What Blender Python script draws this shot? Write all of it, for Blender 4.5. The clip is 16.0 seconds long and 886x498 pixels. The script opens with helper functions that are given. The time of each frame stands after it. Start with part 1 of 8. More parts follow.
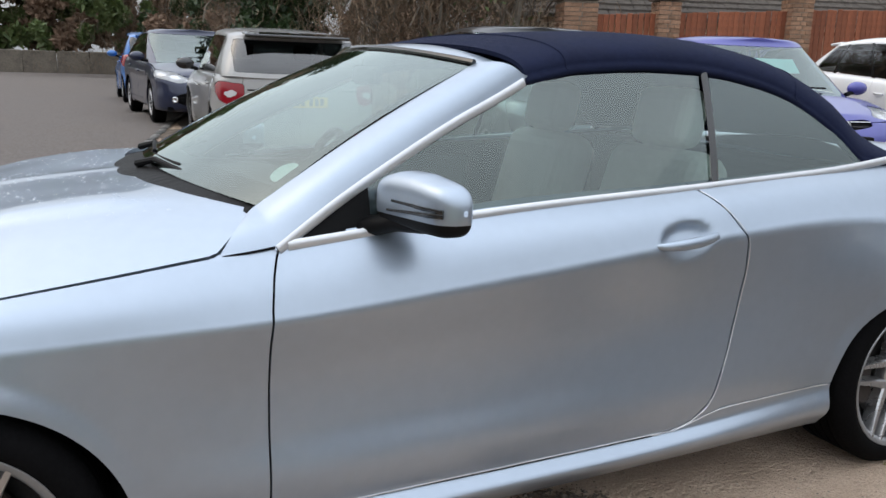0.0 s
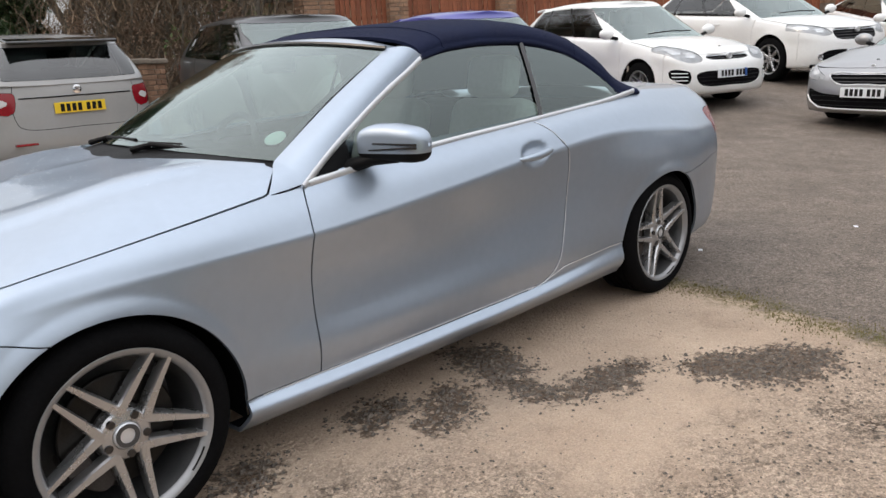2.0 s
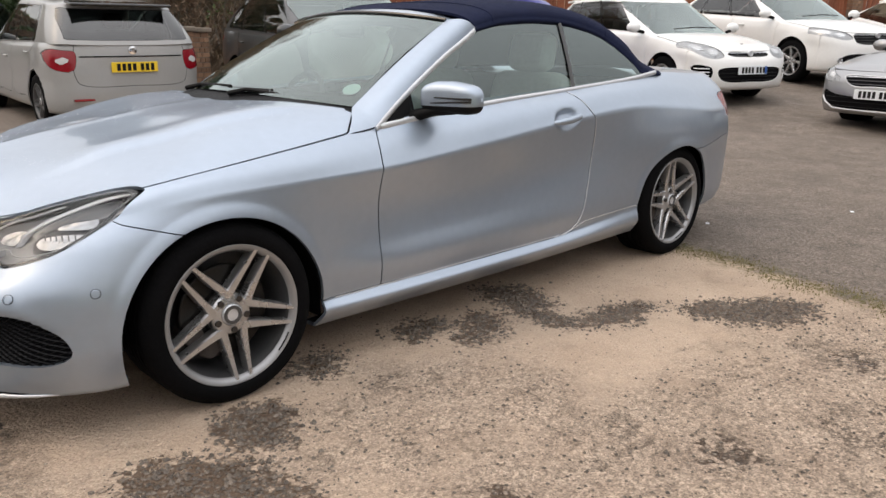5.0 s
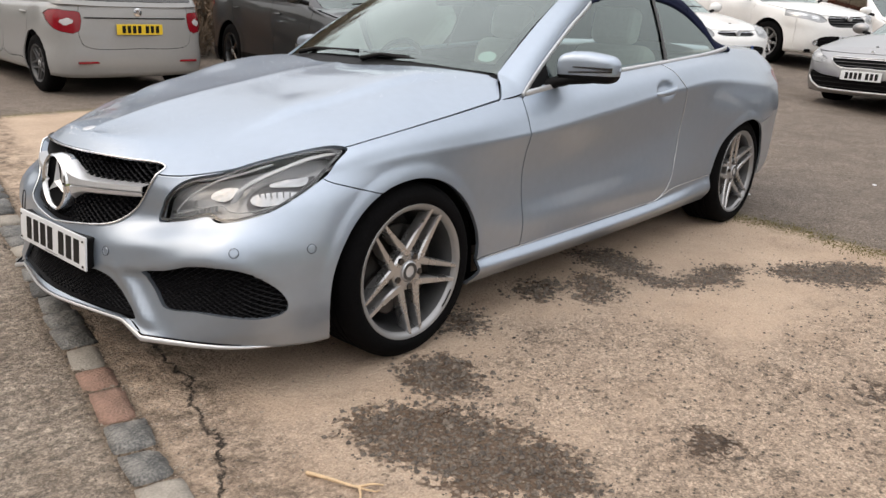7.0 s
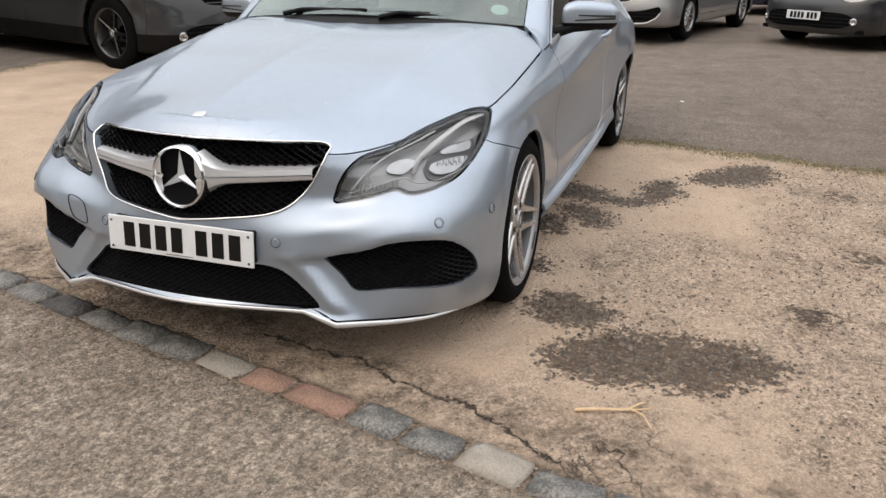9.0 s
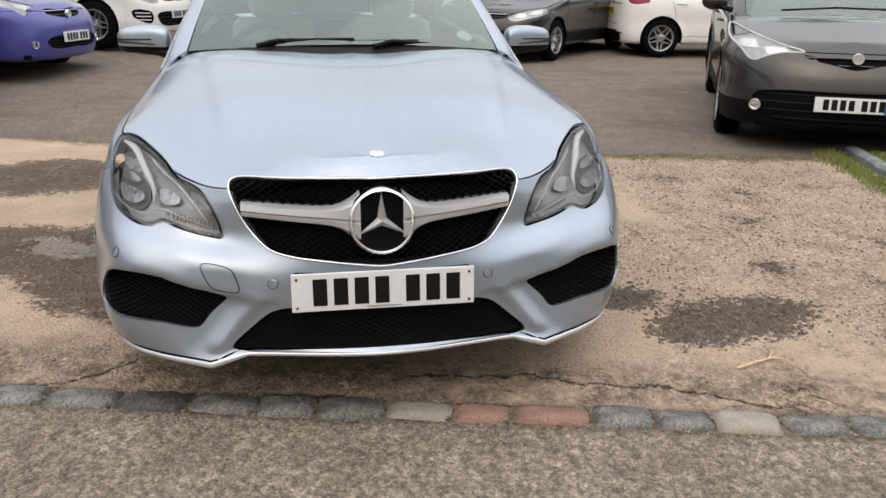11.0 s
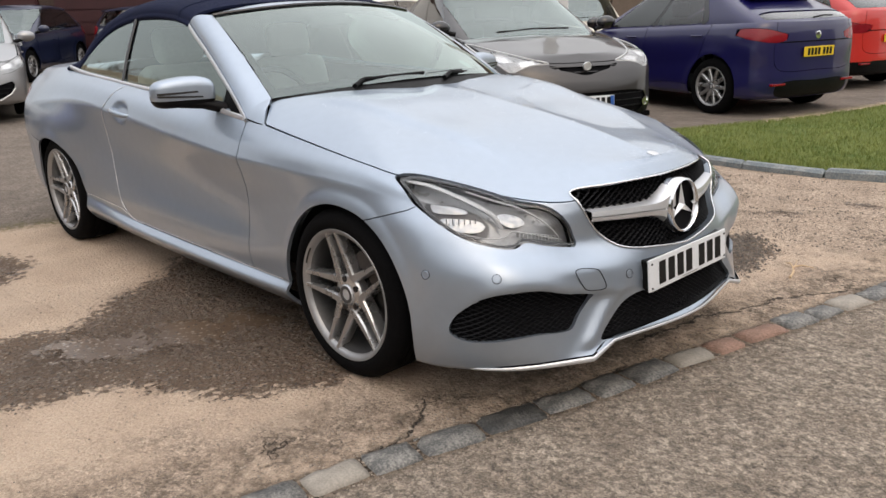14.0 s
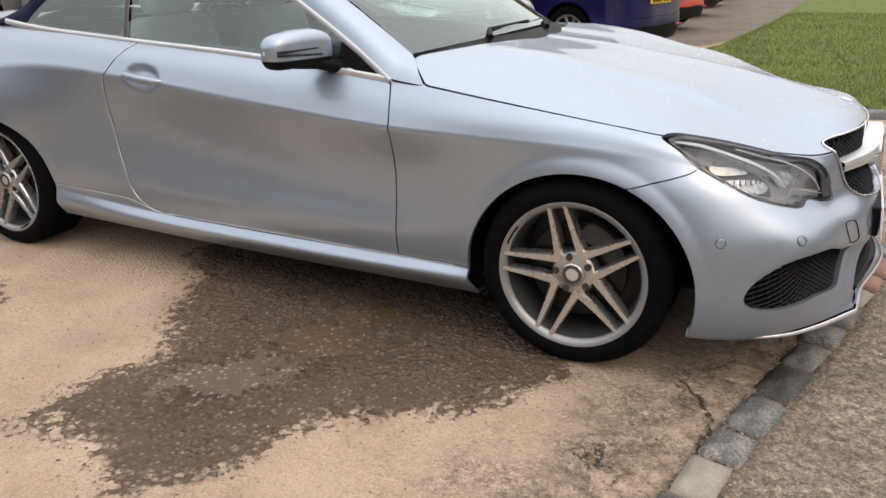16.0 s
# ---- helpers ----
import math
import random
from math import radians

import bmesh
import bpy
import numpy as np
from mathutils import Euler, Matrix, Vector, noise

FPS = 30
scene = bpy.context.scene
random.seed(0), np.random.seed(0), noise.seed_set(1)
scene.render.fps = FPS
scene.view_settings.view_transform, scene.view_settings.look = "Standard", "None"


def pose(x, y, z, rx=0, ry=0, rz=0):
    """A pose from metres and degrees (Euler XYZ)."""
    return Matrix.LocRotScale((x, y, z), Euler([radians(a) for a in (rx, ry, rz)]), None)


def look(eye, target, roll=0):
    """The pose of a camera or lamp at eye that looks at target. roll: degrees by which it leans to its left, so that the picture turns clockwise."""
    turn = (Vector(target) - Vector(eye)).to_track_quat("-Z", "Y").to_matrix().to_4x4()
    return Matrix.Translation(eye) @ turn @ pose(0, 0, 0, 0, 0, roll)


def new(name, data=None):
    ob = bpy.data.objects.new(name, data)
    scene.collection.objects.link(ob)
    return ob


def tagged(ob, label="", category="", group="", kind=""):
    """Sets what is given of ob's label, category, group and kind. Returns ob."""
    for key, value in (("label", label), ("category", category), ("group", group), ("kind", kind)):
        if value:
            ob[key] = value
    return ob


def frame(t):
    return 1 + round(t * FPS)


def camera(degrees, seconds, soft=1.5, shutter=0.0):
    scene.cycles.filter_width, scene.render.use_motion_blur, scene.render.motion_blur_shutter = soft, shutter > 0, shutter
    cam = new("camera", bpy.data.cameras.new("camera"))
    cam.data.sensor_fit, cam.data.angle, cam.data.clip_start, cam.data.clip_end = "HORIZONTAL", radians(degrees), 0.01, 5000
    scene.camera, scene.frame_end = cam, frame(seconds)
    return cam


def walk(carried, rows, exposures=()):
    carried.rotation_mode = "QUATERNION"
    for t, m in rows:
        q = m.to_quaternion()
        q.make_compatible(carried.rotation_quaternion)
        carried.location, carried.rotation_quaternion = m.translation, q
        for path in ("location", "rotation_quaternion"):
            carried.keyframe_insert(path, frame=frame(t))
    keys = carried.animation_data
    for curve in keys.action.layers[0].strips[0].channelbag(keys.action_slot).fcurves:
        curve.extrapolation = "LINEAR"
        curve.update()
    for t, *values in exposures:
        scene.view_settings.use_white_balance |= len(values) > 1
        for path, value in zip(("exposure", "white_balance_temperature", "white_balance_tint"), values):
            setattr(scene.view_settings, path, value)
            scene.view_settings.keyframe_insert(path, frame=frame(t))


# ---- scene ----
cam = camera(59.0, 16.0)
PATH = [
    (0, (-0.301, 2.433, 1.26), (-1.13, 0.668, 0.817), 1.7),
    (0.5, (-0.005, 2.515, 1.353), (-1.063, 0.857, 0.994), 0.9),
    (1, (0.241, 2.551, 1.25), (-0.966, 1.01, 0.839), 0.6),
    (1.5, (0.483, 2.607, 1.281), (-0.807, 1.148, 0.828), -2.4),
    (2, (0.718, 2.839, 1.269), (-0.635, 1.451, 0.775), -3.2),
    (2.5, (0.884, 3.019, 1.245), (-0.499, 1.675, 0.715), -2.5),
    (3, (1.027, 3.152, 1.245), (-0.389, 1.84, 0.722), -2.9),
    (3.2, (1.071, 3.16, 1.233), (-0.364, 1.868, 0.71), -3.4),
    (5.3, (1.242, 3.135, 1.209), (-0.014, 1.669, 0.687), 1.8),
    (5.5, (1.296, 3.129, 1.208), (0.088, 1.622, 0.689), 2.8),
    (6, (1.471, 3.124, 1.22), (0.234, 1.632, 0.725), 2.1),
    (6.5, (1.648, 2.963, 1.19), (0.267, 1.599, 0.71), 2.1),
    (7, (1.854, 2.677, 1.191), (0.433, 1.397, 0.607), 1.6),
    (7.5, (2.11, 2.428, 1.19), (0.6, 1.265, 0.583), 1.2),
    (8, (2.345, 2.16, 1.213), (0.694, 1.189, 0.637), 0.7),
    (8.5, (2.552, 1.818, 1.217), (0.833, 1.03, 0.567), -0.2),
    (8.7, (2.62, 1.697, 1.227), (0.884, 0.973, 0.548), -0.0),
    (10.8, (2.92, -0.056, 1.243), (1.045, 0.192, 0.593), 0.2),
    (11, (2.922, -0.201, 1.246), (1.059, 0.132, 0.599), 0.6),
    (11.5, (2.837, -0.616, 1.222), (1.003, -0.106, 0.608), 0.2),
    (12, (2.772, -0.989, 1.229), (0.992, -0.329, 0.601), 0.1),
    (12.5, (2.704, -1.414, 1.256), (0.988, -0.573, 0.666), -0.1),
    (13, (2.536, -1.789, 1.238), (0.876, -0.805, 0.712), 0.7),
    (13.5, (2.373, -2.093, 1.261), (0.833, -0.949, 0.696), 0.4),
    (14, (2.15, -2.42, 1.274), (0.766, -1.1, 0.692), -1.7),
    (14.5, (1.837, -2.67, 1.244), (0.568, -1.241, 0.653), -2.5),
    (15, (1.455, -2.813, 1.304), (0.274, -1.32, 0.69), -4.0),
    (15.5, (1.09, -2.979, 1.287), (0.067, -1.394, 0.623), -2.8),
    (16, (0.688, -3.08, 1.274), (-0.169, -1.417, 0.567), -1.0),
]
walk(cam, [(t, look(e, g, r)) for t, e, g, r in PATH],
     exposures=[(0, .27, 6180, 10), (1.0, .28, 6400, 11), (2.5, .26, 6550, 12), (5.5, .29, 6800, 13), (8.5, .27, 6800, 12), (11, .23, 6750, 12), (13, .18, 6680, 11), (14.5, .25, 6750, 13), (16, .31, 6850, 13)])

# ---- daylight: bright overcast ----
world = bpy.data.worlds.new("world")
scene.world = world
world.use_nodes = True
_n, _l = world.node_tree.nodes, world.node_tree.links
_sky = _n.new("ShaderNodeTexSky")
_sky.sky_type, _sky.sun_disc = "NISHITA", False
_sky.sun_elevation, _sky.sun_rotation = radians(48), radians(120)
_sky.dust_density, _sky.ozone_density, _sky.air_density = 6.0, 1.0, 1.6
_mix = _n.new("ShaderNodeMixRGB")
_mix.inputs[0].default_value = 0.72
_mix.inputs[2].default_value = (7.8, 8.0, 8.2, 1)
_cl = _n.new("ShaderNodeTexNoise")
_cl.inputs["Scale"].default_value, _cl.inputs["Detail"].default_value = 2.2, 5.0
_clr = _n.new("ShaderNodeMapRange")
_clr.inputs["From Min"].default_value, _clr.inputs["From Max"].default_value = 0.3, 0.7
_clr.inputs["To Min"].default_value, _clr.inputs["To Max"].default_value = 0.86, 1.08
_mul = _n.new("ShaderNodeMixRGB")
_mul.blend_type = "MULTIPLY"
_mul.inputs[0].default_value = 1.0
_l.new(_sky.outputs[0], _mix.inputs[1])
_l.new(_cl.outputs["Fac"], _clr.inputs["Value"])
_l.new(_mix.outputs[0], _mul.inputs[1])
_l.new(_clr.outputs[0], _mul.inputs[2])
# an overcast sky is brightest overhead
_dir, _up, _grad = _n.new("ShaderNodeTexCoord"), _n.new("ShaderNodeSeparateXYZ"), _n.new("ShaderNodeMapRange")
_grad.inputs["To Min"].default_value, _grad.inputs["To Max"].default_value = 0.42, 1.55
_over = _n.new("ShaderNodeMixRGB")
_over.blend_type = "MULTIPLY"
_over.inputs[0].default_value = 1.0
_l.new(_dir.outputs["Generated"], _up.inputs[0])
_l.new(_up.outputs["Z"], _grad.inputs["Value"])
_l.new(_mul.outputs[0], _over.inputs[1])
_l.new(_grad.outputs[0], _over.inputs[2])
_l.new(_over.outputs[0], _n["Background"].inputs[0])
_n["Background"].inputs[1].default_value = 0.15
_sun = new("sun", bpy.data.lights.new("sun", "SUN"))
_sun.data.energy, _sun.data.angle, _sun.data.color = 0.5, radians(110), (1.0, 0.97, 0.92)
_sun.matrix_world = look((0, 0, 20), (-6, -18, 0))

# ---- materials ----
def mat(name, color, rough=0.5, metal=0.0, coat=0.0, vary=0.12, scale=6.0, bump=0.0, bscale=60.0, rvary=0.1, emit=None, spec=0.5, rand=0.0, second=None, fac=(0.35, 0.65), cr=0.03):
    """A surface with colour and gloss varied at two scales, and fine relief."""
    m = bpy.data.materials.new(name)
    m.use_nodes = True
    n, l = m.node_tree.nodes, m.node_tree.links
    b = n["Principled BSDF"]
    b.inputs["Metallic"].default_value, b.inputs["Roughness"].default_value = metal, rough
    b.inputs["Coat Weight"].default_value, b.inputs["Coat Roughness"].default_value = coat, cr
    b.inputs["Specular IOR Level"].default_value = spec
    tc = n.new("ShaderNodeTexCoord")
    n1, n2 = n.new("ShaderNodeTexNoise"), n.new("ShaderNodeTexNoise")
    for k, s in ((n1, scale), (n2, scale * 9)):
        k.inputs["Scale"].default_value, k.inputs["Detail"].default_value = s, 6.0
        l.new(tc.outputs["Object"], k.inputs["Vector"])
    add = n.new("ShaderNodeMath")
    add.operation = "MULTIPLY_ADD"
    add.inputs[1].default_value = 0.5
    half = n.new("ShaderNodeMath")
    half.operation = "MULTIPLY"
    half.inputs[1].default_value = 0.5
    l.new(n2.outputs["Fac"], half.inputs[0])
    l.new(n1.outputs["Fac"], add.inputs[0])
    l.new(half.outputs[0], add.inputs[2])
    r = n.new("ShaderNodeValToRGB")
    c2 = second or tuple(c * (1 + vary) for c in color)
    c1 = color if second else tuple(c * (1 - vary) for c in color)
    r.color_ramp.elements[0].position, r.color_ramp.elements[1].position = fac
    r.color_ramp.elements[0].color, r.color_ramp.elements[1].color = (*c1, 1), (*c2, 1)
    l.new(add.outputs[0], r.inputs[0])
    out = r.outputs[0]
    if rand:
        oi, hs, mr = n.new("ShaderNodeObjectInfo"), n.new("ShaderNodeHueSaturation"), n.new("ShaderNodeMapRange")
        mr.inputs["To Min"].default_value, mr.inputs["To Max"].default_value = 1 - rand, 1 + rand
        l.new(oi.outputs["Random"], mr.inputs["Value"])
        l.new(mr.outputs[0], hs.inputs["Value"])
        l.new(out, hs.inputs["Color"])
        out = hs.outputs[0]
    l.new(out, b.inputs["Base Color"])
    if rvary:
        rr = n.new("ShaderNodeMapRange")
        rr.inputs["To Min"].default_value, rr.inputs["To Max"].default_value = max(rough - rvary, 0.02), min(rough + rvary, 1)
        l.new(n1.outputs["Fac"], rr.inputs["Value"])
        l.new(rr.outputs[0], b.inputs["Roughness"])
    if bump:
        nb, bp = n.new("ShaderNodeTexNoise"), n.new("ShaderNodeBump")
        nb.inputs["Scale"].default_value, nb.inputs["Detail"].default_value = bscale, 4.0
        l.new(tc.outputs["Object"], nb.inputs["Vector"])
        bp.inputs["Strength"].default_value, bp.inputs["Distance"].default_value = bump, 0.01
        l.new(nb.outputs["Fac"], bp.inputs["Height"])
        l.new(bp.outputs[0], b.inputs["Normal"])
    if emit:
        b.inputs["Emission Color"].default_value, b.inputs["Emission Strength"].default_value = (*emit[0], 1), emit[1]
    return m


def glass(name, tint, gloss=(1.0, 1.0, 1.0), rough=0.0, ior=1.5, base=0.02, gain=1.7):
    """Thin pane: sees through with a tint, mirrors by Fresnel."""
    m = bpy.data.materials.new(name)
    m.use_nodes = True
    n, l = m.node_tree.nodes, m.node_tree.links
    n.remove(n["Principled BSDF"])
    t, g, f, x = n.new("ShaderNodeBsdfTransparent"), n.new("ShaderNodeBsdfGlossy"), n.new("ShaderNodeFresnel"), n.new("ShaderNodeMixShader")
    t.inputs[0].default_value = (*tint, 1)
    g.inputs["Roughness"].default_value = rough
    g.inputs["Color"].default_value = (*gloss, 1)
    f.inputs["IOR"].default_value = ior
    mul = n.new("ShaderNodeMath")
    mul.operation = "MULTIPLY_ADD"
    mul.use_clamp = True
    mul.inputs[1].default_value, mul.inputs[2].default_value = gain, base
    l.new(f.outputs[0], mul.inputs[0])
    l.new(mul.outputs[0], x.inputs[0])
    l.new(t.outputs[0], x.inputs[1])
    l.new(g.outputs[0], x.inputs[2])
    l.new(x.outputs[0], n["Material Output"].inputs[0])
    return m


def paint(name, color, metal=0.0, rough=0.35, vary=0.03, cr=0.03):
    return mat(name, color, rough=rough, metal=metal, coat=0.8, vary=vary, scale=3.0, rvary=0.03, bump=0.012, bscale=900.0, cr=cr)


M = {
    "silver_blue": paint("silver_blue_metallic", (0.365, 0.424, 0.502), metal=0.80, rough=0.40, cr=0.03),
    "black_trim": mat("black_trim", (0.0045, 0.0045, 0.005), spec=0.12, rough=0.5, bump=0.1, bscale=400),
    "gloss_black": mat("gloss_black", (0.008, 0.008, 0.009), rough=0.12, coat=0.6),
    "mesh_black": mat("moulded_mesh", (0.004, 0.004, 0.005), rough=0.45, spec=0.22),
    "lamp_dark": mat("lamp_recess", (0.07, 0.07, 0.073), rough=0.35, metal=0.1),
    "lamp_rib": mat("lamp_rib", (0.48, 0.485, 0.49), rough=0.3, metal=0.0),
    "water": glass("rain_water", (0.93, 0.95, 0.97), ior=1.33),
    "gap": mat("gap_black", (0.004, 0.004, 0.005), rough=0.9, spec=0.1),
    "chrome": mat("chrome", (0.82, 0.83, 0.85), rough=0.10, metal=1.0, vary=0.03, rvary=0.04),
    "satin_silver": mat("satin_silver", (0.66, 0.67, 0.69), rough=0.34, metal=0.6, vary=0.04, rvary=0.06),
    "alloy": mat("machined_alloy", (0.52, 0.52, 0.525), rough=0.28, metal=0.88, vary=0.06, scale=14, rvary=0.08),
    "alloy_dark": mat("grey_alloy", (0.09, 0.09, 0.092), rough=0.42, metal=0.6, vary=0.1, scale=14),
    "rubber": mat("tyre_rubber", (0.004, 0.004, 0.0044), spec=0.06, rough=0.8, vary=0.3, scale=10, bump=0.25, bscale=130, rvary=0.1),
    "rim_grey": mat("rim_grey", (0.32, 0.32, 0.325), rough=0.38, metal=0.6, vary=0.06, scale=14),
    "disc": mat("brake_disc", (0.03, 0.028, 0.026), rough=0.45, metal=0.9, vary=0.2, scale=25),
    "rust": mat("cast_iron", (0.06, 0.05, 0.045), rough=0.7, metal=0.4, vary=0.3, scale=20),
    "softtop": mat("navy_canvas", (0.010, 0.014, 0.038), rough=0.95, vary=0.18, scale=8, bump=0.35, bscale=700, spec=0.15),
    "glass": glass("window_glass", (0.60, 0.73, 0.70), (0.90, 1.0, 0.97), base=0.06),
    "glass_dark": glass("tinted_glass", (0.16, 0.18, 0.18)),
    "lamp_glass": glass("lamp_lens", (0.93, 0.94, 0.95), ior=1.35, base=0.0, gain=0.8),
    "leather": mat("pale_leather", (0.56, 0.55, 0.51), rough=0.5, vary=0.08, bump=0.2, bscale=250),
    "interior": mat("dark_interior", (0.035, 0.035, 0.038), rough=0.75, vary=0.15, bump=0.2, bscale=200),
    "carpet": mat("carpet", (0.02, 0.02, 0.022), rough=0.95, vary=0.3, bump=0.3, bscale=500),
    "reflector": mat("lamp_reflector", (0.40, 0.405, 0.41), rough=0.16, metal=0.85, vary=0.12, scale=40, bump=0.5, bscale=45),
    "lamp_grey": mat("lamp_housing", (0.30, 0.302, 0.306), rough=0.3, metal=0.5, vary=0.15, scale=30),
    "led": mat("light_guide", (0.52, 0.525, 0.53), rough=0.25, vary=0.05),
    "red_lens": mat("red_lens", (0.22, 0.005, 0.012), rough=0.2, spec=0.4, coat=0.4, vary=0.15, scale=20),
    "amber": mat("amber_lens", (0.65, 0.22, 0.02), rough=0.15, coat=1.0, vary=0.1),
    "plate_white": mat("plate_white", (0.70, 0.72, 0.745), rough=0.35, vary=0.05, scale=12),
    "plate_yellow": mat("plate_yellow", (0.75, 0.52, 0.03), rough=0.35, vary=0.05, scale=12),
    "plate_black": mat("plate_black", (0.006, 0.006, 0.006), rough=0.5, spec=0.2),
    "plate_blue": mat("plate_blue", (0.02, 0.09, 0.35), rough=0.4),
    "sticker": mat("paper_sticker", (0.62, 0.74, 0.68), rough=0.7, vary=0.05, scale=40),
}

# ---- surfaces ----
class Sheet:
    """Points, normals, triangles and one number a point (how far up the section it lies)."""

    def __init__(self, p, n, t, v):
        self.p, self.n, self.t, self.v = p, n, t, v

    def moved(self, d):
        return Sheet(self.p + self.n * d, self.n, self.t, self.v)

    def mirrored(self):
        f = np.array((1, -1, 1))
        return Sheet(self.p * f, self.n * f, self.t[:, ::-1], self.v)

    def both(self):
        """With its mirror image, welded along the middle."""
        s = joined(self, self.mirrored())
        k, mid = len(self.p), np.abs(self.p[:, 1]) < 1e-6
        to = np.arange(2 * k)
        to[k:][mid] = np.flatnonzero(mid)
        n = s.n.copy()
        n[:k][mid] *= (1, 0, 1)
        n /= np.linalg.norm(n, axis=1, keepdims=True) + 1e-12
        return slim(Sheet(s.p, n, to[s.t], s.v))


def joined(*ss):
    off = np.cumsum([0] + [len(s.p) for s in ss])
    return Sheet(np.vstack([s.p for s in ss]), np.vstack([s.n for s in ss]), np.vstack([s.t + o for s, o in zip(ss, off)]), np.concatenate([s.v for s in ss]))


def unit(a):
    return a / np.maximum(np.linalg.norm(a, axis=-1, keepdims=True), 1e-12)


def grid(P, V=None, flip=False):
    """A sheet over a grid of points (a, b, 3)."""
    a, b = P.shape[:2]
    du, dv = np.gradient(P, axis=0), np.gradient(P, axis=1)
    n = unit(np.cross(du, dv)) * (-1 if flip else 1)
    i = np.arange(a * b).reshape(a, b)
    q = np.stack([i[:-1, :-1], i[1:, :-1], i[1:, 1:], i[:-1, 1:]], -1).reshape(-1, 4)
    t = np.vstack([q[:, [0, 1, 2]], q[:, [0, 2, 3]]])
    if flip:
        t = t[:, ::-1]
    v = np.zeros(a * b) if V is None else np.broadcast_to(V, (a, b)).ravel().astype(float)
    return Sheet(P.reshape(-1, 3), n.reshape(-1, 3), t, v)


def slim(s):
    """Only the points in use."""
    used = np.zeros(len(s.p), bool)
    used[s.t] = True
    new_i = np.cumsum(used) - 1
    return Sheet(s.p[used], s.n[used], new_i[s.t], s.v[used])


def cut(s, d):
    """The parts of a sheet where d < 0 and where d > 0, cut along d = 0."""
    d = np.where(np.abs(d) < 1e-7, 1e-7, d)
    neg = d < 0
    k = neg[s.t].sum(1)
    cross = s.t[(k == 1) | (k == 2)]
    if not len(cross):
        return slim(Sheet(s.p, s.n, s.t[k == 3], s.v)), slim(Sheet(s.p, s.n, s.t[k == 0], s.v))
    c = neg[cross]
    lone = np.where(c.sum(1) == 1, c.argmax(1), (~c).argmax(1))
    r = np.arange(len(cross))
    a, b, e = cross[r, lone], cross[r, (lone + 1) % 3], cross[r, (lone + 2) % 3]
    edges = np.sort(np.vstack([np.stack([a, b], 1), np.stack([a, e], 1)]), 1)
    uq, inv = np.unique(edges, axis=0, return_inverse=True)
    inv = inv.ravel()
    w = (d[uq[:, 0]] / (d[uq[:, 0]] - d[uq[:, 1]]))[:, None]
    mix = lambda x: np.concatenate([x, x[uq[:, 0]] * (1 - w) + x[uq[:, 1]] * w])
    p, n = mix(s.p), unit(mix(s.n))
    v = np.concatenate([s.v, s.v[uq[:, 0]] * (1 - w[:, 0]) + s.v[uq[:, 1]] * w[:, 0]])
    m1, m2 = inv[: len(a)] + len(s.p), inv[len(a):] + len(s.p)
    tip = np.stack([a, m1, m2], 1)
    rest = np.vstack([np.stack([m1, b, e], 1), np.stack([m1, e, m2], 1)])
    tn = neg[a]
    inside = np.vstack([s.t[k == 3], tip[tn], rest[np.tile(~tn, 2)]])
    outside = np.vstack([s.t[k == 0], tip[~tn], rest[np.tile(tn, 2)]])
    return slim(Sheet(p, n, inside, v)), slim(Sheet(p, n, outside, v))


def split(s, d, gap=0.0035):
    """Two panels with a shut line between them."""
    return cut(s, d + gap / 2)[0], cut(s, d - gap / 2)[1]


def rim(s, depth):
    """The sheet with its edges turned inwards."""
    e = np.vstack([s.t[:, [0, 1]], s.t[:, [1, 2]], s.t[:, [2, 0]]])
    key = np.sort(e, 1)
    uq, inv, cnt = np.unique(key, axis=0, return_inverse=True, return_counts=True)
    b = e[cnt[inv.ravel()] == 1]
    if not len(b):
        return s
    p0, p1 = s.p[b[:, 0]], s.p[b[:, 1]]
    n0, n1 = s.n[b[:, 0]], s.n[b[:, 1]]
    side = unit(np.cross(p1 - p0, (n0 + n1) / 2))
    m, o = len(b), len(s.p)
    P = np.vstack([s.p, p0, p1, p1 - n1 * depth, p0 - n0 * depth])
    N = np.vstack([s.n, side, side, side, side])
    i = np.arange(m) + o
    t = np.vstack([s.t, np.stack([i + m, i, i + 3 * m], 1), np.stack([i + m, i + 3 * m, i + 2 * m], 1)])
    return Sheet(P, N, t, np.concatenate([s.v, np.zeros(4 * m)]))


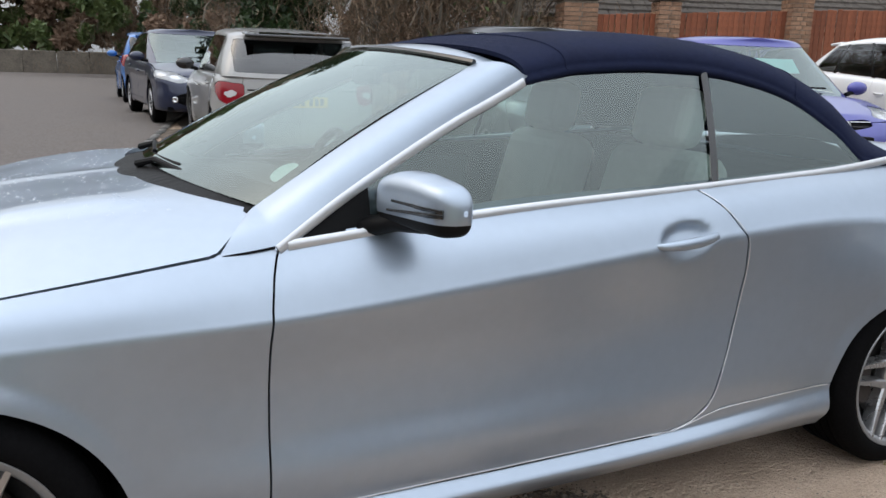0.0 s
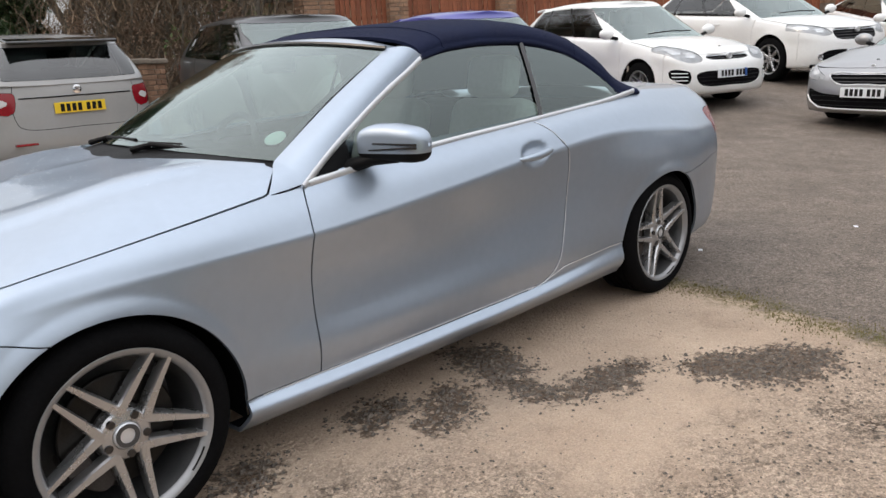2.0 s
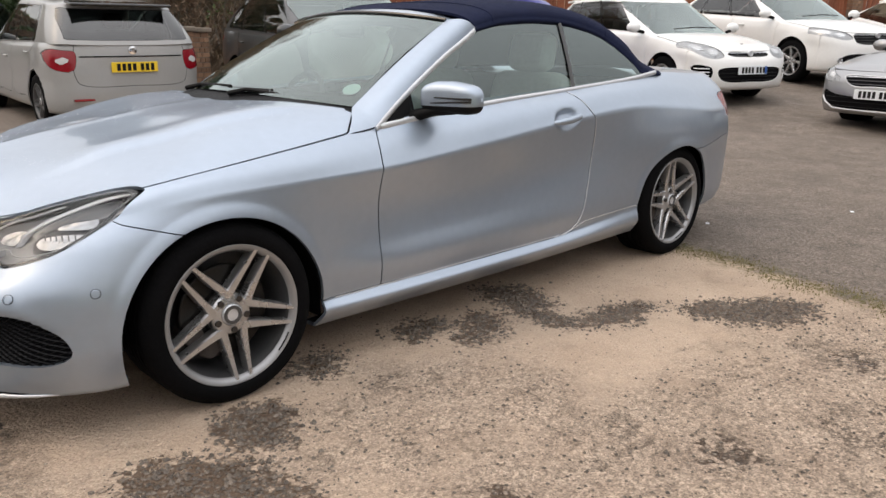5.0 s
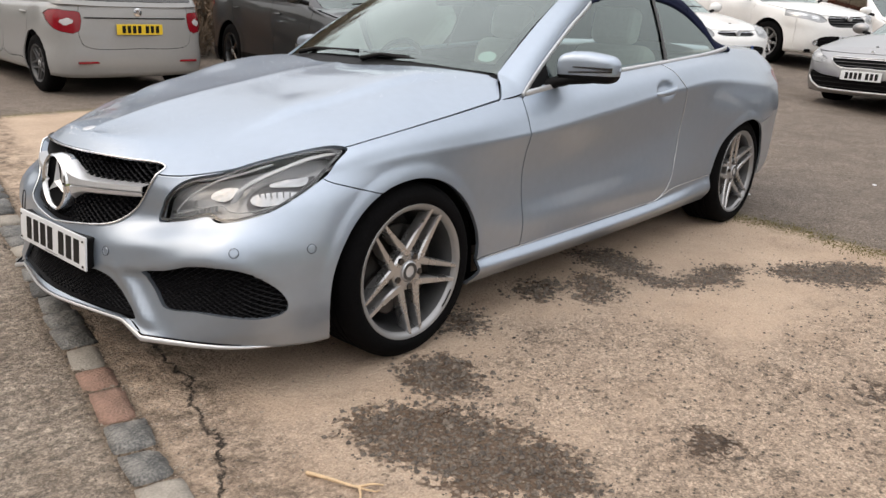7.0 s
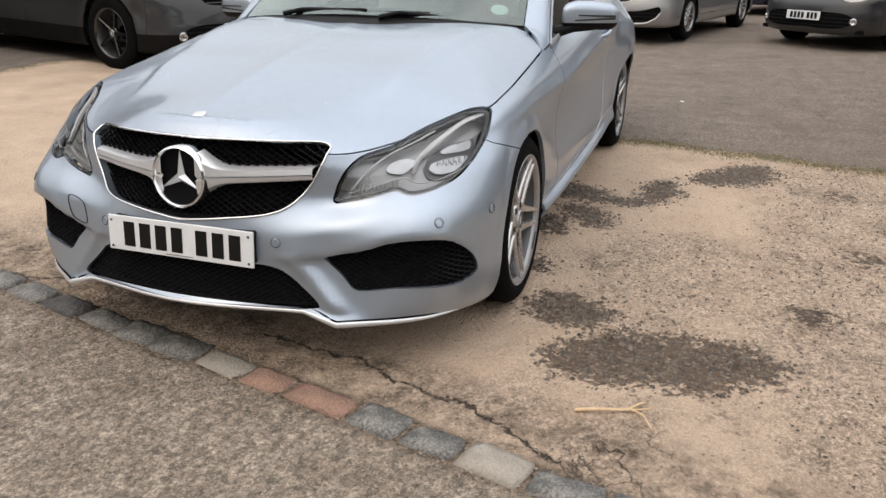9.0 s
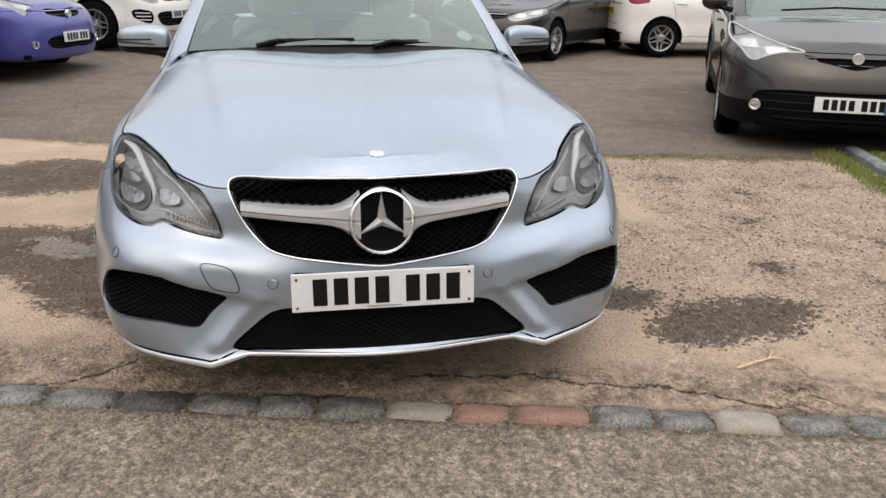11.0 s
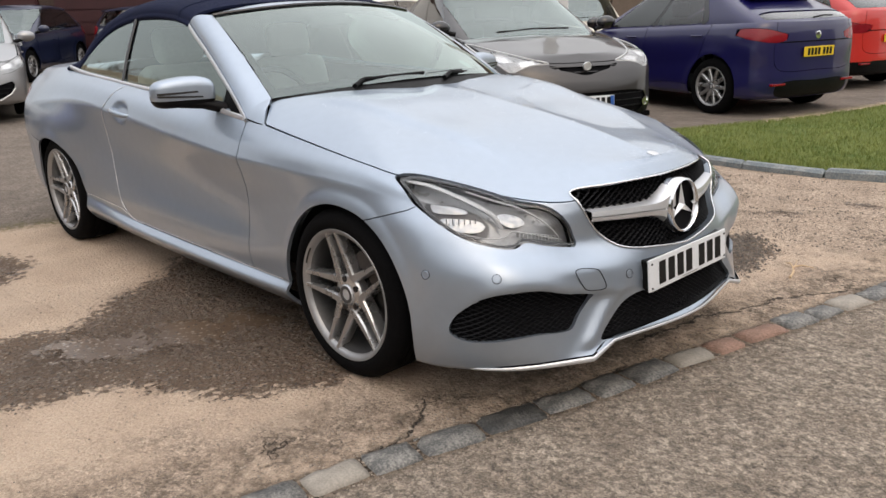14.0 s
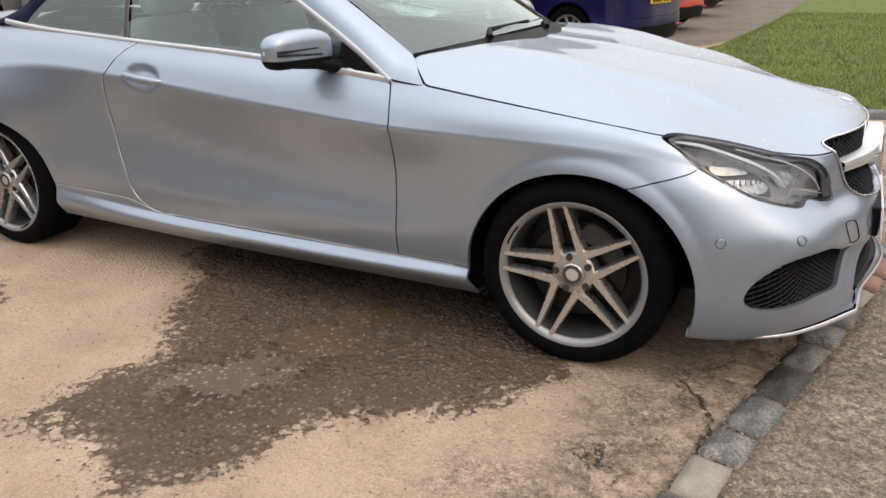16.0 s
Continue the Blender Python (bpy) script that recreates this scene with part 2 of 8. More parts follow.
def hermite(k, y, x, sharp=(), wrap=(None, None)):
    """A smooth curve through y at the knots k, along the first axis; sharp knots keep a corner."""
    k, y = np.asarray(k, float), np.asarray(y, float)
    h = np.diff(k)
    sl = np.diff(y, axis=0) / h.reshape((-1,) + (1,) * (y.ndim - 1))
    left, right = np.empty_like(y), np.empty_like(y)
    for i in range(len(k)):
        if 0 < i < len(k) - 1:
            a = (sl[i - 1] * h[i] + sl[i] * h[i - 1]) / (h[i - 1] + h[i])
            left[i] = right[i] = a
            if i in sharp:
                left[i], right[i] = sl[i - 1], sl[i]
        else:
            a = sl[0] if i == 0 else sl[-1]
            w = wrap[0] if i == 0 else wrap[1]
            left[i] = right[i] = a if w is None else a * w
    x = np.asarray(x, float)
    j = np.clip(np.searchsorted(k, x, side="right") - 1, 0, len(k) - 2)
    sh = (-1,) + (1,) * (y.ndim - 1)
    t, hh = ((x - k[j]) / h[j]).reshape(sh), h[j].reshape(sh)
    t2, t3 = t * t, t * t * t
    return (2 * t3 - 3 * t2 + 1) * y[j] + (t3 - 2 * t2 + t) * hh * right[j] + (3 * t2 - 2 * t3) * y[j + 1] + (t3 - t2) * hh * left[j + 1]


def chords(A):
    """Mean running length along the first axis of A (n, m, 3)."""
    return np.concatenate([[0], np.cumsum(np.linalg.norm(np.diff(A, axis=0), axis=-1).mean(1))])


def loft(lines, step, sharp=(), su=()):
    """A skin through lines (k, stations, 3); both ends of each line and the last line lie on the mid plane y = 0."""
    A = np.asarray(lines, float).transpose(1, 0, 2)
    ku = chords(A)
    U = np.unique(np.concatenate([np.linspace(a, b, max(2, int(round((b - a) / step)) + 1)) for a, b in zip(ku[:-1], ku[1:])]).round(6))
    flat = np.array((0.0, 1.0, 0.0))
    B = hermite(ku, A, U, su, (flat, flat)).transpose(1, 0, 2)
    kv = chords(B)
    V = np.unique(np.concatenate([np.linspace(a, b, max(2, int(round((b - a) / step)) + 1)) for a, b in zip(kv[:-1], kv[1:])]).round(6))
    C = hermite(kv, B, V, sharp)
    idx = np.interp(V, kv, np.arange(len(kv)))
    return C.transpose(1, 0, 2), idx


def closed(pts, n=12, smooth=True):
    """A closed outline through points."""
    p = np.asarray(pts, float)
    if not smooth:
        return p
    m = len(p)
    q = np.vstack([p[-3:], p, p[:3]])
    k = np.concatenate([[0], np.cumsum(np.sqrt(np.linalg.norm(np.diff(q, axis=0), axis=1)))])
    x = np.concatenate([np.linspace(k[i + 3], k[i + 4], n, endpoint=False) for i in range(m)])
    return hermite(k, q, x)


def area(q, poly):
    """Signed distance of points q (n, 2) from a closed outline, below 0 inside."""
    a, b = poly, np.roll(poly, -1, 0)
    best, odd = np.full(len(q), 1e9), np.zeros(len(q), bool)
    for (ax, ay), (bx, by) in zip(a, b):
        ex, ey = bx - ax, by - ay
        wx, wy = q[:, 0] - ax, q[:, 1] - ay
        t = np.clip((wx * ex + wy * ey) / (ex * ex + ey * ey + 1e-15), 0, 1)
        best = np.minimum(best, (wx - ex * t) ** 2 + (wy - ey * t) ** 2)
        cr = ((ay <= q[:, 1]) & (by > q[:, 1])) | ((by <= q[:, 1]) & (ay > q[:, 1]))
        if ey:
            odd ^= cr & (q[:, 0] < ax + (q[:, 1] - ay) * ex / ey)
    return np.sqrt(best) * np.where(odd, -1, 1)


# ---- objects ----
def material(ob, m):
    ob.data.materials.append(M[m] if isinstance(m, str) else m)
    return ob


def put(name, s, m, parent=None, label=""):
    """A sheet as one mesh object, shaded by the surface's own normals."""
    me = bpy.data.meshes.new(name)
    me.from_pydata(s.p.tolist(), [], s.t.tolist())
    me.polygons.foreach_set("use_smooth", np.ones(len(s.t), bool))
    me.normals_split_custom_set_from_vertices(s.n.tolist())
    ob = material(new(name, me), m)
    ob.parent = parent
    return tagged(ob, label)


def part(name, bm, m, parent=None, label="", smooth=None):
    """A bmesh as one mesh object; smooth: the angle in degrees above which edges stay sharp."""
    if smooth is not None:
        for f in bm.faces:
            f.smooth = True
        for e in bm.edges:
            if len(e.link_faces) == 2 and e.calc_face_angle(0) > radians(smooth):
                e.smooth = False
    me = bpy.data.meshes.new(name)
    bm.to_mesh(me)
    bm.free()
    ob = material(new(name, me), m)
    ob.parent = parent
    return tagged(ob, label)


def thing(name, label, category, group="", kind="", at=None):
    ob = new(name)
    ob.empty_display_size = 0.2
    if at is not None:
        ob.matrix_world = at
    return tagged(ob, label, category, group, kind)


def bm_box(x0, x1, y0, y1, z0, z1, bevel=0.0, seg=2, bm=None, m=None):
    bm = bm or bmesh.new()
    t = Matrix.Translation(((x0 + x1) / 2, (y0 + y1) / 2, (z0 + z1) / 2)) @ Matrix.Diagonal((x1 - x0, y1 - y0, z1 - z0, 1))
    vs = bmesh.ops.create_cube(bm, size=1, matrix=t)["verts"]
    if bevel:
        es = list({e for v in vs for e in v.link_edges})
        vs2 = bmesh.ops.bevel(bm, geom=es, offset=bevel, segments=seg, affect="EDGES", profile=0.5)["verts"]
        vs = [v for v in bm.verts if v in set(vs2)] or vs
    if m is not None:
        bmesh.ops.transform(bm, matrix=m, verts=list(set(vs)))
    return bm


def lathe(profile, seg=48, axis="y"):
    """A bmesh turned round the y axis from (radius, y) pairs."""
    bm = bmesh.new()
    rings = []
    for r, h in profile:
        rings.append([bm.verts.new((r * math.cos(2 * math.pi * i / seg), h, r * math.sin(2 * math.pi * i / seg))) for i in range(seg)])
    for a, b in zip(rings[:-1], rings[1:]):
        for i in range(seg):
            j = (i + 1) % seg
            bm.faces.new((a[i], a[j], b[j], b[i]))
    bmesh.ops.recalc_face_normals(bm, faces=bm.faces[:])
    return bm


def tube(points, radius, seg=8, flat=1.0, caps=True, up=None):
    """A bmesh swept along points; flat squeezes it along its binormal."""
    P = np.asarray(points, float)
    T = unit(np.gradient(P, axis=0))
    up = np.array(up if up is not None else (0, 0, 1.0))
    bm, rings = bmesh.new(), []
    rad = radius if hasattr(radius, "__len__") else [radius] * len(P)
    for p, t, r in zip(P, T, rad):
        a = np.cross(t, up)
        a = a / max(np.linalg.norm(a), 1e-9)
        b = np.cross(a, t)
        rings.append([bm.verts.new(Vector(p + r * (math.cos(w) * a * flat + math.sin(w) * b))) for w in [2 * math.pi * i / seg for i in range(seg)]])
    for x, y in zip(rings[:-1], rings[1:]):
        for i in range(seg):
            j = (i + 1) % seg
            bm.faces.new((x[i], x[j], y[j], y[i]))
    if caps:
        bm.faces.new(rings[0][::-1])
        bm.faces.new(rings[-1])
    bmesh.ops.recalc_face_normals(bm, faces=bm.faces[:])
    return bm


def prism(poly, place, depth, bevel=0.0):
    """A flat outline (n, 2) made solid: place(a, b, h) gives the point at height h."""
    bm = bmesh.new()
    top = [bm.verts.new(place(a, b, 0)) for a, b in poly]
    bot = [bm.verts.new(place(a, b, -depth)) for a, b in poly]
    bm.faces.new(top)
    bm.faces.new(bot[::-1])
    for i in range(len(top)):
        j = (i + 1) % len(top)
        bm.faces.new((top[j], top[i], bot[i], bot[j]))
    bmesh.ops.recalc_face_normals(bm, faces=bm.faces[:])
    if bevel:
        bmesh.ops.bevel(bm, geom=bm.edges[:], offset=bevel, segments=2, affect="EDGES", profile=0.5)
    return bm


def fitted(s):
    """x as a quadratic in y and z over a patch, to set things into it."""
    y, z = s.p[:, 1], s.p[:, 2]
    c = np.linalg.lstsq(np.stack([np.ones_like(y), y, z, y * y, y * z, z * z], 1), s.p[:, 0], rcond=None)[0]
    f = lambda a, b: c[0] + c[1] * a + c[2] * b + c[3] * a * a + c[4] * a * b + c[5] * b * b
    off = s.p[:, 0] - f(y, z)

    def at(a, b):
        w = 1 / ((y - a) ** 2 + (z - b) ** 2 + 1e-5) ** 2
        return float(f(a, b) + (w * off).sum() / w.sum())
    return at

# ---- ground: one sheet with its worn zones ----
def bank(x, y):
    return 0.013 * np.maximum(0, -x - 3.2) + (0.018 + .022 * np.clip((x + 6) / 2, 0, 1)) * np.clip(-y - 1.6, 0, 9) + .006 * np.clip(-y - 10.6, 0, 60) + 0.05 * np.clip(-x - 5.0, 0, 8) * np.clip((0.5 - y) / 3, 0, 1)


def lawn_rise(x, y):
    """The lawn lies level with its kerb."""
    x, y = np.asarray(x, float), np.asarray(y, float)
    edge = np.interp(x, [-2.45, -1.9, -1.3, -.6, 0, .55, 1.2, 2.4, 5], [3.98, 3.80, 3.66, 3.60, 3.64, 3.78, 3.98, 4.5, 6.0])
    side = np.interp(y, [3.98, 5.0, 6.2, 8.5, 13, 20], [-2.45, -2.1, -1.5, -1.0, -.7, -.5])
    return 0.052 * np.clip((y - edge - .03) / .05, 0, 1) * np.clip((x - side) / .25, 0, 1)


def ground_h(x, y):
    """Gentle rise away from the convertible, with small unevenness."""
    z = bank(x, y) + lawn_rise(x, y)
    return z + 0.004 * np.sin(x * 1.7 + 0.6 * y) * np.sin(y * 1.3 - 0.4 * x) * np.clip((np.hypot(x + 1.4, y) - 1.2) / 2, 0, 1) * (np.hypot(x, y) < 12)


def ramp_axis(lo, hi, fine, far):
    a = [lo]
    st = fine
    while a[-1] > -far:
        st *= 1.35
        a.append(a[-1] - st)
    b = [hi]
    st = fine
    while b[-1] < far:
        st *= 1.35
        b.append(b[-1] + st)
    return np.array(a[::-1] + list(np.arange(lo + fine, hi, fine)) + b)


gx, gy = ramp_axis(-4.2, 3.4, 0.035, 900), ramp_axis(-4.0, 4.2, 0.035, 900)
GX, GY = np.meshgrid(gx, gy, indexing="ij")
GP = np.stack([GX, GY, ground_h(GX, GY)], -1)
far_edge = lambda y: 0.755 + 0.232 * y
near_edge = lambda y: 0.868 + 0.236 * y
# dark wet patches, as outlines on the ground
WET = [
    closed([(.02, -.80), (-.12, -1.18), (-.30, -1.34), (-.50, -1.45), (-.60, -1.66), (-.70, -1.93), (-.90, -1.98), (-1.05, -1.86), (-1.30, -1.88), (-1.34, -1.60), (-1.26, -1.40), (-1.46, -1.18), (-1.60, -.90), (-1.9, -.5), (-1.0, -.2), (-.2, -.4)], 5),
    closed([(-1.50, .57), (-1.66, .67), (-1.60, .92), (-1.46, 1.08), (-1.60, 1.18), (-1.86, 1.22), (-1.88, 1.32), (-1.60, 1.34), (-1.38, 1.18), (-1.36, .94)], 5),
    closed([(.10, .92), (-.08, .99), (.02, 1.22), (.19, 1.14)], 5),
    closed([(.44, 1.07), (.25, 1.16), (.17, 1.40), (.16, 1.62), (.28, 1.80), (.46, 1.62), (.50, 1.42), (.54, 1.22)], 5),
    closed([(-.39, .70), (-.50, .78), (-.31, .88), (-.25, .78)], 5),
    closed([(-1.95, 1.40), (-2.24, 1.54), (-2.45, 1.80), (-2.2, 1.86), (-1.97, 1.70)], 5),
    closed([(-1.07, .86), (-1.26, .82), (-1.12, 1.05), (-.95, 1.02)], 5),
    closed([(-.80, .72), (-1.0, .70), (-1.05, .80), (-.82, .86)], 5),
    closed([(-2.6, -1.2), (-3.0, -1.9), (-2.5, -2.5), (-2.0, -2.2), (-2.1, -1.5)], 5),
]
TUFT = [(-1.5, 2.5), (-.9, 2.2), (-.4, 2.7), (.2, 2.4), (-1.9, 2.2), (.9, 2.2), (-.3, -2.6), (-2.2, -3.2), (.5, 2.9), (-.2, 1.9)]
q = np.stack([GX.ravel(), GY.ravel()], 1)
near = (np.abs(q[:, 0] + .5) < 4) & (np.abs(q[:, 1]) < 4.2)
wet = np.full(len(q), 1.0)
for w_ in WET:
    wet[near] = np.minimum(wet[near], area(q[near], w_))
for a, b in TUFT:
    wet = np.minimum(wet, np.hypot(q[:, 0] - a, (q[:, 1] - b) * 1.2) - .07)
LAWN = [(-2.45, 3.98), (-1.9, 3.80), (-1.3, 3.66), (-.6, 3.60), (0, 3.64), (.55, 3.78), (1.2, 3.98), (2.4, 4.5), (5, 6), (9, 9), (9, 40), (-.4, 40), (-.5, 20), (-.7, 13), (-1.0, 8.5), (-1.5, 6.2), (-2.1, 5.0)]
lawn = area(q, np.array(LAWN))
fields = {"road": (near_edge(q[:, 1]) - q[:, 0]), "tar": q[:, 0] - (-3.12 + .23 * q[:, 1]), "wet": wet, "lawn": lawn, "asph": q[:, 1] + 5.0}
def split_line(pts):
    """Across-distance to a crack that runs roughly along y; far off beyond its ends."""
    yy_, xx_ = [p[1] for p in pts], [p[0] for p in pts]
    past = np.maximum(0, np.maximum(yy_[0] - q[:, 1], q[:, 1] - yy_[-1]))
    d_ = q[:, 0] - np.interp(q[:, 1], yy_, xx_)
    return d_ + np.where(d_ < 0, -1, 1) * past * 4


fields["split_a"] = split_line([(.60, .10), (.64, .25), (.66, .50), (.745, .655), (.79, .78), (.81, .92), (.91, 1.07), (1.0, 1.22)])
fields["split_b"] = split_line([(.56, -1.55), (.53, -1.34), (.49, -1.14), (.455, -.92), (.33, -.80)])
fields["split_c"] = split_line([(.535, -1.39), (.55, -1.0), (.58, -.85), (.62, -.67), (.69, -.48), (.70, -.1)])
fields["wet2"] = wet + .16
WORN = [
    closed([(-2.6, 2.1), (-1.2, 1.75), (.1, 1.65), (.9, 1.9), (1.5, 2.6), (.9, 3.5), (-1.2, 3.6), (-2.6, 3.2)], 5),
    closed([(-1.0, 1.15), (-.3, 1.05), (.2, 1.3), (-.1, 1.7), (-.9, 1.6)], 5),
    closed([(.25, -2.0), (.40, -1.0), (.62, .2), (.95, 1.3), (.80, 1.3), (.50, .4), (.18, -.9), (.0, -2.0)], 5),
]
fields["worn"] = np.min([area(q, w_) for w_ in WORN], axis=0)


def pool_gap(p):
    """Distance from the long shallow puddle beside the front wheel."""
    a, b = np.array([-.74, -.80]), np.array([-.99, -1.50])
    k = np.clip((p[:, :2] - a) @ (b - a) / ((b - a) @ (b - a)), 0, 1)
    return np.linalg.norm(p[:, :2] - a - k[:, None] * (b - a), axis=1) - .13


fields["pool"] = pool_gap(q)
fields["tar"] = np.minimum(fields["tar"], np.where(q[:, 0] < near_edge(q[:, 1]) - .1, q[:, 1] + 5.2, 9.0))
me = bpy.data.meshes.new("ground")
gs = grid(GP)
me.from_pydata(gs.p.tolist(), [], gs.t.tolist())
for k, v in fields.items():
    me.attributes.new(k, "FLOAT", "POINT").data.foreach_set("value", np.clip(v, -5, 5).astype(np.float32))
me.polygons.foreach_set("use_smooth", np.ones(len(gs.t), bool))
ground = tagged(new("ground", me), "worn tan tarmac yard with wet patches and a gritty road", "ground", kind="structure")


def ground_material():
    m = bpy.data.materials.new("worn_yard")
    m.use_nodes = True
    n, l = m.node_tree.nodes, m.node_tree.links
    b = n["Principled BSDF"]
    tc = n.new("ShaderNodeTexCoord")

    def noise_(scale, detail=6.0, rough=.6):
        k = n.new("ShaderNodeTexNoise")
        k.inputs["Scale"].default_value, k.inputs["Detail"].default_value, k.inputs["Roughness"].default_value = scale, detail, rough
        l.new(tc.outputs["Object"], k.inputs["Vector"])
        return k.outputs["Fac"]

    def stones(scale):
        k = n.new("ShaderNodeTexVoronoi")
        k.inputs["Scale"].default_value = scale
        l.new(tc.outputs["Object"], k.inputs["Vector"])
        return k

    def math_(op, a, c, clamp=False):
        k = n.new("ShaderNodeMath")
        k.operation, k.use_clamp = op, clamp
        for i, v in enumerate((a, c)):
            if isinstance(v, (int, float)):
                k.inputs[i].default_value = v
            else:
                l.new(v, k.inputs[i])
        return k.outputs[0]

    def mix(f, a, c, mode="MIX"):
        k = n.new("ShaderNodeMixRGB")
        k.blend_type = mode
        for i, v in enumerate((f, a, c)):
            if isinstance(v, (int, float)):
                k.inputs[i].default_value = v
            elif isinstance(v, tuple):
                k.inputs[i].default_value = (*v, 1)
            else:
                l.new(v, k.inputs[i])
        return k.outputs[0]

    def ramp(v, p0, p1, c0, c1):
        k = n.new("ShaderNodeValToRGB")
        k.color_ramp.elements[0].position, k.color_ramp.elements[1].position = p0, p1
        k.color_ramp.elements[0].color, k.color_ramp.elements[1].color = (*c0, 1), (*c1, 1)
        l.new(v, k.inputs[0])
        return k.outputs[0]

    def mask(name, ns, amp, soft):
        """1 where the field is below 0, with a ragged edge."""
        k = n.new("ShaderNodeAttribute")
        k.attribute_name = name
        e = math_("SUBTRACT", k.outputs["Fac"], math_("MULTIPLY", math_("SUBTRACT", ns, .5), amp))
        return math_("SUBTRACT", 1.0, math_("DIVIDE", math_("ADD", e, soft / 2), soft, True), True)

    def grey(v):
        k = n.new("ShaderNodeSeparateColor")
        l.new(v, k.inputs[0])
        return k.outputs[0]

    big, mid, fine, grit = noise_(.7), noise_(4.5), noise_(28, 8, .7), noise_(160, 4, .7)
    s1, s2 = stones(75), stones(190)
    g1, g2 = grey(s1.outputs["Color"]), grey(s2.outputs["Color"])
    coat = ramp(noise_(3.0, 6, .55), .3, .72, (.475, .355, .262), (.61, .475, .36))
    coat = mix(.22, coat, ramp(grit, .3, .7, (.1, .1, .1), (.9, .9, .9)), "OVERLAY")
    coat = mix(.16, coat, ramp(g2, .1, .9, (.2, .2, .2), (.8, .8, .8)), "OVERLAY")
    coat = mix(math_("MULTIPLY", ramp(noise_(34, 5, .7), .64, .70, (0, 0, 0), (1, 1, 1)), .55), coat, (.20, .148, .11))
    coat = mix(math_("MULTIPLY", ramp(noise_(1.6, 7, .62), .50, .66, (0, 0, 0), (1, 1, 1)), .30), coat, (.34, .262, .20))
    dirt = ramp(mid, .3, .72, (.375, .284, .214), (.495, .388, .298))
    dirt = mix(math_("MULTIPLY", ramp(fine, .48, .68, (0, 0, 0), (1, 1, 1)), .35), dirt, (.22, .165, .125))
    dirt = mix(.35, dirt, ramp(g1, .1, .9, (.18, .18, .18), (.80, .80, .80)), "OVERLAY")
    dirt = mix(.45, dirt, ramp(g2, .1, .9, (.15, .15, .15), (.85, .85, .85)), "OVERLAY")
    dirt = mix(math_("MULTIPLY", ramp(noise_(75, 5, .75), .53, .62, (0, 0, 0), (1, 1, 1)), .40), dirt, (.14, .104, .076))
    dirt = mix(math_("MULTIPLY", ramp(noise_(60, 5, .75), .60, .68, (0, 0, 0), (1, 1, 1)), .25), dirt, (.66, .55, .44))
    broken = mask("worn", noise_(2.2, 8, .7), 1.5, .35)
    dirt = mix(broken, coat, dirt)
    road = ramp(mid, .3, .7, (.27, .215, .165), (.46, .385, .31))
    road = mix(ramp(fine, .38, .60, (.8, .8, .8), (0, 0, 0)), road, (.11, .092, .075))
    road = mix(.42, road, ramp(g1, .05, .95, (.15, .15, .15), (.85, .85, .85)), "OVERLAY")
    road = mix(.5, road, ramp(g2, .1, .9, (.2, .2, .2), (.8, .8, .8)), "OVERLAY")
    road = mix(ramp(s2.outputs["Distance"], .10, .24, (.5, .5, .5), (0, 0, 0)), road, (.50, .45, .38))
    tar = ramp(mid, .3, .75, (.165, .136, .112), (.245, .202, .168))
    tar = mix(.55, tar, ramp(g2, .1, .9, (.15, .15, .15), (.82, .82, .82)), "OVERLAY")
    tar = mix(.40, tar, ramp(g1, .1, .9, (.2, .2, .2), (.8, .8, .8)), "OVERLAY")
    tar = mix(math_("MULTIPLY", ramp(noise_(38, 6, .75), .56, .66, (0, 0, 0), (1, 1, 1)), .6), tar, (.075, .060, .048))
    tar = mix(math_("MULTIPLY", ramp(noise_(52, 5, .75), .60, .68, (0, 0, 0), (1, 1, 1)), .5), tar, (.44, .385, .32))
    tar = mix(math_("MULTIPLY", ramp(noise_(1.1, 6, .6), .52, .66, (0, 0, 0), (1, 1, 1)), .5), tar, (.11, .09, .075))
    col = mix(mask("tar", mid, .45, .10), dirt, tar)
    moss = n.new("ShaderNodeAttribute")
    moss.attribute_name = "tar"
    mo = math_("SUBTRACT", 1.0, math_("DIVIDE", math_("ABSOLUTE", math_("ADD", moss.outputs["Fac"], math_("MULTIPLY", math_("SUBTRACT", mid, .5), .3)), 0.0), .15, True), True)
    mo = math_("MULTIPLY", mo, ramp(fine, .42, .58, (0, 0, 0), (1, 1, 1)))
    col = mix(math_("MULTIPLY", mo, .95), col, (.12, .108, .032))
    aa_ = n.new("ShaderNodeAttribute")
    aa_.attribute_name = "asph"
    road = mix(math_("SUBTRACT", 1.0, math_("DIVIDE", math_("ADD", aa_.outputs["Fac"], 1.5), 3.0, True), True), road, ramp(fine, .35, .7, (.115, .10, .092), (.20, .18, .165)))
    col = mix(mask("road", fine, .05, .03), col, road)
    # dry patches, worn spots
    col = mix(math_("MULTIPLY", ramp(big, .5, .68, (0, 0, 0), (1, 1, 1)), .14), col, (.17, .135, .105))
    sw = stones(46)
    pebbly = math_("ADD", math_("MULTIPLY", noise_(7, 10, .72), .80), math_("MULTIPLY", grey(sw.outputs["Color"]), .20))
    wetm = mask("wet", pebbly, .50, .04)
    soak = mask("wet2", noise_(5, 8, .7), .5, .25)
    spots = ramp(noise_(1.9, 9, .8), .62, .68, (0, 0, 0), (.75, .75, .75))
    dark = math_("MAXIMUM", wetm, spots)
    # thin scabby lines where the top coat has broken
    scab = math_("ABSOLUTE", math_("SUBTRACT", noise_(13, 7, .68), .5), 0.0)
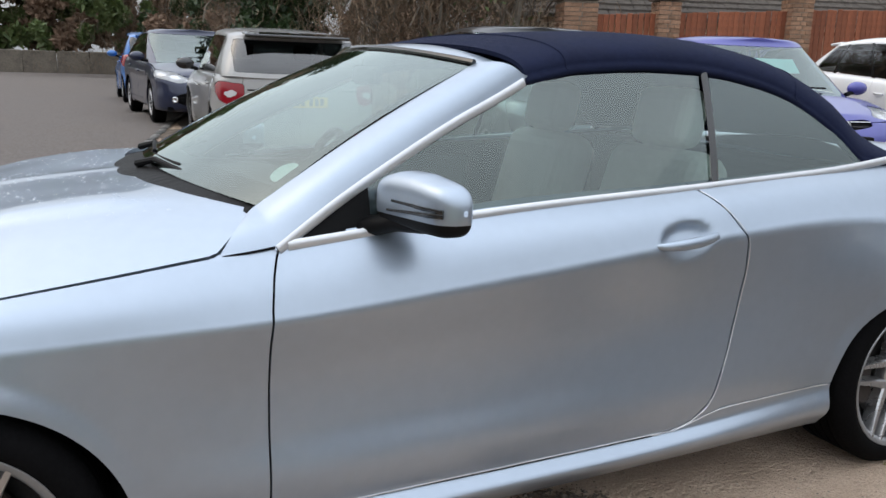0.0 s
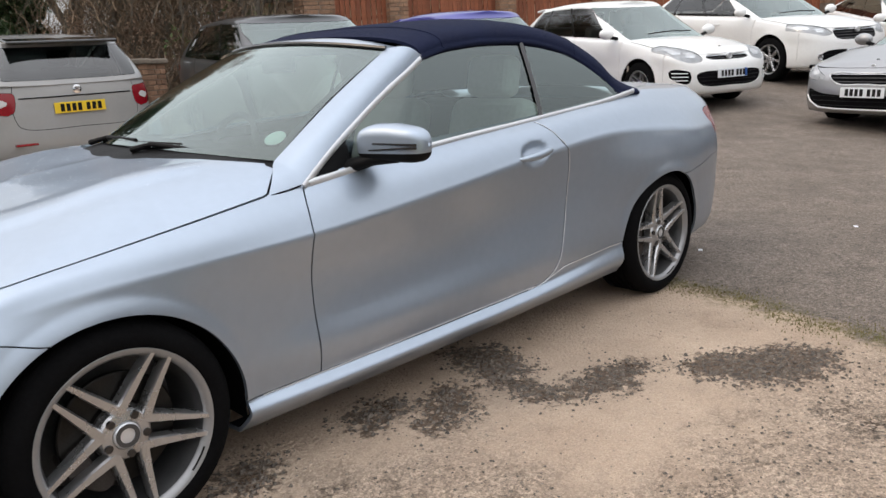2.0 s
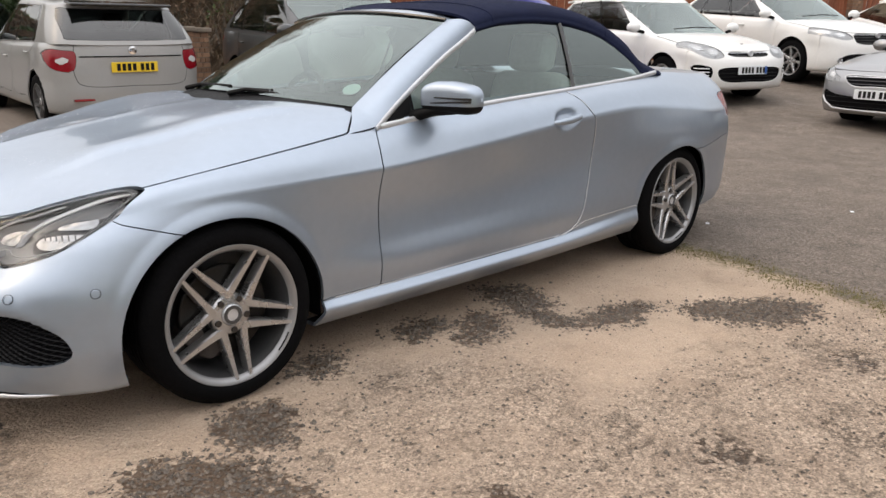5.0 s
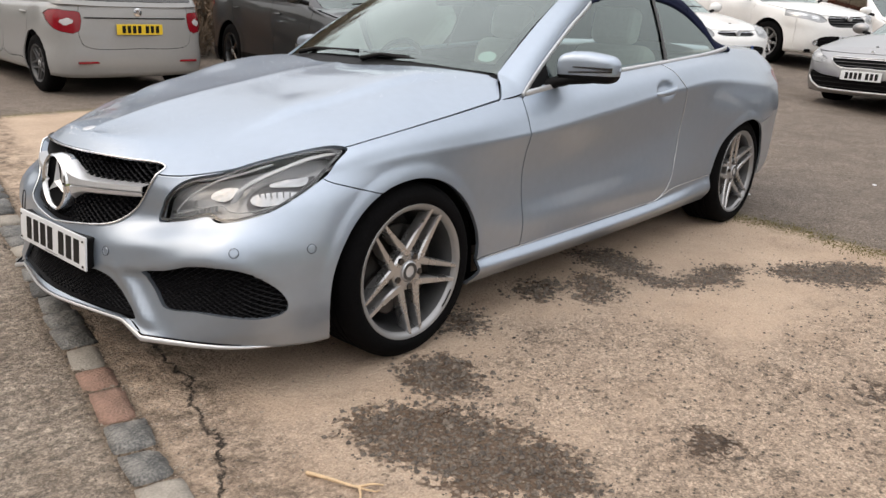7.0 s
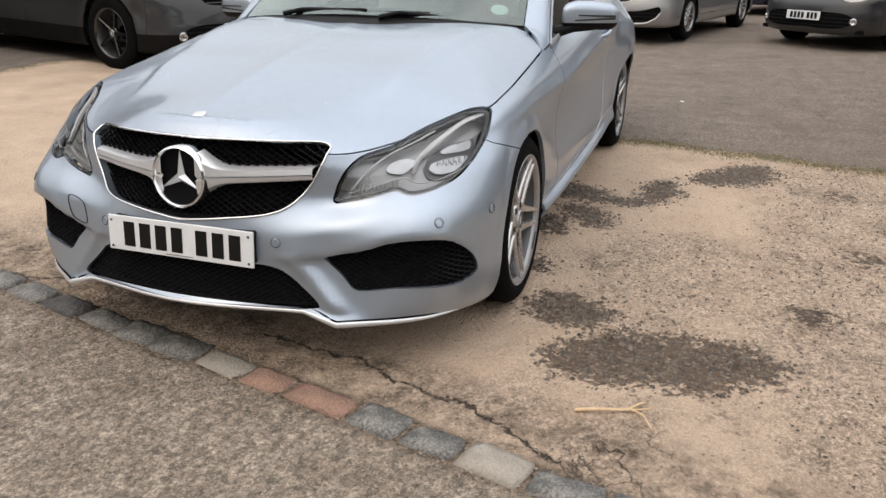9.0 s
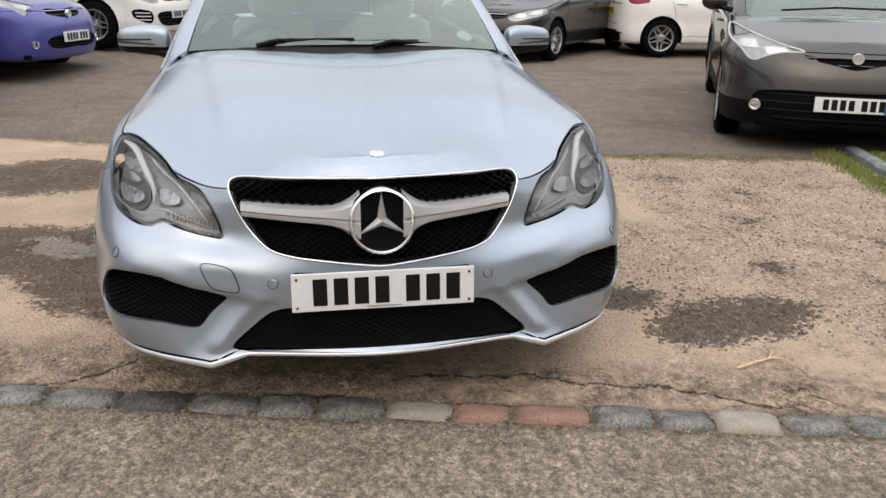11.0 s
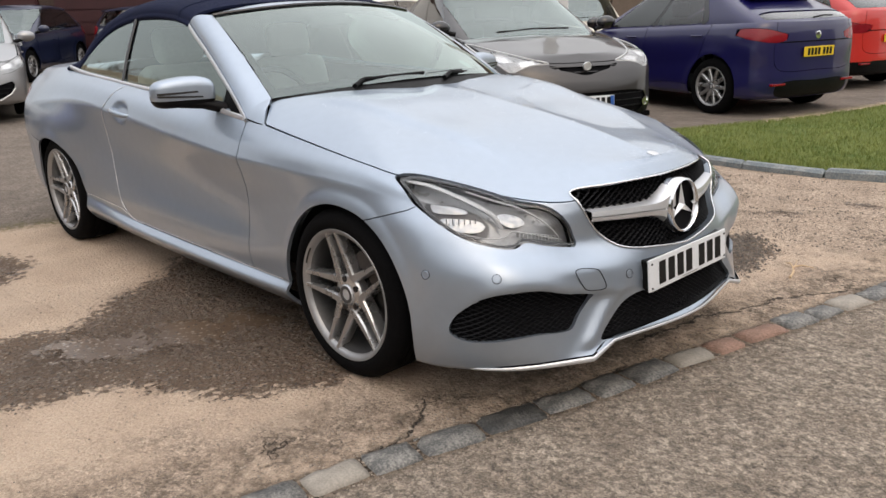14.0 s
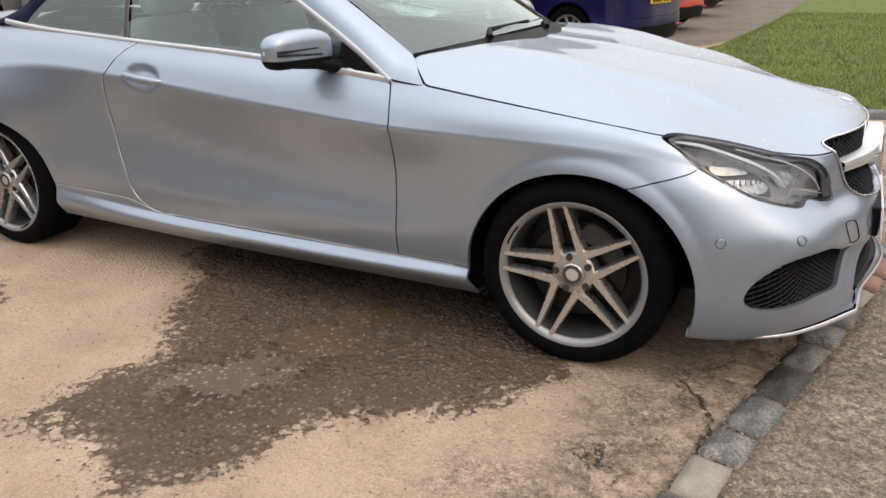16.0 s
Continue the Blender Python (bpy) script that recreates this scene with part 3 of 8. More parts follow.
    scab = math_("MULTIPLY", math_("MULTIPLY", ramp(scab, .006, .022, (1, 1, 1), (0, 0, 0)), ramp(noise_(3.4, 6, .7), .50, .64, (0, 0, 0), (1, 1, 1))), math_("ADD", math_("MULTIPLY", broken, .75), .25))
    scab = math_("MULTIPLY", scab, math_("SUBTRACT", 1.0, math_("MULTIPLY", mask("tar", mid, .45, .10), .8)))
    col = mix(math_("MULTIPLY", scab, .6), col, (.085, .062, .045))
    soaked = mix(1.0, col, (.27, .238, .215), "MULTIPLY")
    stone = ramp(grey(sw.outputs["Color"]), .1, .95, (.07, .056, .045), (.40, .33, .265))
    pebble = mix(ramp(sw.outputs["Distance"], .22, .40, (.85, .85, .85), (0, 0, 0)), soaked, stone)
    pebble = mix(math_("MULTIPLY", soak, .22), pebble, (.034, .026, .020))
    col = mix(dark, col, pebble)
    # dark soil in the joints of the setts, and dirty grit along them
    rb = n.new("ShaderNodeAttribute")
    rb.attribute_name = "road"
    joint = math_("SUBTRACT", 1.0, math_("DIVIDE", math_("ABSOLUTE", math_("SUBTRACT", rb.outputs["Fac"], .058), 0.0), .10, True), True)
    joint = math_("MULTIPLY", math_("MULTIPLY", joint, 2.2, True), ramp(fine, .30, .55, (.45, .45, .45), (1, 1, 1)))
    # the belt of grit also paints in shade under the car's nose
    belt = math_("SUBTRACT", 1.0, math_("DIVIDE", math_("ABSOLUTE", math_("SUBTRACT", rb.outputs["Fac"], .20), 0.0), .27, True), True)
    belt = math_("MULTIPLY", math_("MULTIPLY", belt, 2.0, True), ramp(noise_(11, 9, .75), .41, .60, (0, 0, 0), (.75, .75, .75)))
    soil = ramp(g1, .1, .9, (.035, .026, .019), (.16, .12, .085))
    col = mix(math_("MAXIMUM", joint, belt), col, soil)
    # fine cracks near the setts
    vr = n.new("ShaderNodeTexVoronoi")
    vr.feature = "DISTANCE_TO_EDGE"
    vr.inputs["Scale"].default_value = 1.9
    wob = n.new("ShaderNodeVectorMath")
    wob.operation = "ADD"
    nz = n.new("ShaderNodeTexNoise")
    nz.inputs["Scale"].default_value, nz.inputs["Detail"].default_value = 7.0, 6.0
    sc_ = n.new("ShaderNodeVectorMath")
    sc_.operation = "SCALE"
    sc_.inputs["Scale"].default_value = .42
    l.new(tc.outputs["Object"], nz.inputs["Vector"])
    l.new(nz.outputs["Color"], sc_.inputs[0])
    l.new(tc.outputs["Object"], wob.inputs[0])
    l.new(sc_.outputs[0], wob.inputs[1])
    l.new(wob.outputs[0], vr.inputs["Vector"])
    crack = math_("MULTIPLY", ramp(vr.outputs["Distance"], .002, .010, (1, 1, 1), (0, 0, 0)), ramp(noise_(3.3, 5), .48, .60, (0, 0, 0), (1, 1, 1)))
    ra = n.new("ShaderNodeAttribute")
    ra.attribute_name = "road"
    zone = math_("SUBTRACT", 1.0, math_("DIVIDE", math_("ABSOLUTE", math_("SUBTRACT", ra.outputs["Fac"], .30), 0.0), .38, True), True)
    ck = math_("MULTIPLY", crack, math_("MULTIPLY", zone, 1.0, True), True)
    jag = math_("MULTIPLY", math_("SUBTRACT", noise_(9, 6, .7), .5), .16)
    for name in ("split_a", "split_b", "split_c"):
        sa_ = n.new("ShaderNodeAttribute")
        sa_.attribute_name = name
        gapw = math_("ABSOLUTE", math_("ADD", sa_.outputs["Fac"], jag), 0.0)
        ck = math_("MAXIMUM", ck, math_("MULTIPLY", ramp(gapw, .003, .011, (1, 1, 1), (0, 0, 0)), ramp(noise_(17, 5, .7), .34, .46, (.25, .25, .25), (1, 1, 1))))
    col = mix(ck, col, (.035, .028, .022))
    col = mix(mask("lawn", fine, .12, .05), col, ramp(mid, .3, .7, (.09, .13, .025), (.17, .20, .05)))
    l.new(col, b.inputs["Base Color"])
    rg = math_("SUBTRACT", .92, math_("MULTIPLY", wetm, math_("MULTIPLY", ramp(mid, .48, .62, (.25, .25, .25), (1, 1, 1)), .72)))
    pool = mask("pool", noise_(6, 8, .75), .9, .05)
    rg = math_("MULTIPLY", rg, math_("SUBTRACT", 1.0, math_("MULTIPLY", pool, .93)))
    l.new(rg, b.inputs["Roughness"])
    h = math_("ADD", math_("MULTIPLY", fine, .9), math_("MULTIPLY", grit, .35))
    h = math_("SUBTRACT", h, math_("MULTIPLY", s1.outputs["Distance"], .55))
    h = math_("SUBTRACT", h, math_("MULTIPLY", ck, .9))
    h = math_("SUBTRACT", h, math_("MULTIPLY", math_("MULTIPLY", wetm, sw.outputs["Distance"]), 1.1))
    h = math_("SUBTRACT", h, math_("MULTIPLY", scab, .6))
    h = math_("MULTIPLY", h, math_("SUBTRACT", 1.0, math_("MULTIPLY", pool, .97)))
    bp = n.new("ShaderNodeBump")
    bp.inputs["Strength"].default_value, bp.inputs["Distance"].default_value = 1.0, .016
    l.new(h, bp.inputs["Height"])
    l.new(bp.outputs[0], b.inputs["Normal"])
    b.inputs["Specular IOR Level"].default_value = .35
    return m


M["ground"] = ground_material()
material(ground, "ground")

# ---- wheels: built round the y axis, outer face towards +y ----
def tyre_bm(R, r, w, seg=72):
    prof = [(r - 0.006, -0.012), (r + 0.004, 0.004), (r + 0.3 * (R - r), 0.011), (r + 0.62 * (R - r), 0.007), (R - 0.012, -0.006), (R - 0.003, -0.020)]
    for i in range(5):
        a = -0.026 - (w - 0.06) * i / 5
        b = -0.026 - (w - 0.06) * (i + 1) / 5
        prof += [(R, a), (R, b + 0.009), (R - 0.007, b + 0.008), (R - 0.007, b + 0.001)]
    prof += [(R, -w + 0.03), (R - 0.012, -w + 0.012), (r + 0.5 * (R - r), -w), (r, -w + 0.02)]
    bm = lathe(prof, seg)
    return bm


def spoke(bm, ang, r0, r1, o0, o1, w0, w1, y0, y1, deep):
    """One tapered spoke with a bevelled face, running out at the angle ang, its centre line o0 to o1 off the ray."""
    d, s = np.array((math.cos(ang), 0, math.sin(ang))), np.array((-math.sin(ang), 0, math.cos(ang)))
    up = np.array((0, 1.0, 0))
    n, rings = 6, []
    for i in range(n):
        f = i / (n - 1)
        c = d * (r0 + (r1 - r0) * f) + s * (o0 + (o1 - o0) * f ** 0.8) + up * (y0 + (y1 - y0) * f ** 1.6)
        w = w0 + (w1 - w0) * f
        rings.append([bm.verts.new(c + s * a * w / 2 + up * b) for a, b in ((-0.98, -deep), (-1, -0.007), (-0.72, 0), (0.72, 0), (1, -0.007), (0.98, -deep))])
    for a, b in zip(rings[:-1], rings[1:]):
        for i in range(5):
            bm.faces.new((a[i], a[i + 1], b[i + 1], b[i]))
    bm.faces.new(rings[0])
    bm.faces.new(rings[-1][::-1])


def wheel(parent, at, R=0.318, r=0.2286, w=0.235, spokes=5, pair=True, face="alloy", barrel="alloy_dark", seg=72, brake=True, cap="satin_silver", swirl=0.0, mark=False):
    wh = new("wheel")
    wh.parent = parent
    wh.matrix_basis = at
    part("tyre", tyre_bm(R, r, w, seg), "rubber", wh, "black rubber tyre", smooth=40)
    # rim: lip, inner barrel
    part("rim", lathe([(r - 0.004, -0.010), (r + 0.006, 0.002), (r + 0.003, 0.006), (r - 0.006, 0.004), (r - 0.016, -0.004), (r - 0.020, -0.014)], seg), "rim_grey" if face == "alloy" else face, wh, smooth=50)
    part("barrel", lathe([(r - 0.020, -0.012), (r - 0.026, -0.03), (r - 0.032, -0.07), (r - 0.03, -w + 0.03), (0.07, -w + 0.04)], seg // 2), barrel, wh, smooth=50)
    bm = bmesh.new()
    for i in range(spokes):
        a = math.pi / 2 + 2 * math.pi * i / spokes + swirl
        if pair:
            for sgn in (-1, 1):
                spoke(bm, a, 0.050, r - 0.003, sgn * 0.0395, sgn * 0.0255, 0.033, 0.0150, -0.020, 0.003, 0.044)
        else:
            spoke(bm, a, 0.03, r - 0.012, 0, swirl * 0.1, 0.05, 0.034, -0.014, -0.004, 0.04)
    bmesh.ops.recalc_face_normals(bm, faces=bm.faces[:])
    part("spoke_star", bm, face, wh, smooth=25)
    part("hub", lathe([(0.074, -0.06), (0.072, -0.030), (0.066, -0.022), (0.040, -0.018), (0.037, -0.022), (0.001, -0.022)], 40), face, wh, smooth=30)
    part("hub_cap", lathe([(0.036, -0.022), (0.036, -0.014), (0.033, -0.011), (0.031, -0.013), (0.001, -0.012)], 32), cap, wh, smooth=30)
    part("cap_ring", lathe([(0.0325, -0.0125), (0.0325, -0.0095), (0.021, -0.0095), (0.021, -0.0125)], 32), "alloy_dark", wh)
    if mark:
        arc_ = [(math.cos(radians(a)) * (r - .011), .004, math.sin(radians(a)) * (r - .011)) for a in range(-110, -91, 2)]
        part("bar", tube(arc_, .0035, 6, flat=.4), "plate_black", wh)
    if brake:
        for i in range(5):
            a = math.pi / 2 + 2 * math.pi * i / 5
            bm = bmesh.new()
            bmesh.ops.create_cone(bm, cap_ends=True, segments=10, radius1=0.0125, radius2=0.0115, depth=0.012, matrix=pose(0.056 * math.cos(a), -0.0215, 0.056 * math.sin(a), -90))
            part("bolt", bm, "gloss_black", wh)
        part("brake_disc", lathe([(0.162, -0.09), (0.162, -0.075), (0.158, -0.072), (0.085, -0.072), (0.08, -0.06), (0.001, -0.06)], 48), "disc", wh, smooth=30)
        c = closed([(0.10, -0.07), (0.165, -0.075), (0.188, 0.0), (0.165, 0.075), (0.10, 0.07), (0.115, 0.0)], 5)
        part("caliper", prism(c, lambda a, b, h: (a * 0.9, -0.055 + h, b), 0.075, 0.006), "rust", wh)
    return wh

# ---- the convertible; x ahead, y to its left, front axle at x = 0 ----
SX = [0.10, -0.30, -0.65, -1.20, -1.80, -2.35, -2.76, -3.15]


def body_line(front, ys, zs, rear, shift=0.0):
    """A line round half the car: six places at the nose, eight along the side, five round the tail."""
    xs = [x + shift * max(0, 1 + (x - 0.1) / 0.9) for x in SX]
    x8, y8, z8 = xs[-1], ys[-1], zs[-1]
    tail = [(x8 + (rear[0] - x8) * math.sin(a) ** 1.0, y8 * math.cos(a) ** 0.80, z8 + (rear[1] - z8) * math.sin(a)) for a in map(radians, (25, 48, 66, 80))]
    return [*front, *zip(xs, ys, zs), *tail, (rear[0], 0.0, rear[1])]


lines = [
    body_line([(.80, 0, .218), (.745, .38, .212), (.735, .47, .184), (.635, .61, .178), (.54, .70, .174), (.40, .76, .172)],
              [.76] * 7 + [.74], [.168, .168, .168, .168, .17, .18, .19, .22], (-3.70, .25)),
    body_line([(.886, 0, .228), (.818, .392, .222), (.812, .497, .190), (.70, .66, .181), (.60, .762, .178), (.43, .846, .172)],
              [.845, .822, .826, .830, .828, .826, .835, .83], [.170, .172, .174, .175, .18, .19, .20, .23], (-3.80, .26)),
    body_line([(.855, 0, .262), (.830, .30, .256), (.786, .48, .236), (.71, .655, .232), (.612, .778, .235), (.43, .866, .235)],
              [.87, .872, .884, .886, .884, .872, .868, .85], [.230, .234, .238, .240, .245, .258, .268, .29], (-3.83, .30)),
    body_line([(.846, 0, .31), (.832, .26, .31), (.772, .455, .31), (.71, .64, .30), (.622, .782, .305), (.435, .872, .305)],
              [.872, .852, .850, .850, .850, .856, .868, .86], [.30, .276, .276, .277, .285, .325, .345, .36], (-3.84, .38)),
    body_line([(.845, 0, .375), (.832, .26, .372), (.766, .437, .372), (.70, .64, .37), (.615, .778, .375), (.435, .870, .375)],
              [.874, .862, .859, .858, .858, .862, .872, .865], [.38, .37, .36, .36, .37, .40, .42, .43], (-3.845, .45)),
    body_line([(.845, 0, .465), (.822, .27, .452), (.768, .45, .468), (.712, .62, .482), (.637, .76, .492), (.435, .863, .487)],
              [.878, .862, .846, .841, .845, .862, .880, .868], [.49, .48, .47, .47, .49, .52, .53, .53], (-3.85, .55)),
    body_line([(.828, 0, .55), (.792, .26, .538), (.712, .43, .535), (.660, .60, .553), (.575, .738, .572), (.405, .842, .60)],
              [.876, .860, .843, .838, .842, .868, .887, .868], [.61, .60, .59, .60, .63, .66, .66, .65], (-3.84, .66)),
    body_line([(.80, 0, .64), (.758, .26, .632), (.698, .432, .612), (.600, .61, .635), (.485, .735, .66), (.33, .815, .69)],
              [.858, .863, .874, .880, .878, .870, .868, .85], [.72, .727, .735, .777, .832, .862, .84, .80], (-3.83, .80)),
    body_line([(.785, 0, .69), (.742, .26, .683), (.690, .437, .645), (.558, .62, .668), (.430, .742, .698), (.295, .808, .728)],
              [.835, .84, .838, .836, .826, .808, .80, .79], [.765, .785, .81, .87, .92, .95, .94, .90], (-3.80, .92)),
    body_line([(.768, 0, .722), (.730, .26, .714), (.672, .446, .679), (.51, .610, .706), (.345, .704, .749), (.262, .777, .762)],
              [.80, .795, .785, .768, .75, .735, .715, .69], [.785, .835, .88, .928, .965, 1.0, 1.02, 1.0], (-3.74, .985)),
    body_line([(.745, 0, .748), (.700, .25, .739), (.612, .42, .714), (.42, .575, .745), (.285, .68, .775), (.16, .735, .80)],
              [.745, .742, .725, .70, .70, .68, .66, .62], [.825, .872, .92, .99, .99, 1.0, 1.025, 1.02], (-3.70, .99), -.10),
    body_line([(.728, 0, .762), (.672, .24, .757), (.545, .38, .750), (.365, .50, .785), (.23, .57, .82), (.08, .61, .848)],
              [.635, .645, .64, .60, .60, .60, .60, .50], [.885, .925, .955, 1.0, 1.0, 1.0, 1.0, 1.03], (-3.60, 1.0), -.20),
    body_line([(.722, 0, .767), (.66, 0, .783), (.50, 0, .825), (.33, 0, .862), (.20, 0, .885), (.05, 0, .908)],
              [0.0] * 8, [.935, .965, .985, 1.0, 1.0, 1.0, 1.0, 1.03], (-3.55, 1.01), -.22),
]
CREASE, BELT = 7, 9
P, idx = loft(lines, 0.014, sharp=(1, 3, CREASE, BELT))
# wheel-arch lips swell outwards
for cx, cz, ra in ((0.012, 0.30, 0.362), (-2.742, 0.295, 0.345)):
    rr = np.hypot(P[..., 0] - cx, (P[..., 2] - cz) * 1.03)
    lip_ = np.clip((ra + .046 - rr) / .046, 0, 1)
    P[..., 1] += 0.008 * lip_ * (1.6 - .6 * lip_) * np.clip((P[..., 2] - .17) / .12, 0, 1) * np.clip((P[..., 1] - .5) / .2, 0, 1)
# swage rising along the lower door towards the rear wheel
dz_ = P[..., 2] - np.interp(P[..., 0], [-2.45, -1.9, -1.2, -.6], [.545, .475, .385, .335])
win = np.clip((-.42 - P[..., 0]) / .35, 0, 1) * np.clip((P[..., 0] + 2.50) / .35, 0, 1) * (P[..., 1] > .5) * np.clip((P[..., 2] - .255) / .05, 0, 1)
P[..., 1] += win * .007 * np.where(dz_ > 0, np.exp(-(dz_ / .11) ** 2), np.exp(-(dz_ / .24) ** 2))
# raised shoulders along the bonnet
rid = np.interp(P[..., 0], [-.5, -.1, .40], [.575, .525, .44])
P[..., 2] += .013 * np.exp(-((P[..., 1] - rid) / np.where(P[..., 1] < rid, .11, .024)) ** 2) * np.clip((P[..., 0] + .52) / .15, 0, 1) * np.clip((.46 - P[..., 0]) / .2, 0, 1) * (P[..., 2] > .70)
# haunch over the rear wheel
hd_ = np.hypot((P[..., 0] + 2.86) / .56, (P[..., 2] - .69) / .165)
P[..., 1] += .026 * np.exp(-hd_ ** 3.2) * (P[..., 1] > .5)
# blade over the side vents, running in towards the plate
yy_, zz_ = P[..., 1], P[..., 2]
dz_ = zz_ - np.interp(yy_, [.28, .447, .556, .63, .70, .785, .83], [.386, .393, .418, .441, .451, .440, .39])
win = np.clip((yy_ - .27) / .10, 0, 1) * np.clip((.86 - yy_) / .08, 0, 1) * np.clip((P[..., 0] - .42) / .12, 0, 1)
P[..., 0] += win * .017 * np.exp(-(dz_ / np.where(dz_ > 0, .040, .010)) ** 2)
# diagonal strut between intake and vent
dd_ = (yy_ - (.365 + (.375 - zz_) * .83))
win = np.clip((zz_ - .215) / .03, 0, 1) * np.clip((.40 - zz_) / .03, 0, 1) * (P[..., 0] > .6)
P[..., 0] += win * .016 * np.exp(-(dd_ / .030) ** 2)
# bowl pressed in behind the door handle
bowl_ = 1 - ((P[..., 0] + 1.755) / .096) ** 2 - ((P[..., 2] - .842 - (P[..., 0] + 1.755) * -.06) / .044) ** 2
P[..., 1] -= .020 * np.clip(bowl_ * 1.6, 0, 1) * (P[..., 1] > .5)
skin = grid(P, idx[None, :])

car = thing("convertible_car", "silver-blue metallic convertible with a closed navy roof on worn tarmac", "car")
half = skin


def xz(s):
    return s.p[:, [0, 2]]


def yz(s):
    return s.p[:, [1, 2]]


# wheel openings
for cx, cz, rx, rz in ((0.012, 0.29, 0.375, 0.358), (-2.742, 0.285, 0.356, 0.344)):
    d = (np.hypot((half.p[:, 0] - cx) / rx, (half.p[:, 2] - cz) / rz) - 1) * rx
    half = cut(half, np.maximum(d, 0.45 - half.p[:, 1]))[1]
# cabin opening
half = cut(half, np.maximum.reduce([half.p[:, 0] + 0.430 + 0.235 * (np.abs(half.p[:, 1]) / 0.678) ** 4, -2.74 - half.p[:, 0], 9.3 - half.v]))[1]
inner = cut(half, np.minimum(half.p[:, 0] - .30, half.p[:, 2] - .50))[0].moved(-0.016)

# nose openings
GRILLE = closed([(-.2, .720), (0, .721), (.2, .720), (.32, .715), (.404, .706), (.424, .694), (.412, .645), (.376, .578), (.328, .531), (.286, .515), (.15, .498), (.06, .488), (0, .483), (-.06, .488), (-.2, .503)], 6)
VENT = closed([(.443, .382), (.448, .390), (.556, .414), (.63, .437), (.70, .446), (.780, .436), (.826, .380), (.844, .328), (.842, .300), (.820, .284), (.73, .287), (.64, .291), (.560, .286), (.530, .290), (.492, .333)], 6)
INTAKE = closed([(-.2, .368), (0, .368), (.24, .366), (.285, .361), (.325, .345), (.378, .300), (.432, .250), (.438, .239), (.42, .234), (.2, .240), (0, .243), (-.2, .24)], 6)
LAMP = closed([(.449, .543), (.454, .577), (.478, .632), (.512, .669), (.583, .692), (.623, .718), (.691, .749), (.749, .766), (.794, .760), (.807, .733), (.811, .700), (.806, .669), (.795, .633), (.772, .601), (.728, .578), (.682, .566), (.655, .566), (.622, .577), (.57, .563), (.50, .547)], 5)
front = lambda s: 0.22 - s.p[:, 0]
pieces = {}
for name, poly, gap in (("grille", GRILLE, 0.0), ("vent", VENT, 0.0), ("intake", INTAKE, 0.0), ("lamp", LAMP, 0.006)):
    d = np.maximum(area(yz(half), poly), front(half))
    pieces[name], half = split(half, d, gap)

# panels
hood, half = split(half, np.maximum((BELT - half.v) * 0.05, -half.p[:, 0] - 0.545 - 1.05 * (0.79 - half.p[:, 1])), 0.0055)
DOOR = np.array([(-.686, .99), (-.685, .885), (-.673, .86), (-.660, .82), (-.650, .76), (-.644, .68), (-.640, .49), (-.636, .277), (-1.2, .277), (-1.70, .281), (-1.79, .287), (-1.85, .31), (-1.90, .36), (-1.945, .48), (-1.975, .62), (-1.982, .74), (-1.965, .83), (-1.91, .91), (-1.83, .985), (-1.75, 1.1)])
half = cut(half, np.maximum.reduce([(BELT + .02 - half.v) * .05, -.84 - half.p[:, 0], half.p[:, 0] + .40]))[1]
d = np.maximum(area(xz(half), DOOR), 0.5 - half.p[:, 1])
door, half = split(half, d, 0.005)
sill_z = np.interp(half.p[:, 0], [-2.4, -1.95, -1.79, -.3], [.343, .330, .287, .277])
d = np.maximum.reduce([half.p[:, 2] - sill_z, half.p[:, 0] + .30, -2.45 - half.p[:, 0]])
sill, half = split(half, d, 0.004)
seam = half.p[:, 2] - np.interp(half.p[:, 0], [.05, .17, .33, .5, .9], [.60, .622, .672, .80, .9])
bumper, half = split(half, np.maximum(seam, 0.1 - half.p[:, 0]), 0.004)
d = np.where(half.p[:, 0] < -2.6, half.p[:, 2] - np.interp(half.p[:, 0], [-3.9, -3.27, -2.96], [.66, .644, .600]), 1.0)
TAIL = closed([(-3.29, .868), (-3.32, .82), (-3.37, .755), (-3.45, .740), (-3.60, .745), (-3.75, .79), (-3.75, .865), (-3.5, .885), (-3.33, .885)], 5)
rear_bumper, half = split(half, d, 0.004)
tail, half = split(half, np.maximum(area(xz(half), TAIL), np.abs(half.p[:, 1]) * -1 + 0.35), 0.004)
fender, half = split(half, -1.2 - half.p[:, 0], 0.0)
quarter = half

put("bonnet", rim(hood.both(), 0.012), "silver_blue", car, "silver-blue bonnet beaded with rain")
put("front_bumper", rim(bumper.both(), 0.03), "silver_blue", car)
put("rear_bumper", rim(rear_bumper.both(), 0.012), "silver_blue", car)
for s in (0, 1):
    f = (lambda a: a.mirrored()) if s else (lambda a: a)
    put("front_wing", rim(f(fender), 0.014), "silver_blue", car)
    put("rear_quarter", rim(f(quarter), 0.014), "silver_blue", car)
    put("sill_skirt", rim(f(sill), 0.012), "silver_blue", car)
    door_ob = put("door", rim(f(door), 0.012), "silver_blue", car)
    put("tail_lamp", rim(f(tail), 0.012), "red_lens", car, "red tail lamp lens")
    if s == 0:
        door_left = door_ob
    else:
        door_right = door_ob
put("inner_shell", inner.both(), "gap", car)
# rolled edges in brighter silver, a painted highlight along door rear and sill
side_ = cut(skin, .55 - skin.p[:, 1])[0]


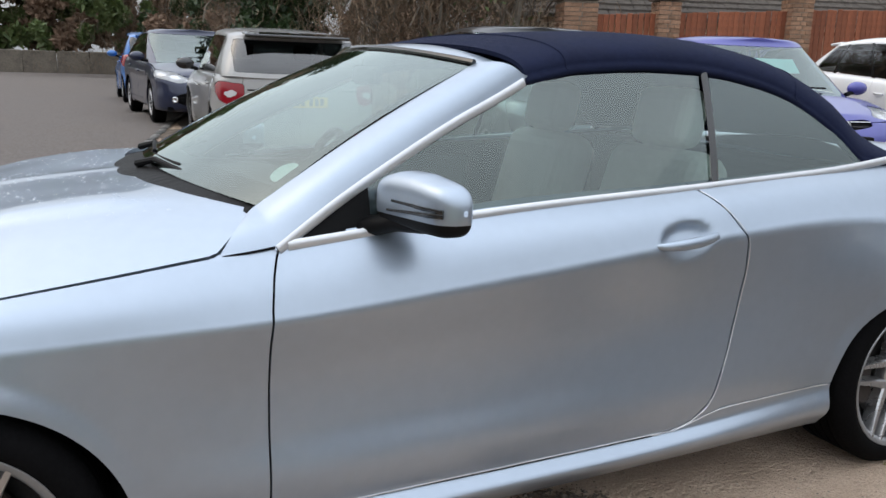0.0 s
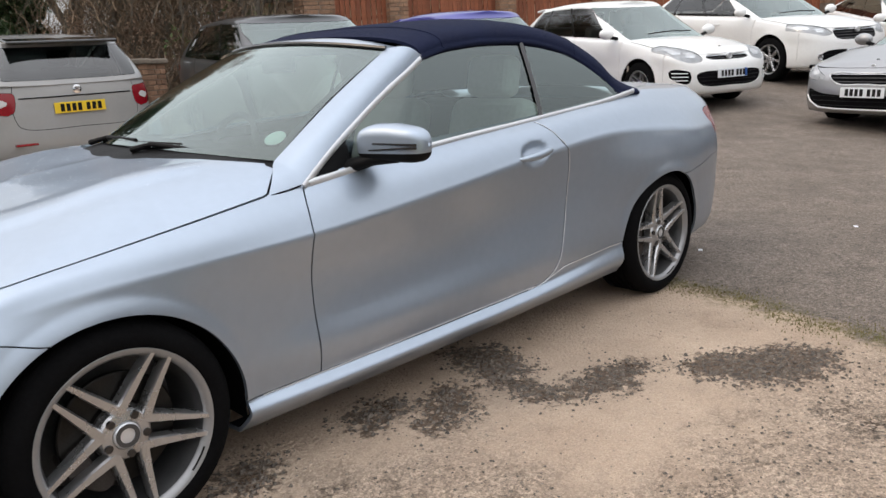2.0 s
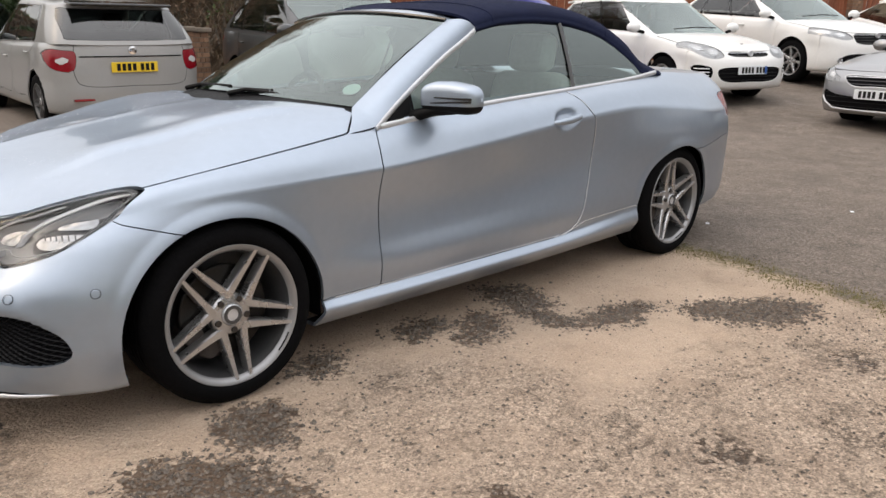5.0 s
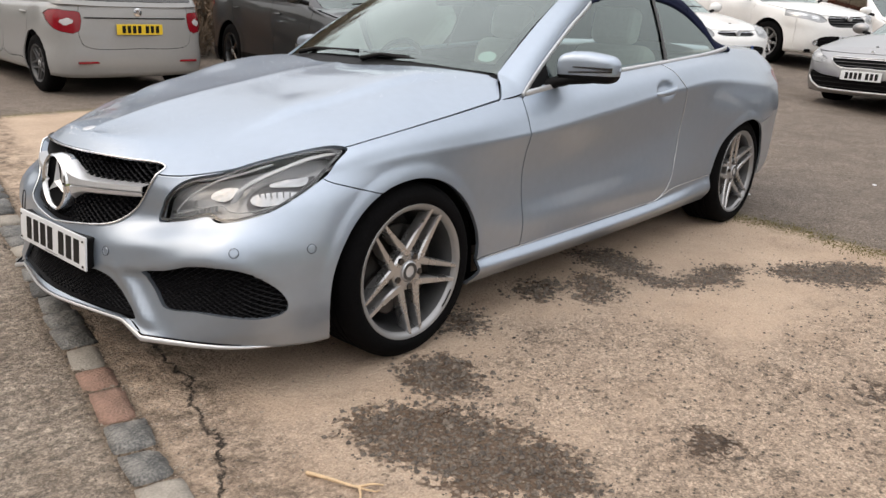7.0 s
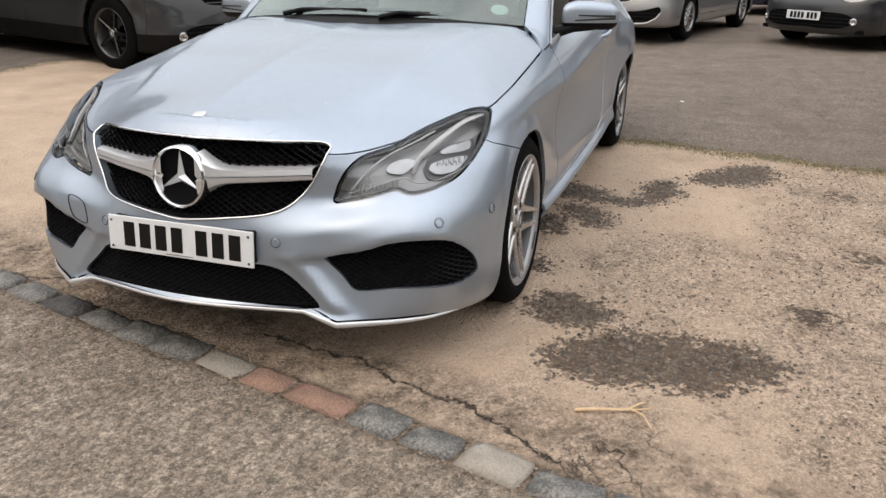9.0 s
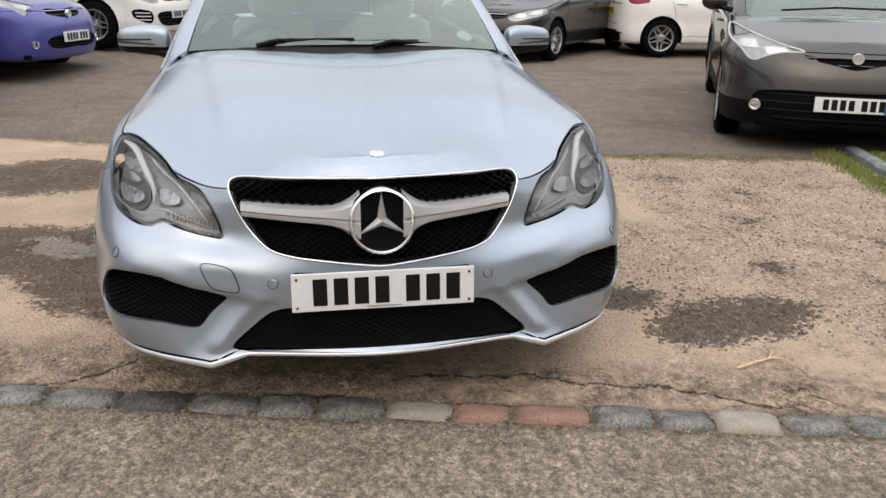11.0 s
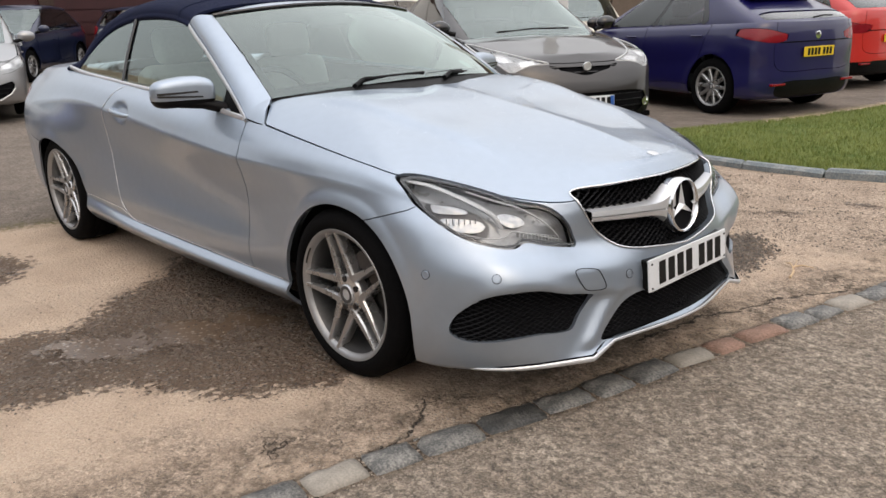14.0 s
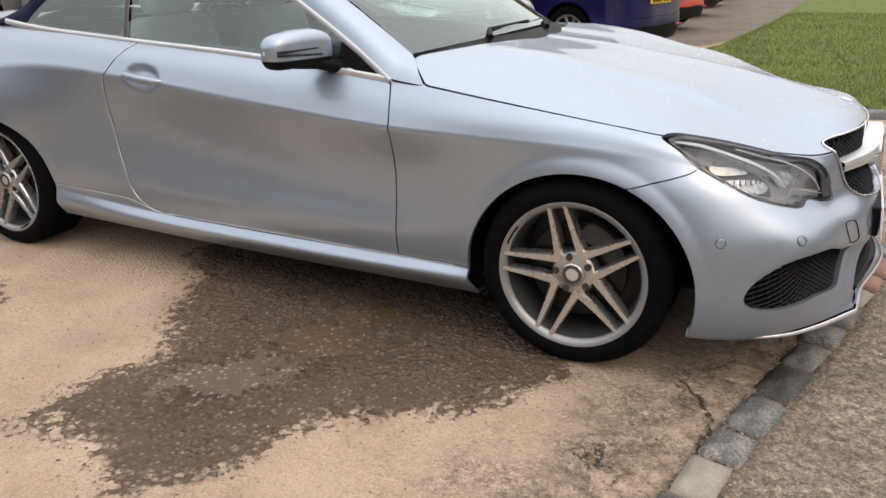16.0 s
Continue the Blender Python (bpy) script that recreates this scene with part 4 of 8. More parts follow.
def on_side(x, z, out):
    k = np.argsort((side_.p[:, 0] - x) ** 2 + (side_.p[:, 2] - z) ** 2)[:6]
    w = 1 / ((side_.p[k, 0] - x) ** 2 + (side_.p[k, 2] - z) ** 2 + 1e-6)
    return x, float((side_.p[k, 1] * w).sum() / w.sum()) + out, z


back_edge = hermite(np.arange(10), DOOR[9:19], np.linspace(0, 8.6, 40))
sill_edge = [(x, float(np.interp(x, [-2.4, -1.95, -1.79, -.3], [.343, .330, .287, .277]))) for x in np.linspace(-2.38, -.42, 50)]
for sy in (1, -1):
    for edge_ in ([(x - .0035, z) for x, z in back_edge], [(x, z - .003) for x, z in sill_edge]):
        part("panel_edge", tube([(lambda p: (p[0], sy * p[1], p[2]))(on_side(x, z, -.0006)) for x, z in edge_], .0021, 6), "satin_silver", car, smooth=60)

# underside, wheel housings
bm = bm_box(-3.45, 0.40, -.64, .64, 0.20, 0.24)
part("floor_pan", bm, "interior", car)
for cx, rx in ((0.012, .39), (-2.742, .37)):
    for sy in (-1, 1):
        bm = bmesh.new()
        ring = []
        for i in range(25):
            a = math.pi * i / 24
            ring.append([bm.verts.new((cx + rx * math.cos(a), sy * y, 0.29 + (rx - .015) * math.sin(a) - (0.09 if i in (0, 24) else 0))) for y in (0.50, 0.815)])
        for a, b in zip(ring[:-1], ring[1:]):
            bm.faces.new((a[0], a[1], b[1], b[0]))
        bm.faces.new([r[0] for r in ring])
        part("wheel_housing", bm, "black_trim", car, smooth=60)

# wheels
for x, y in ((0.0, .866), (-2.757, .868)):
    wheel(car, pose(x, y, .312, 0, 9 if x else 41, 0), R=.314, r=.240, mark=True)
    wheel(car, pose(x, -y, .312, 0, 14 if x else -130, 180), R=.314, r=.240, mark=True)


# ---- nose details ----
def strips(poly, fx, pitch, slope, wide, sink):
    """Ribbons of a diamond lattice inside an outline on the nose."""
    bm = bmesh.new()
    (y0, z0), (y1, z1) = poly.min(0), poly.max(0)
    for sg in (-1, 1):
        c0 = (z0 - sg * slope * (y1 if sg > 0 else y0))
        c1 = (z1 - sg * slope * (y0 if sg > 0 else y1))
        for c in np.arange(c0, c1, pitch):
            ys = np.arange(y0, y1, 0.008)
            zs = c + sg * slope * ys
            ok = area(np.stack([ys, zs], 1), poly) < 0.004
            run = []
            for y, z, k in [*zip(ys, zs, ok), (0, 0, False)]:
                if k:
                    run.append((fx(y, z) - sink, y, z))
                    continue
                if len(run) > 1:
                    ring = []
                    for px, py, pz in run:
                        ring.append([bm.verts.new((px + ax, py, pz + az)) for ax, az in ((0, wide), (0.004, 0), (0, -wide), (-.006, 0))])
                    for a, b in zip(ring[:-1], ring[1:]):
                        for i in range(4):
                            bm.faces.new((a[i], a[(i + 1) % 4], b[(i + 1) % 4], b[i]))
                run = []
    return bm


def mirror_bm(bm):
    bmesh.ops.transform(bm, matrix=Matrix.Diagonal((1, -1, 1, 1)), verts=bm.verts[:])
    bmesh.ops.reverse_faces(bm, faces=bm.faces[:])
    return bm


fx_g = fitted(pieces["grille"].both())
fx_i = fitted(pieces["intake"].both())
fx_v = fitted(pieces["vent"])
fx_l = fitted(pieces["lamp"])
full = lambda poly: np.vstack([poly[poly[:, 0] >= 0], (poly[poly[:, 0] >= 0] * (-1, 1))[::-1]])
g_poly, i_poly = full(GRILLE[np.argsort(np.arange(len(GRILLE)))]), full(INTAKE)


def around(poly):
    """The half of an outline with y >= 0, ordered, mirrored into a loop."""
    h = poly[poly[:, 0] >= -1e-6]
    j = np.argmax(np.linalg.norm(np.diff(np.vstack([h, h[:1]]), axis=0), axis=1))
    h = np.roll(h, -(j + 1), 0)
    return np.vstack([h, (h * (-1, 1))[::-1]])


g_poly, i_poly = around(GRILLE), around(INTAKE)
grille = new("grille")
grille.parent = car
put("grille_backing", pieces["grille"].both().moved(-0.055), "gap", grille)
part("grille_mesh", strips(g_poly, fx_g, 0.017, 0.62, 0.0016, 0.024), "mesh_black", grille)
loop = np.array([(fx_g(y, z) + 0.004, y, z) for y, z in g_poly])
loop = np.vstack([loop, loop[:2]])
part("grille_frame", tube(loop, 0.0034, 8, caps=False, up=(1, 0, 0)), "chrome", grille, "chrome grille surround", smooth=60)
# broad bar that swells into the round badge holder
for sy in (-1, 1):
    bm = bmesh.new()
    ring = []
    for i in range(14):
        y = 0.06 + 0.332 * i / 13
        h = 0.026 + 0.05 * math.exp(-((y - 0.05) / 0.045) ** 1.6) - 0.006 * i / 13
        zc = 0.612 + 0.012 * i / 13
        x0 = fx_g(y, zc) + 0.002 + 0.012 * math.exp(-((y - .06) / .06) ** 2)
        ring.append([bm.verts.new((x0 + a, sy * y, zc + b * h)) for a, b in ((-.05, -1.05), (-.012, -1), (0.004, -.72), (0.008, -.15), (-.002, -.05), (0.008, .08), (0.004, .8), (-.012, 1), (-.05, 1.05))])
    for a, b in zip(ring[:-1], ring[1:]):
        for i in range(8):
            bm.faces.new((a[i], a[i + 1], b[i + 1], b[i]) if sy < 0 else (a[i], b[i], b[i + 1], a[i + 1]))
    bmesh.ops.recalc_face_normals(bm, faces=bm.faces[:])
    part("grille_bar", bm, "satin_silver", grille, "broad satin silver grille bar", smooth=35)
bx = fx_g(0, .61)
ring = lathe([(.098, -.05), (.097, -.006), (.093, .008), (.087, .012), (.083, .008), (.081, -.004)], 56)
bmesh.ops.transform(ring, matrix=pose(bx + .012, 0, .608, 0, 0, -90) @ pose(0, 0, 0, 6), verts=ring.verts[:])
part("badge_ring", ring, "chrome", grille, "chrome badge ring", smooth=40)
dish = lathe([(.084, -.004), (.04, -.012), (.001, -.014)], 40)
bmesh.ops.transform(dish, matrix=pose(bx + .012, 0, .608, 0, 0, -90) @ pose(0, 0, 0, 6), verts=dish.verts[:])
part("badge_dish", dish, "gap", grille, smooth=40)
bm = bmesh.new()
c = bm.verts.new((0.016, 0, 0))
pts = []
for i in range(6):
    a = math.pi / 2 + i * math.pi / 3
    r = 0.083 if i % 2 == 0 else 0.015
    pts.append((bm.verts.new((0.004 if i % 2 == 0 else 0.0, r * math.cos(a), r * math.sin(a)))))
for i in range(6):
    bm.faces.new((c, pts[i], pts[(i + 1) % 6]))
bmesh.ops.recalc_face_normals(bm, faces=bm.faces[:])
bmesh.ops.transform(bm, matrix=pose(bx + .004, 0, .608, 0, -6, 0), verts=bm.verts[:])
part("badge_spokes", bm, "satin_silver", grille, "three-pointed chrome badge")
# bonnet roundel
bm = lathe([(.022, -.004), (.022, .0015), (.019, .003), (.001, .0035)], 28)
hk = int(np.argmin(np.hypot(hood.p[:, 0] - .695, hood.p[:, 1])))
hn = Vector((hood.n[hk][0], 0, hood.n[hk][2])).normalized()
if hn.z < 0:
    hn = -hn
bmesh.ops.transform(bm, matrix=Matrix.Translation((hood.p[hk][0], 0, hood.p[hk][2])) @ Vector((0, 1, 0)).rotation_difference(hn).to_matrix().to_4x4(), verts=bm.verts[:])
part("bonnet_roundel", bm, "satin_silver", car, smooth=40)

# lower intake and side vents
back_ = pieces["intake"].both()
put("intake_backing", Sheet(back_.p + np.array((-.075, 0, .012)), back_.n, back_.t, back_.v), "gap", car)
part("intake_mesh", strips(i_poly, fx_i, 0.015, 0.55, 0.0014, 0.018), "mesh_black", car)
for s in (0, 1):
    b = pieces["vent"].moved(-0.075)
    put("vent_backing", b.mirrored() if s else b, "gap", car)
    bm = strips(VENT, fx_v, 0.015, 0.6, 0.0014, 0.018)
    part("vent_mesh", mirror_bm(bm) if s else bm, "mesh_black", car)
# chrome lip under the nose, kinked where intake and strut meet
lip = np.array(lines[1][:6])
lip = hermite(np.arange(6), lip, np.linspace(0, 4.45, 50), sharp=(1, 2), wrap=(np.array((0, 1.0, 0)), None))
thick_ = np.interp(np.linspace(0, 4.45, 50), [0, .9, 1.5, 2.1, 3.2, 4.45], [.0052, .0056, .0085, .0095, .007, .003])
seam_ = lip[20:46] + (.002, 0, .014)
lip = np.vstack([(lip * (1, -1, 1))[:0:-1], lip])
part("chrome_lip", tube(lip + (0.006, 0, 0.004), np.concatenate([thick_[:0:-1], thick_]), 8, flat=0.6), "satin_silver", car, "bright chrome splitter lip", smooth=60)
# dark tube drawn in for the shaded gap above the lip
for sy in (1, -1):
    part("panel_gap", tube(seam_ * (1, sy, 1), .0035, 6), "gap", car)
ys_ = np.linspace(-.43, .43, 40)
ledge = np.array([[(fx_i(y, .243) - .002 - .078 * f, y, .242 + .032 * f ** 1.5) for f in (0, .25, .5, .75, 1)] for y in ys_])
g = grid(ledge)
put("intake_ledge", g if g.n[:, 2].mean() > 0 else grid(ledge, flip=True), "black_trim", car, "wet black ledge in the lower intake")

# parking sensors and towing-eye cover
d0 = bumper.p
for y, z in ((.312, .434), (.762, .493), (.863, .487)):
    for sy in (-1, 1):
        k = np.argmin(np.hypot(d0[:, 1] - y, (d0[:, 2] - z) * 1.2))
        bm = lathe([(.0135, -.006), (.0135, .0012), (.0118, .002), (.0112, -.002), (.0098, -.002), (.0094, .0012), (.001, .0014)], 24)
        nrm = Vector(bumper.n[k] * (1, sy, 1))
        q = Vector((0, 1, 0)).rotation_difference(nrm).to_matrix().to_4x4()
        bmesh.ops.transform(bm, matrix=Matrix.Translation(Vector(d0[k] * (1, sy, 1))) @ q, verts=bm.verts[:])
        ps_ = part("parking_sensor", bm, "silver_blue", car, smooth=40)
        bm = lathe([(.0152, -.002), (.0152, .0010), (.0134, .0012), (.0134, -.002)], 24)
        bmesh.ops.transform(bm, matrix=Matrix.Translation(Vector(d0[k] * (1, sy, 1))) @ q, verts=bm.verts[:])
        part("seal_ring", bm, "black_trim", ps_)

COVER = closed([(.430, .470), (.500, .482), (.512, .476), (.488, .420), (.478, .412), (.416, .404), (.406, .412), (.422, .462)], 5)
zone = cut(bumper, np.maximum(np.abs(bumper.p[:, 1] - .46) - .10, np.abs(bumper.p[:, 2] - .445) - .07))[0]
near_b = fitted(zone)
loop = np.array([(near_b(y, z) + .0012, -y, z) for y, z in COVER])
part("towing_eye_cover", tube(np.vstack([loop, loop[:1]]), .0013, 5, caps=False), "gap", car, "outline of the towing-eye cover")


# number plate: its characters become plain bars
def number_plate(parent, at, m="plate_white", w=0.52, h=0.111, blue=False, bars=7):
    """A plate facing +x in its own frame."""
    pl = part("number_plate", bm_box(-.004, 0.004, -w / 2, w / 2, -h / 2, h / 2, .003), m, parent, "number plate with plain dark bars")
    pl.matrix_basis = at
    cw, y = w * 0.112, w * 0.43
    for i in range(bars):
        part("bar", bm_box(.0035, .0055, y - cw * .78, y - cw * .10, -h * .35, h * .35), "plate_black", pl)
        y -= cw * (1.0 if i != 2 else 1.5)
    if blue:
        part("band", bm_box(.0035, .005, w / 2 - .045, w / 2 - .004, -h / 2 + .004, h / 2 - .004), "plate_blue", pl)
    return pl


number_plate(car, pose(.858, 0, .418, 0, -5, 0))
part("plate_holder", bm_box(.80, .853, -.252, .252, .368, .468, .006), "black_trim", car, "black plate holder")
part("bar", bm_box(.8660, .8668, -.050, .050, .3690, .3725), "rim_grey", car)
for y in (-.245, .245):
    for z in (.376, .458):
        bm = lathe([(.004, -.001), (.003, .002), (.001, .0022)], 10)
        bmesh.ops.transform(bm, matrix=pose(.864 - (z - .418) * .09, y, z, 0, 0, -90), verts=bm.verts[:])
        part("plate_screw", bm, "plate_black", car)

# headlamps
def lens_sheet(poly, sink, sy, n=9):
    """A patch following the lamp's curve a little behind the lens."""
    q = cut(pieces["lamp"], area(yz(pieces["lamp"]), closed(poly, 5)))[0].moved(-sink)
    return rim(q.mirrored() if sy < 0 else q, .006)


SWEEP = [(.782, .750), (.735, .734), (.702, .706), (.673, .676), (.654, .648), (.652, .612)]
for s in (0, 1):
    lp = pieces["lamp"]
    sy = -1 if s else 1
    head = put("headlamp", rim(lp.mirrored() if s else lp, 0.02), "lamp_glass", car, "clear headlamp over a grey housing")
    head.visible_shadow = False
    b = cut(lp, area(yz(lp), LAMP) + .004)[0].moved(-0.040)
    put("housing", b.mirrored() if s else b, "lamp_grey", head)
    inr = area(yz(lp), LAMP)
    edge = cut(lp, -(inr + 0.0095))[0].moved(-0.004)
    put("bezel", edge.mirrored() if s else edge, "gloss_black", head)
    # recess behind the outer bowl
    put("recess", lens_sheet([(.795, .700), (.740, .708), (.695, .685), (.684, .640), (.705, .612), (.780, .618), (.800, .655)], .034, sy), "lamp_dark", head)
    put("reflector_bowl", lens_sheet([(.788, .694), (.745, .700), (.710, .686), (.722, .674), (.765, .671), (.790, .676)], .026, sy), "reflector", head)
    put("reflector_bowl", lens_sheet([(.790, .656), (.735, .657), (.700, .648), (.697, .636), (.719, .622), (.772, .627)], .024, sy), "reflector", head)
    put("reflector_bowl", lens_sheet([(.652, .662), (.612, .667), (.583, .645), (.598, .627), (.640, .628)], .026, sy), "reflector", head)
    q = hermite(np.arange(6), np.array(SWEEP), np.linspace(0, 5, 30))
    wd = np.interp(np.linspace(0, 1, 30), [0, .25, .55, .85, 1], [.003, .0075, .0085, .006, .0025])
    nn = np.gradient(q, axis=0)
    nn = np.stack([-nn[:, 1], nn[:, 0]], 1) / np.linalg.norm(nn, axis=1)[:, None]
    bm = bmesh.new()
    rows_ = []
    for k in range(30):
        rows_.append([bm.verts.new((fx_l(*(q[k] + nn[k] * wd[k] * o)) - dpt, sy * (q[k] + nn[k] * wd[k] * o)[0], (q[k] + nn[k] * wd[k] * o)[1])) for o, dpt in ((-1, .034), (-.9, .020), (0, .015), (.9, .020), (1, .034))])
    for a_, b_ in zip(rows_[:-1], rows_[1:]):
        for k in range(4):
            bm.faces.new((a_[k], a_[k + 1], b_[k + 1], b_[k]))
    bmesh.ops.recalc_face_normals(bm, faces=bm.faces[:])
    part("light_guide", bm, "led", head, "wide white light guide", smooth=40)
    for pts, rr in (([(.668, .716), (.627, .692), (.585, .672), (.550, .645), (.515, .607), (.490, .572)], .0030), ([(.795, .632), (.750, .604), (.700, .590), (.657, .592), (.630, .604), (.570, .588), (.480, .560)], .0020)):
        q = hermite(np.arange(len(pts)), np.array(pts), np.linspace(0, len(pts) - 1, 24))
        part("light_guide", tube([(fx_l(a, b2) - 0.018, sy * a, b2) for a, b2 in q], rr, 6), "led", head, smooth=60)
    for i in range(12):
        y = .484 + .0115 * i
        z = .561 + .0027 * i
        part("lens_rib", bm_box(fx_l(y, z) - .036, fx_l(y, z) - .026, sy * y - .0022, sy * y + .0022, z - .008, z + .010), "lamp_rib", head)
    for i in range(6):
        y = .708 + .013 * i
        z = .641
        part("lens_rib", bm_box(fx_l(y, z) - .024, fx_l(y, z) - .0205, sy * y - .0008, sy * y + .0008, z - .010, z + .008), "lamp_grey", head)


# ---- upper half ----
def belt_y(z):
    return 0.785 - 0.42 * (z - 0.885)


def flank(x, z, out=0.0):
    """A place on the side windows' plane."""
    return (x, belt_y(z) + 0.010 * math.sin(min(max((z - .9) / .4, 0), 1) * math.pi) + out, z)


CHX = [-.690, -.84, -.978, -1.158, -1.28, -1.367]
CHZ = [.886, .982, 1.060, 1.153, 1.208, 1.250]
pillar = hermite(np.array(CHX) * -1, np.array([(x, z) for x, z in zip(CHX, CHZ)]), np.linspace(.690, 1.367, 30))
BX, BZ = [-.69, -1.26, -1.94, -2.555, -2.755], [.880, .929, .966, 1.008, 1.033]
belt_z = lambda x: float(hermite([-a for a in BX], np.array(BZ), [-x])[0])
# windscreen: foot, head, and the bend of the glass
WY = np.linspace(-1, 1, 41)
foot = np.stack([-.475 - .185 * np.abs(WY) ** 2.2, .678 * WY, .992 - .040 * WY ** 2], 1)
head = np.stack([-1.14 - .10 * np.abs(WY) ** 1.9, .588 * WY, 1.322 - .042 * WY ** 2], 1)
V = np.linspace(0, 1, 21)[:, None, None]
W = foot * (1 - V) + head * V
W[..., 2] += .012 * np.sin(np.pi * V[..., 0])
W[..., 0] += .012 * np.sin(np.pi * V[..., 0])
ws = grid(W.transpose(1, 0, 2), flip=False)
if ws.n[:, 0].mean() < 0:
    ws = grid(W.transpose(1, 0, 2), flip=True)
wso = put("windscreen", ws, "glass", car, "clear windscreen with a pale round sticker")
wso.visible_shadow = False
band = Sheet(ws.p, ws.n, ws.t, np.repeat(np.abs(WY), 21))
lev = np.tile(np.linspace(0, 1, 21), 41)
frit = cut(band, np.minimum.reduce([.955 - band.v, lev - .05, .965 - lev]))[0].moved(-.004)
put("windscreen_border", frit, "gap", car)

# A-pillars: painted, rounded between glass and chrome line, running down to the bonnet
for sy in (1, -1):
    F = np.linspace(0, 1, 30)
    inn = np.stack([np.interp(F, [0, 1], [-.655, -1.245]), np.interp(F, [0, 1], [.684, .585]), np.interp(F, [0, 1], [.954, 1.283]) + .012 * np.sin(np.pi * F)], 1)
    out = np.array([flank(x, z, .004) for x, z in pillar])
    toe_o = np.array([(-.556, .7865, .8665), (-.585, .789, .8695), (-.615, .791, .873), (-.645, .791, .877), (-.672, .790, .881)])
    toe_i = np.array([(-.625, .714, .936), (-.630, .708, .941), (-.636, .702, .945), (-.643, .695, .949), (-.649, .689, .952)])
    inn, out = np.vstack([toe_i, inn]), np.vstack([toe_o, out])
    w = np.linspace(0, 1, 13)[:, None, None]
    A = inn * (1 - w) + out * w
    rise = np.interp(np.arange(35), [0, 5, 12, 34], [.35, .62, .9, 1.0])[None, :]
    A[..., 1] += .022 * rise * np.sin(np.pi * w[..., 0])
    A[..., 2] += .018 * rise * np.sin(np.pi * w[..., 0])
    A[..., 1] *= sy
    g = grid(A, flip=True)
    if (g.n[:, 1] * sy).mean() < 0:
        g = grid(A)
    put("windscreen_pillar", rim(g, .02), "silver_blue", car)
    joint_ = [(x, sy * (y + .001), z - .002) for x, y, z in toe_o]
    part("panel_gap", tube(joint_, .0028, 6), "gap", car)
    # bright strips: pillar line and belt line
    line = [flank(x + .012, z - .012, .008) for x, z in pillar]
    ch = tube([(a, b * sy, c) for a, b, c in line], 0.0125, 8, flat=.40, up=(0, 0, 1))
    part("pillar_moulding", ch, "satin_silver", car, "bright chrome window moulding", smooth=60)
    xs = np.linspace(-.70, -2.68, 60)
    ch = tube([(x, sy * (flank(x, belt_z(x), .006)[1]), belt_z(x)) for x in xs], 0.0125, 8, flat=.5)
    part("belt_moulding", ch, "satin_silver", car, "bright chrome belt moulding", smooth=60)

# side glass, dividing strip, mirror triangle
TOPX, TOPZ = [1.36, 1.45, 1.558, 1.703, 1.935, 2.10, 2.198, 2.30, 2.383, 2.47, 2.56], [1.238, 1.256, 1.272, 1.283, 1.280, 1.263, 1.241, 1.208, 1.165, 1.100, 1.015]
top_z = lambda x: float(hermite(TOPX, np.array(TOPZ), [-x])[0])
for sy in (1, -1):
    for nm, x0, x1, m in (("door_window", -.885, -1.925, "glass"), ("quarter_window", -1.945, -2.555, "glass"), ("mirror_triangle", -.70, -.90, "black_trim")):
        xs = np.linspace(x0, x1, 40)
        G = np.zeros((40, 16, 3))
        for i, x in enumerate(xs):
            lo = belt_z(x) - .004
            hi = top_z(x) if x < -1.36 else float(np.interp(-x, [-a for a in CHX], CHZ)) - .012
            hi = max(hi, lo + .004)
            lean = .045 * (1 if nm != "mirror_triangle" else 0)
            for j in range(16):
                z = lo + (hi - lo) * j / 15
                G[i, j] = flank(x, z, -.006)
                if nm == "door_window" and x < -1.7:
                    G[i, j, 0] -= (z - .97) * .13 * (-x - 1.7) / .225
                if nm == "quarter_window" and x > -2.2:
                    G[i, j, 0] -= (z - .97) * .13 * (x + 2.2) / .255
        G[..., 1] *= sy
        g = grid(G)
        if (g.n[:, 1] * sy).mean() < 0:
            g = grid(G, flip=True)
        ob = put(nm, g, m, car, "clear side window" if m == "glass" else "black mirror triangle")
        if m == "glass":
            ob.visible_shadow = False
    zz = np.linspace(.968, 1.284, 12)
    part("window_divider", tube([(-1.937 - (z - .97) * .13, sy * flank(0, z, .001)[1], z) for z in zz], .013, 8, flat=.5, up=(1, 0, 0)), "gloss_black", car, smooth=60)

# soft top
rails = [(-1.365, .634, 1.252), (-1.46, .627, 1.272), (-1.56, .622, 1.288), (-1.80, .618, 1.300), (-2.05, .622, 1.284), (-2.28, .645, 1.228), (-2.46, .688, 1.125), (-2.575, .722, 1.032), (-2.73, .735, 1.024)]
mids = [(-1.25, 1.342), (-1.38, 1.366), (-1.52, 1.384), (-1.85, 1.402), (-2.20, 1.388), (-2.50, 1.338), (-2.76, 1.245), (-2.97, 1.125), (-3.10, 1.035)]
RR = hermite(np.arange(9), np.array(rails), np.linspace(0, 8, 90))
MM = hermite(np.arange(9), np.array(mids), np.linspace(0, 8, 90))
aa = np.linspace(0, math.pi / 2, 34)
S = np.zeros((90, 37, 3))
ca, sa = np.cos(aa) ** .72, np.sin(aa) ** .80
S[:, 3:, 0] = RR[:, None, 0] + (MM[:, None, 0] - RR[:, None, 0]) * (1 - np.cos(aa)) ** .8
S[:, 3:, 1] = RR[:, None, 1] * ca
S[:, 3:, 2] = RR[:, None, 2] + (MM[:, None, 1] - RR[:, None, 2]) * sa
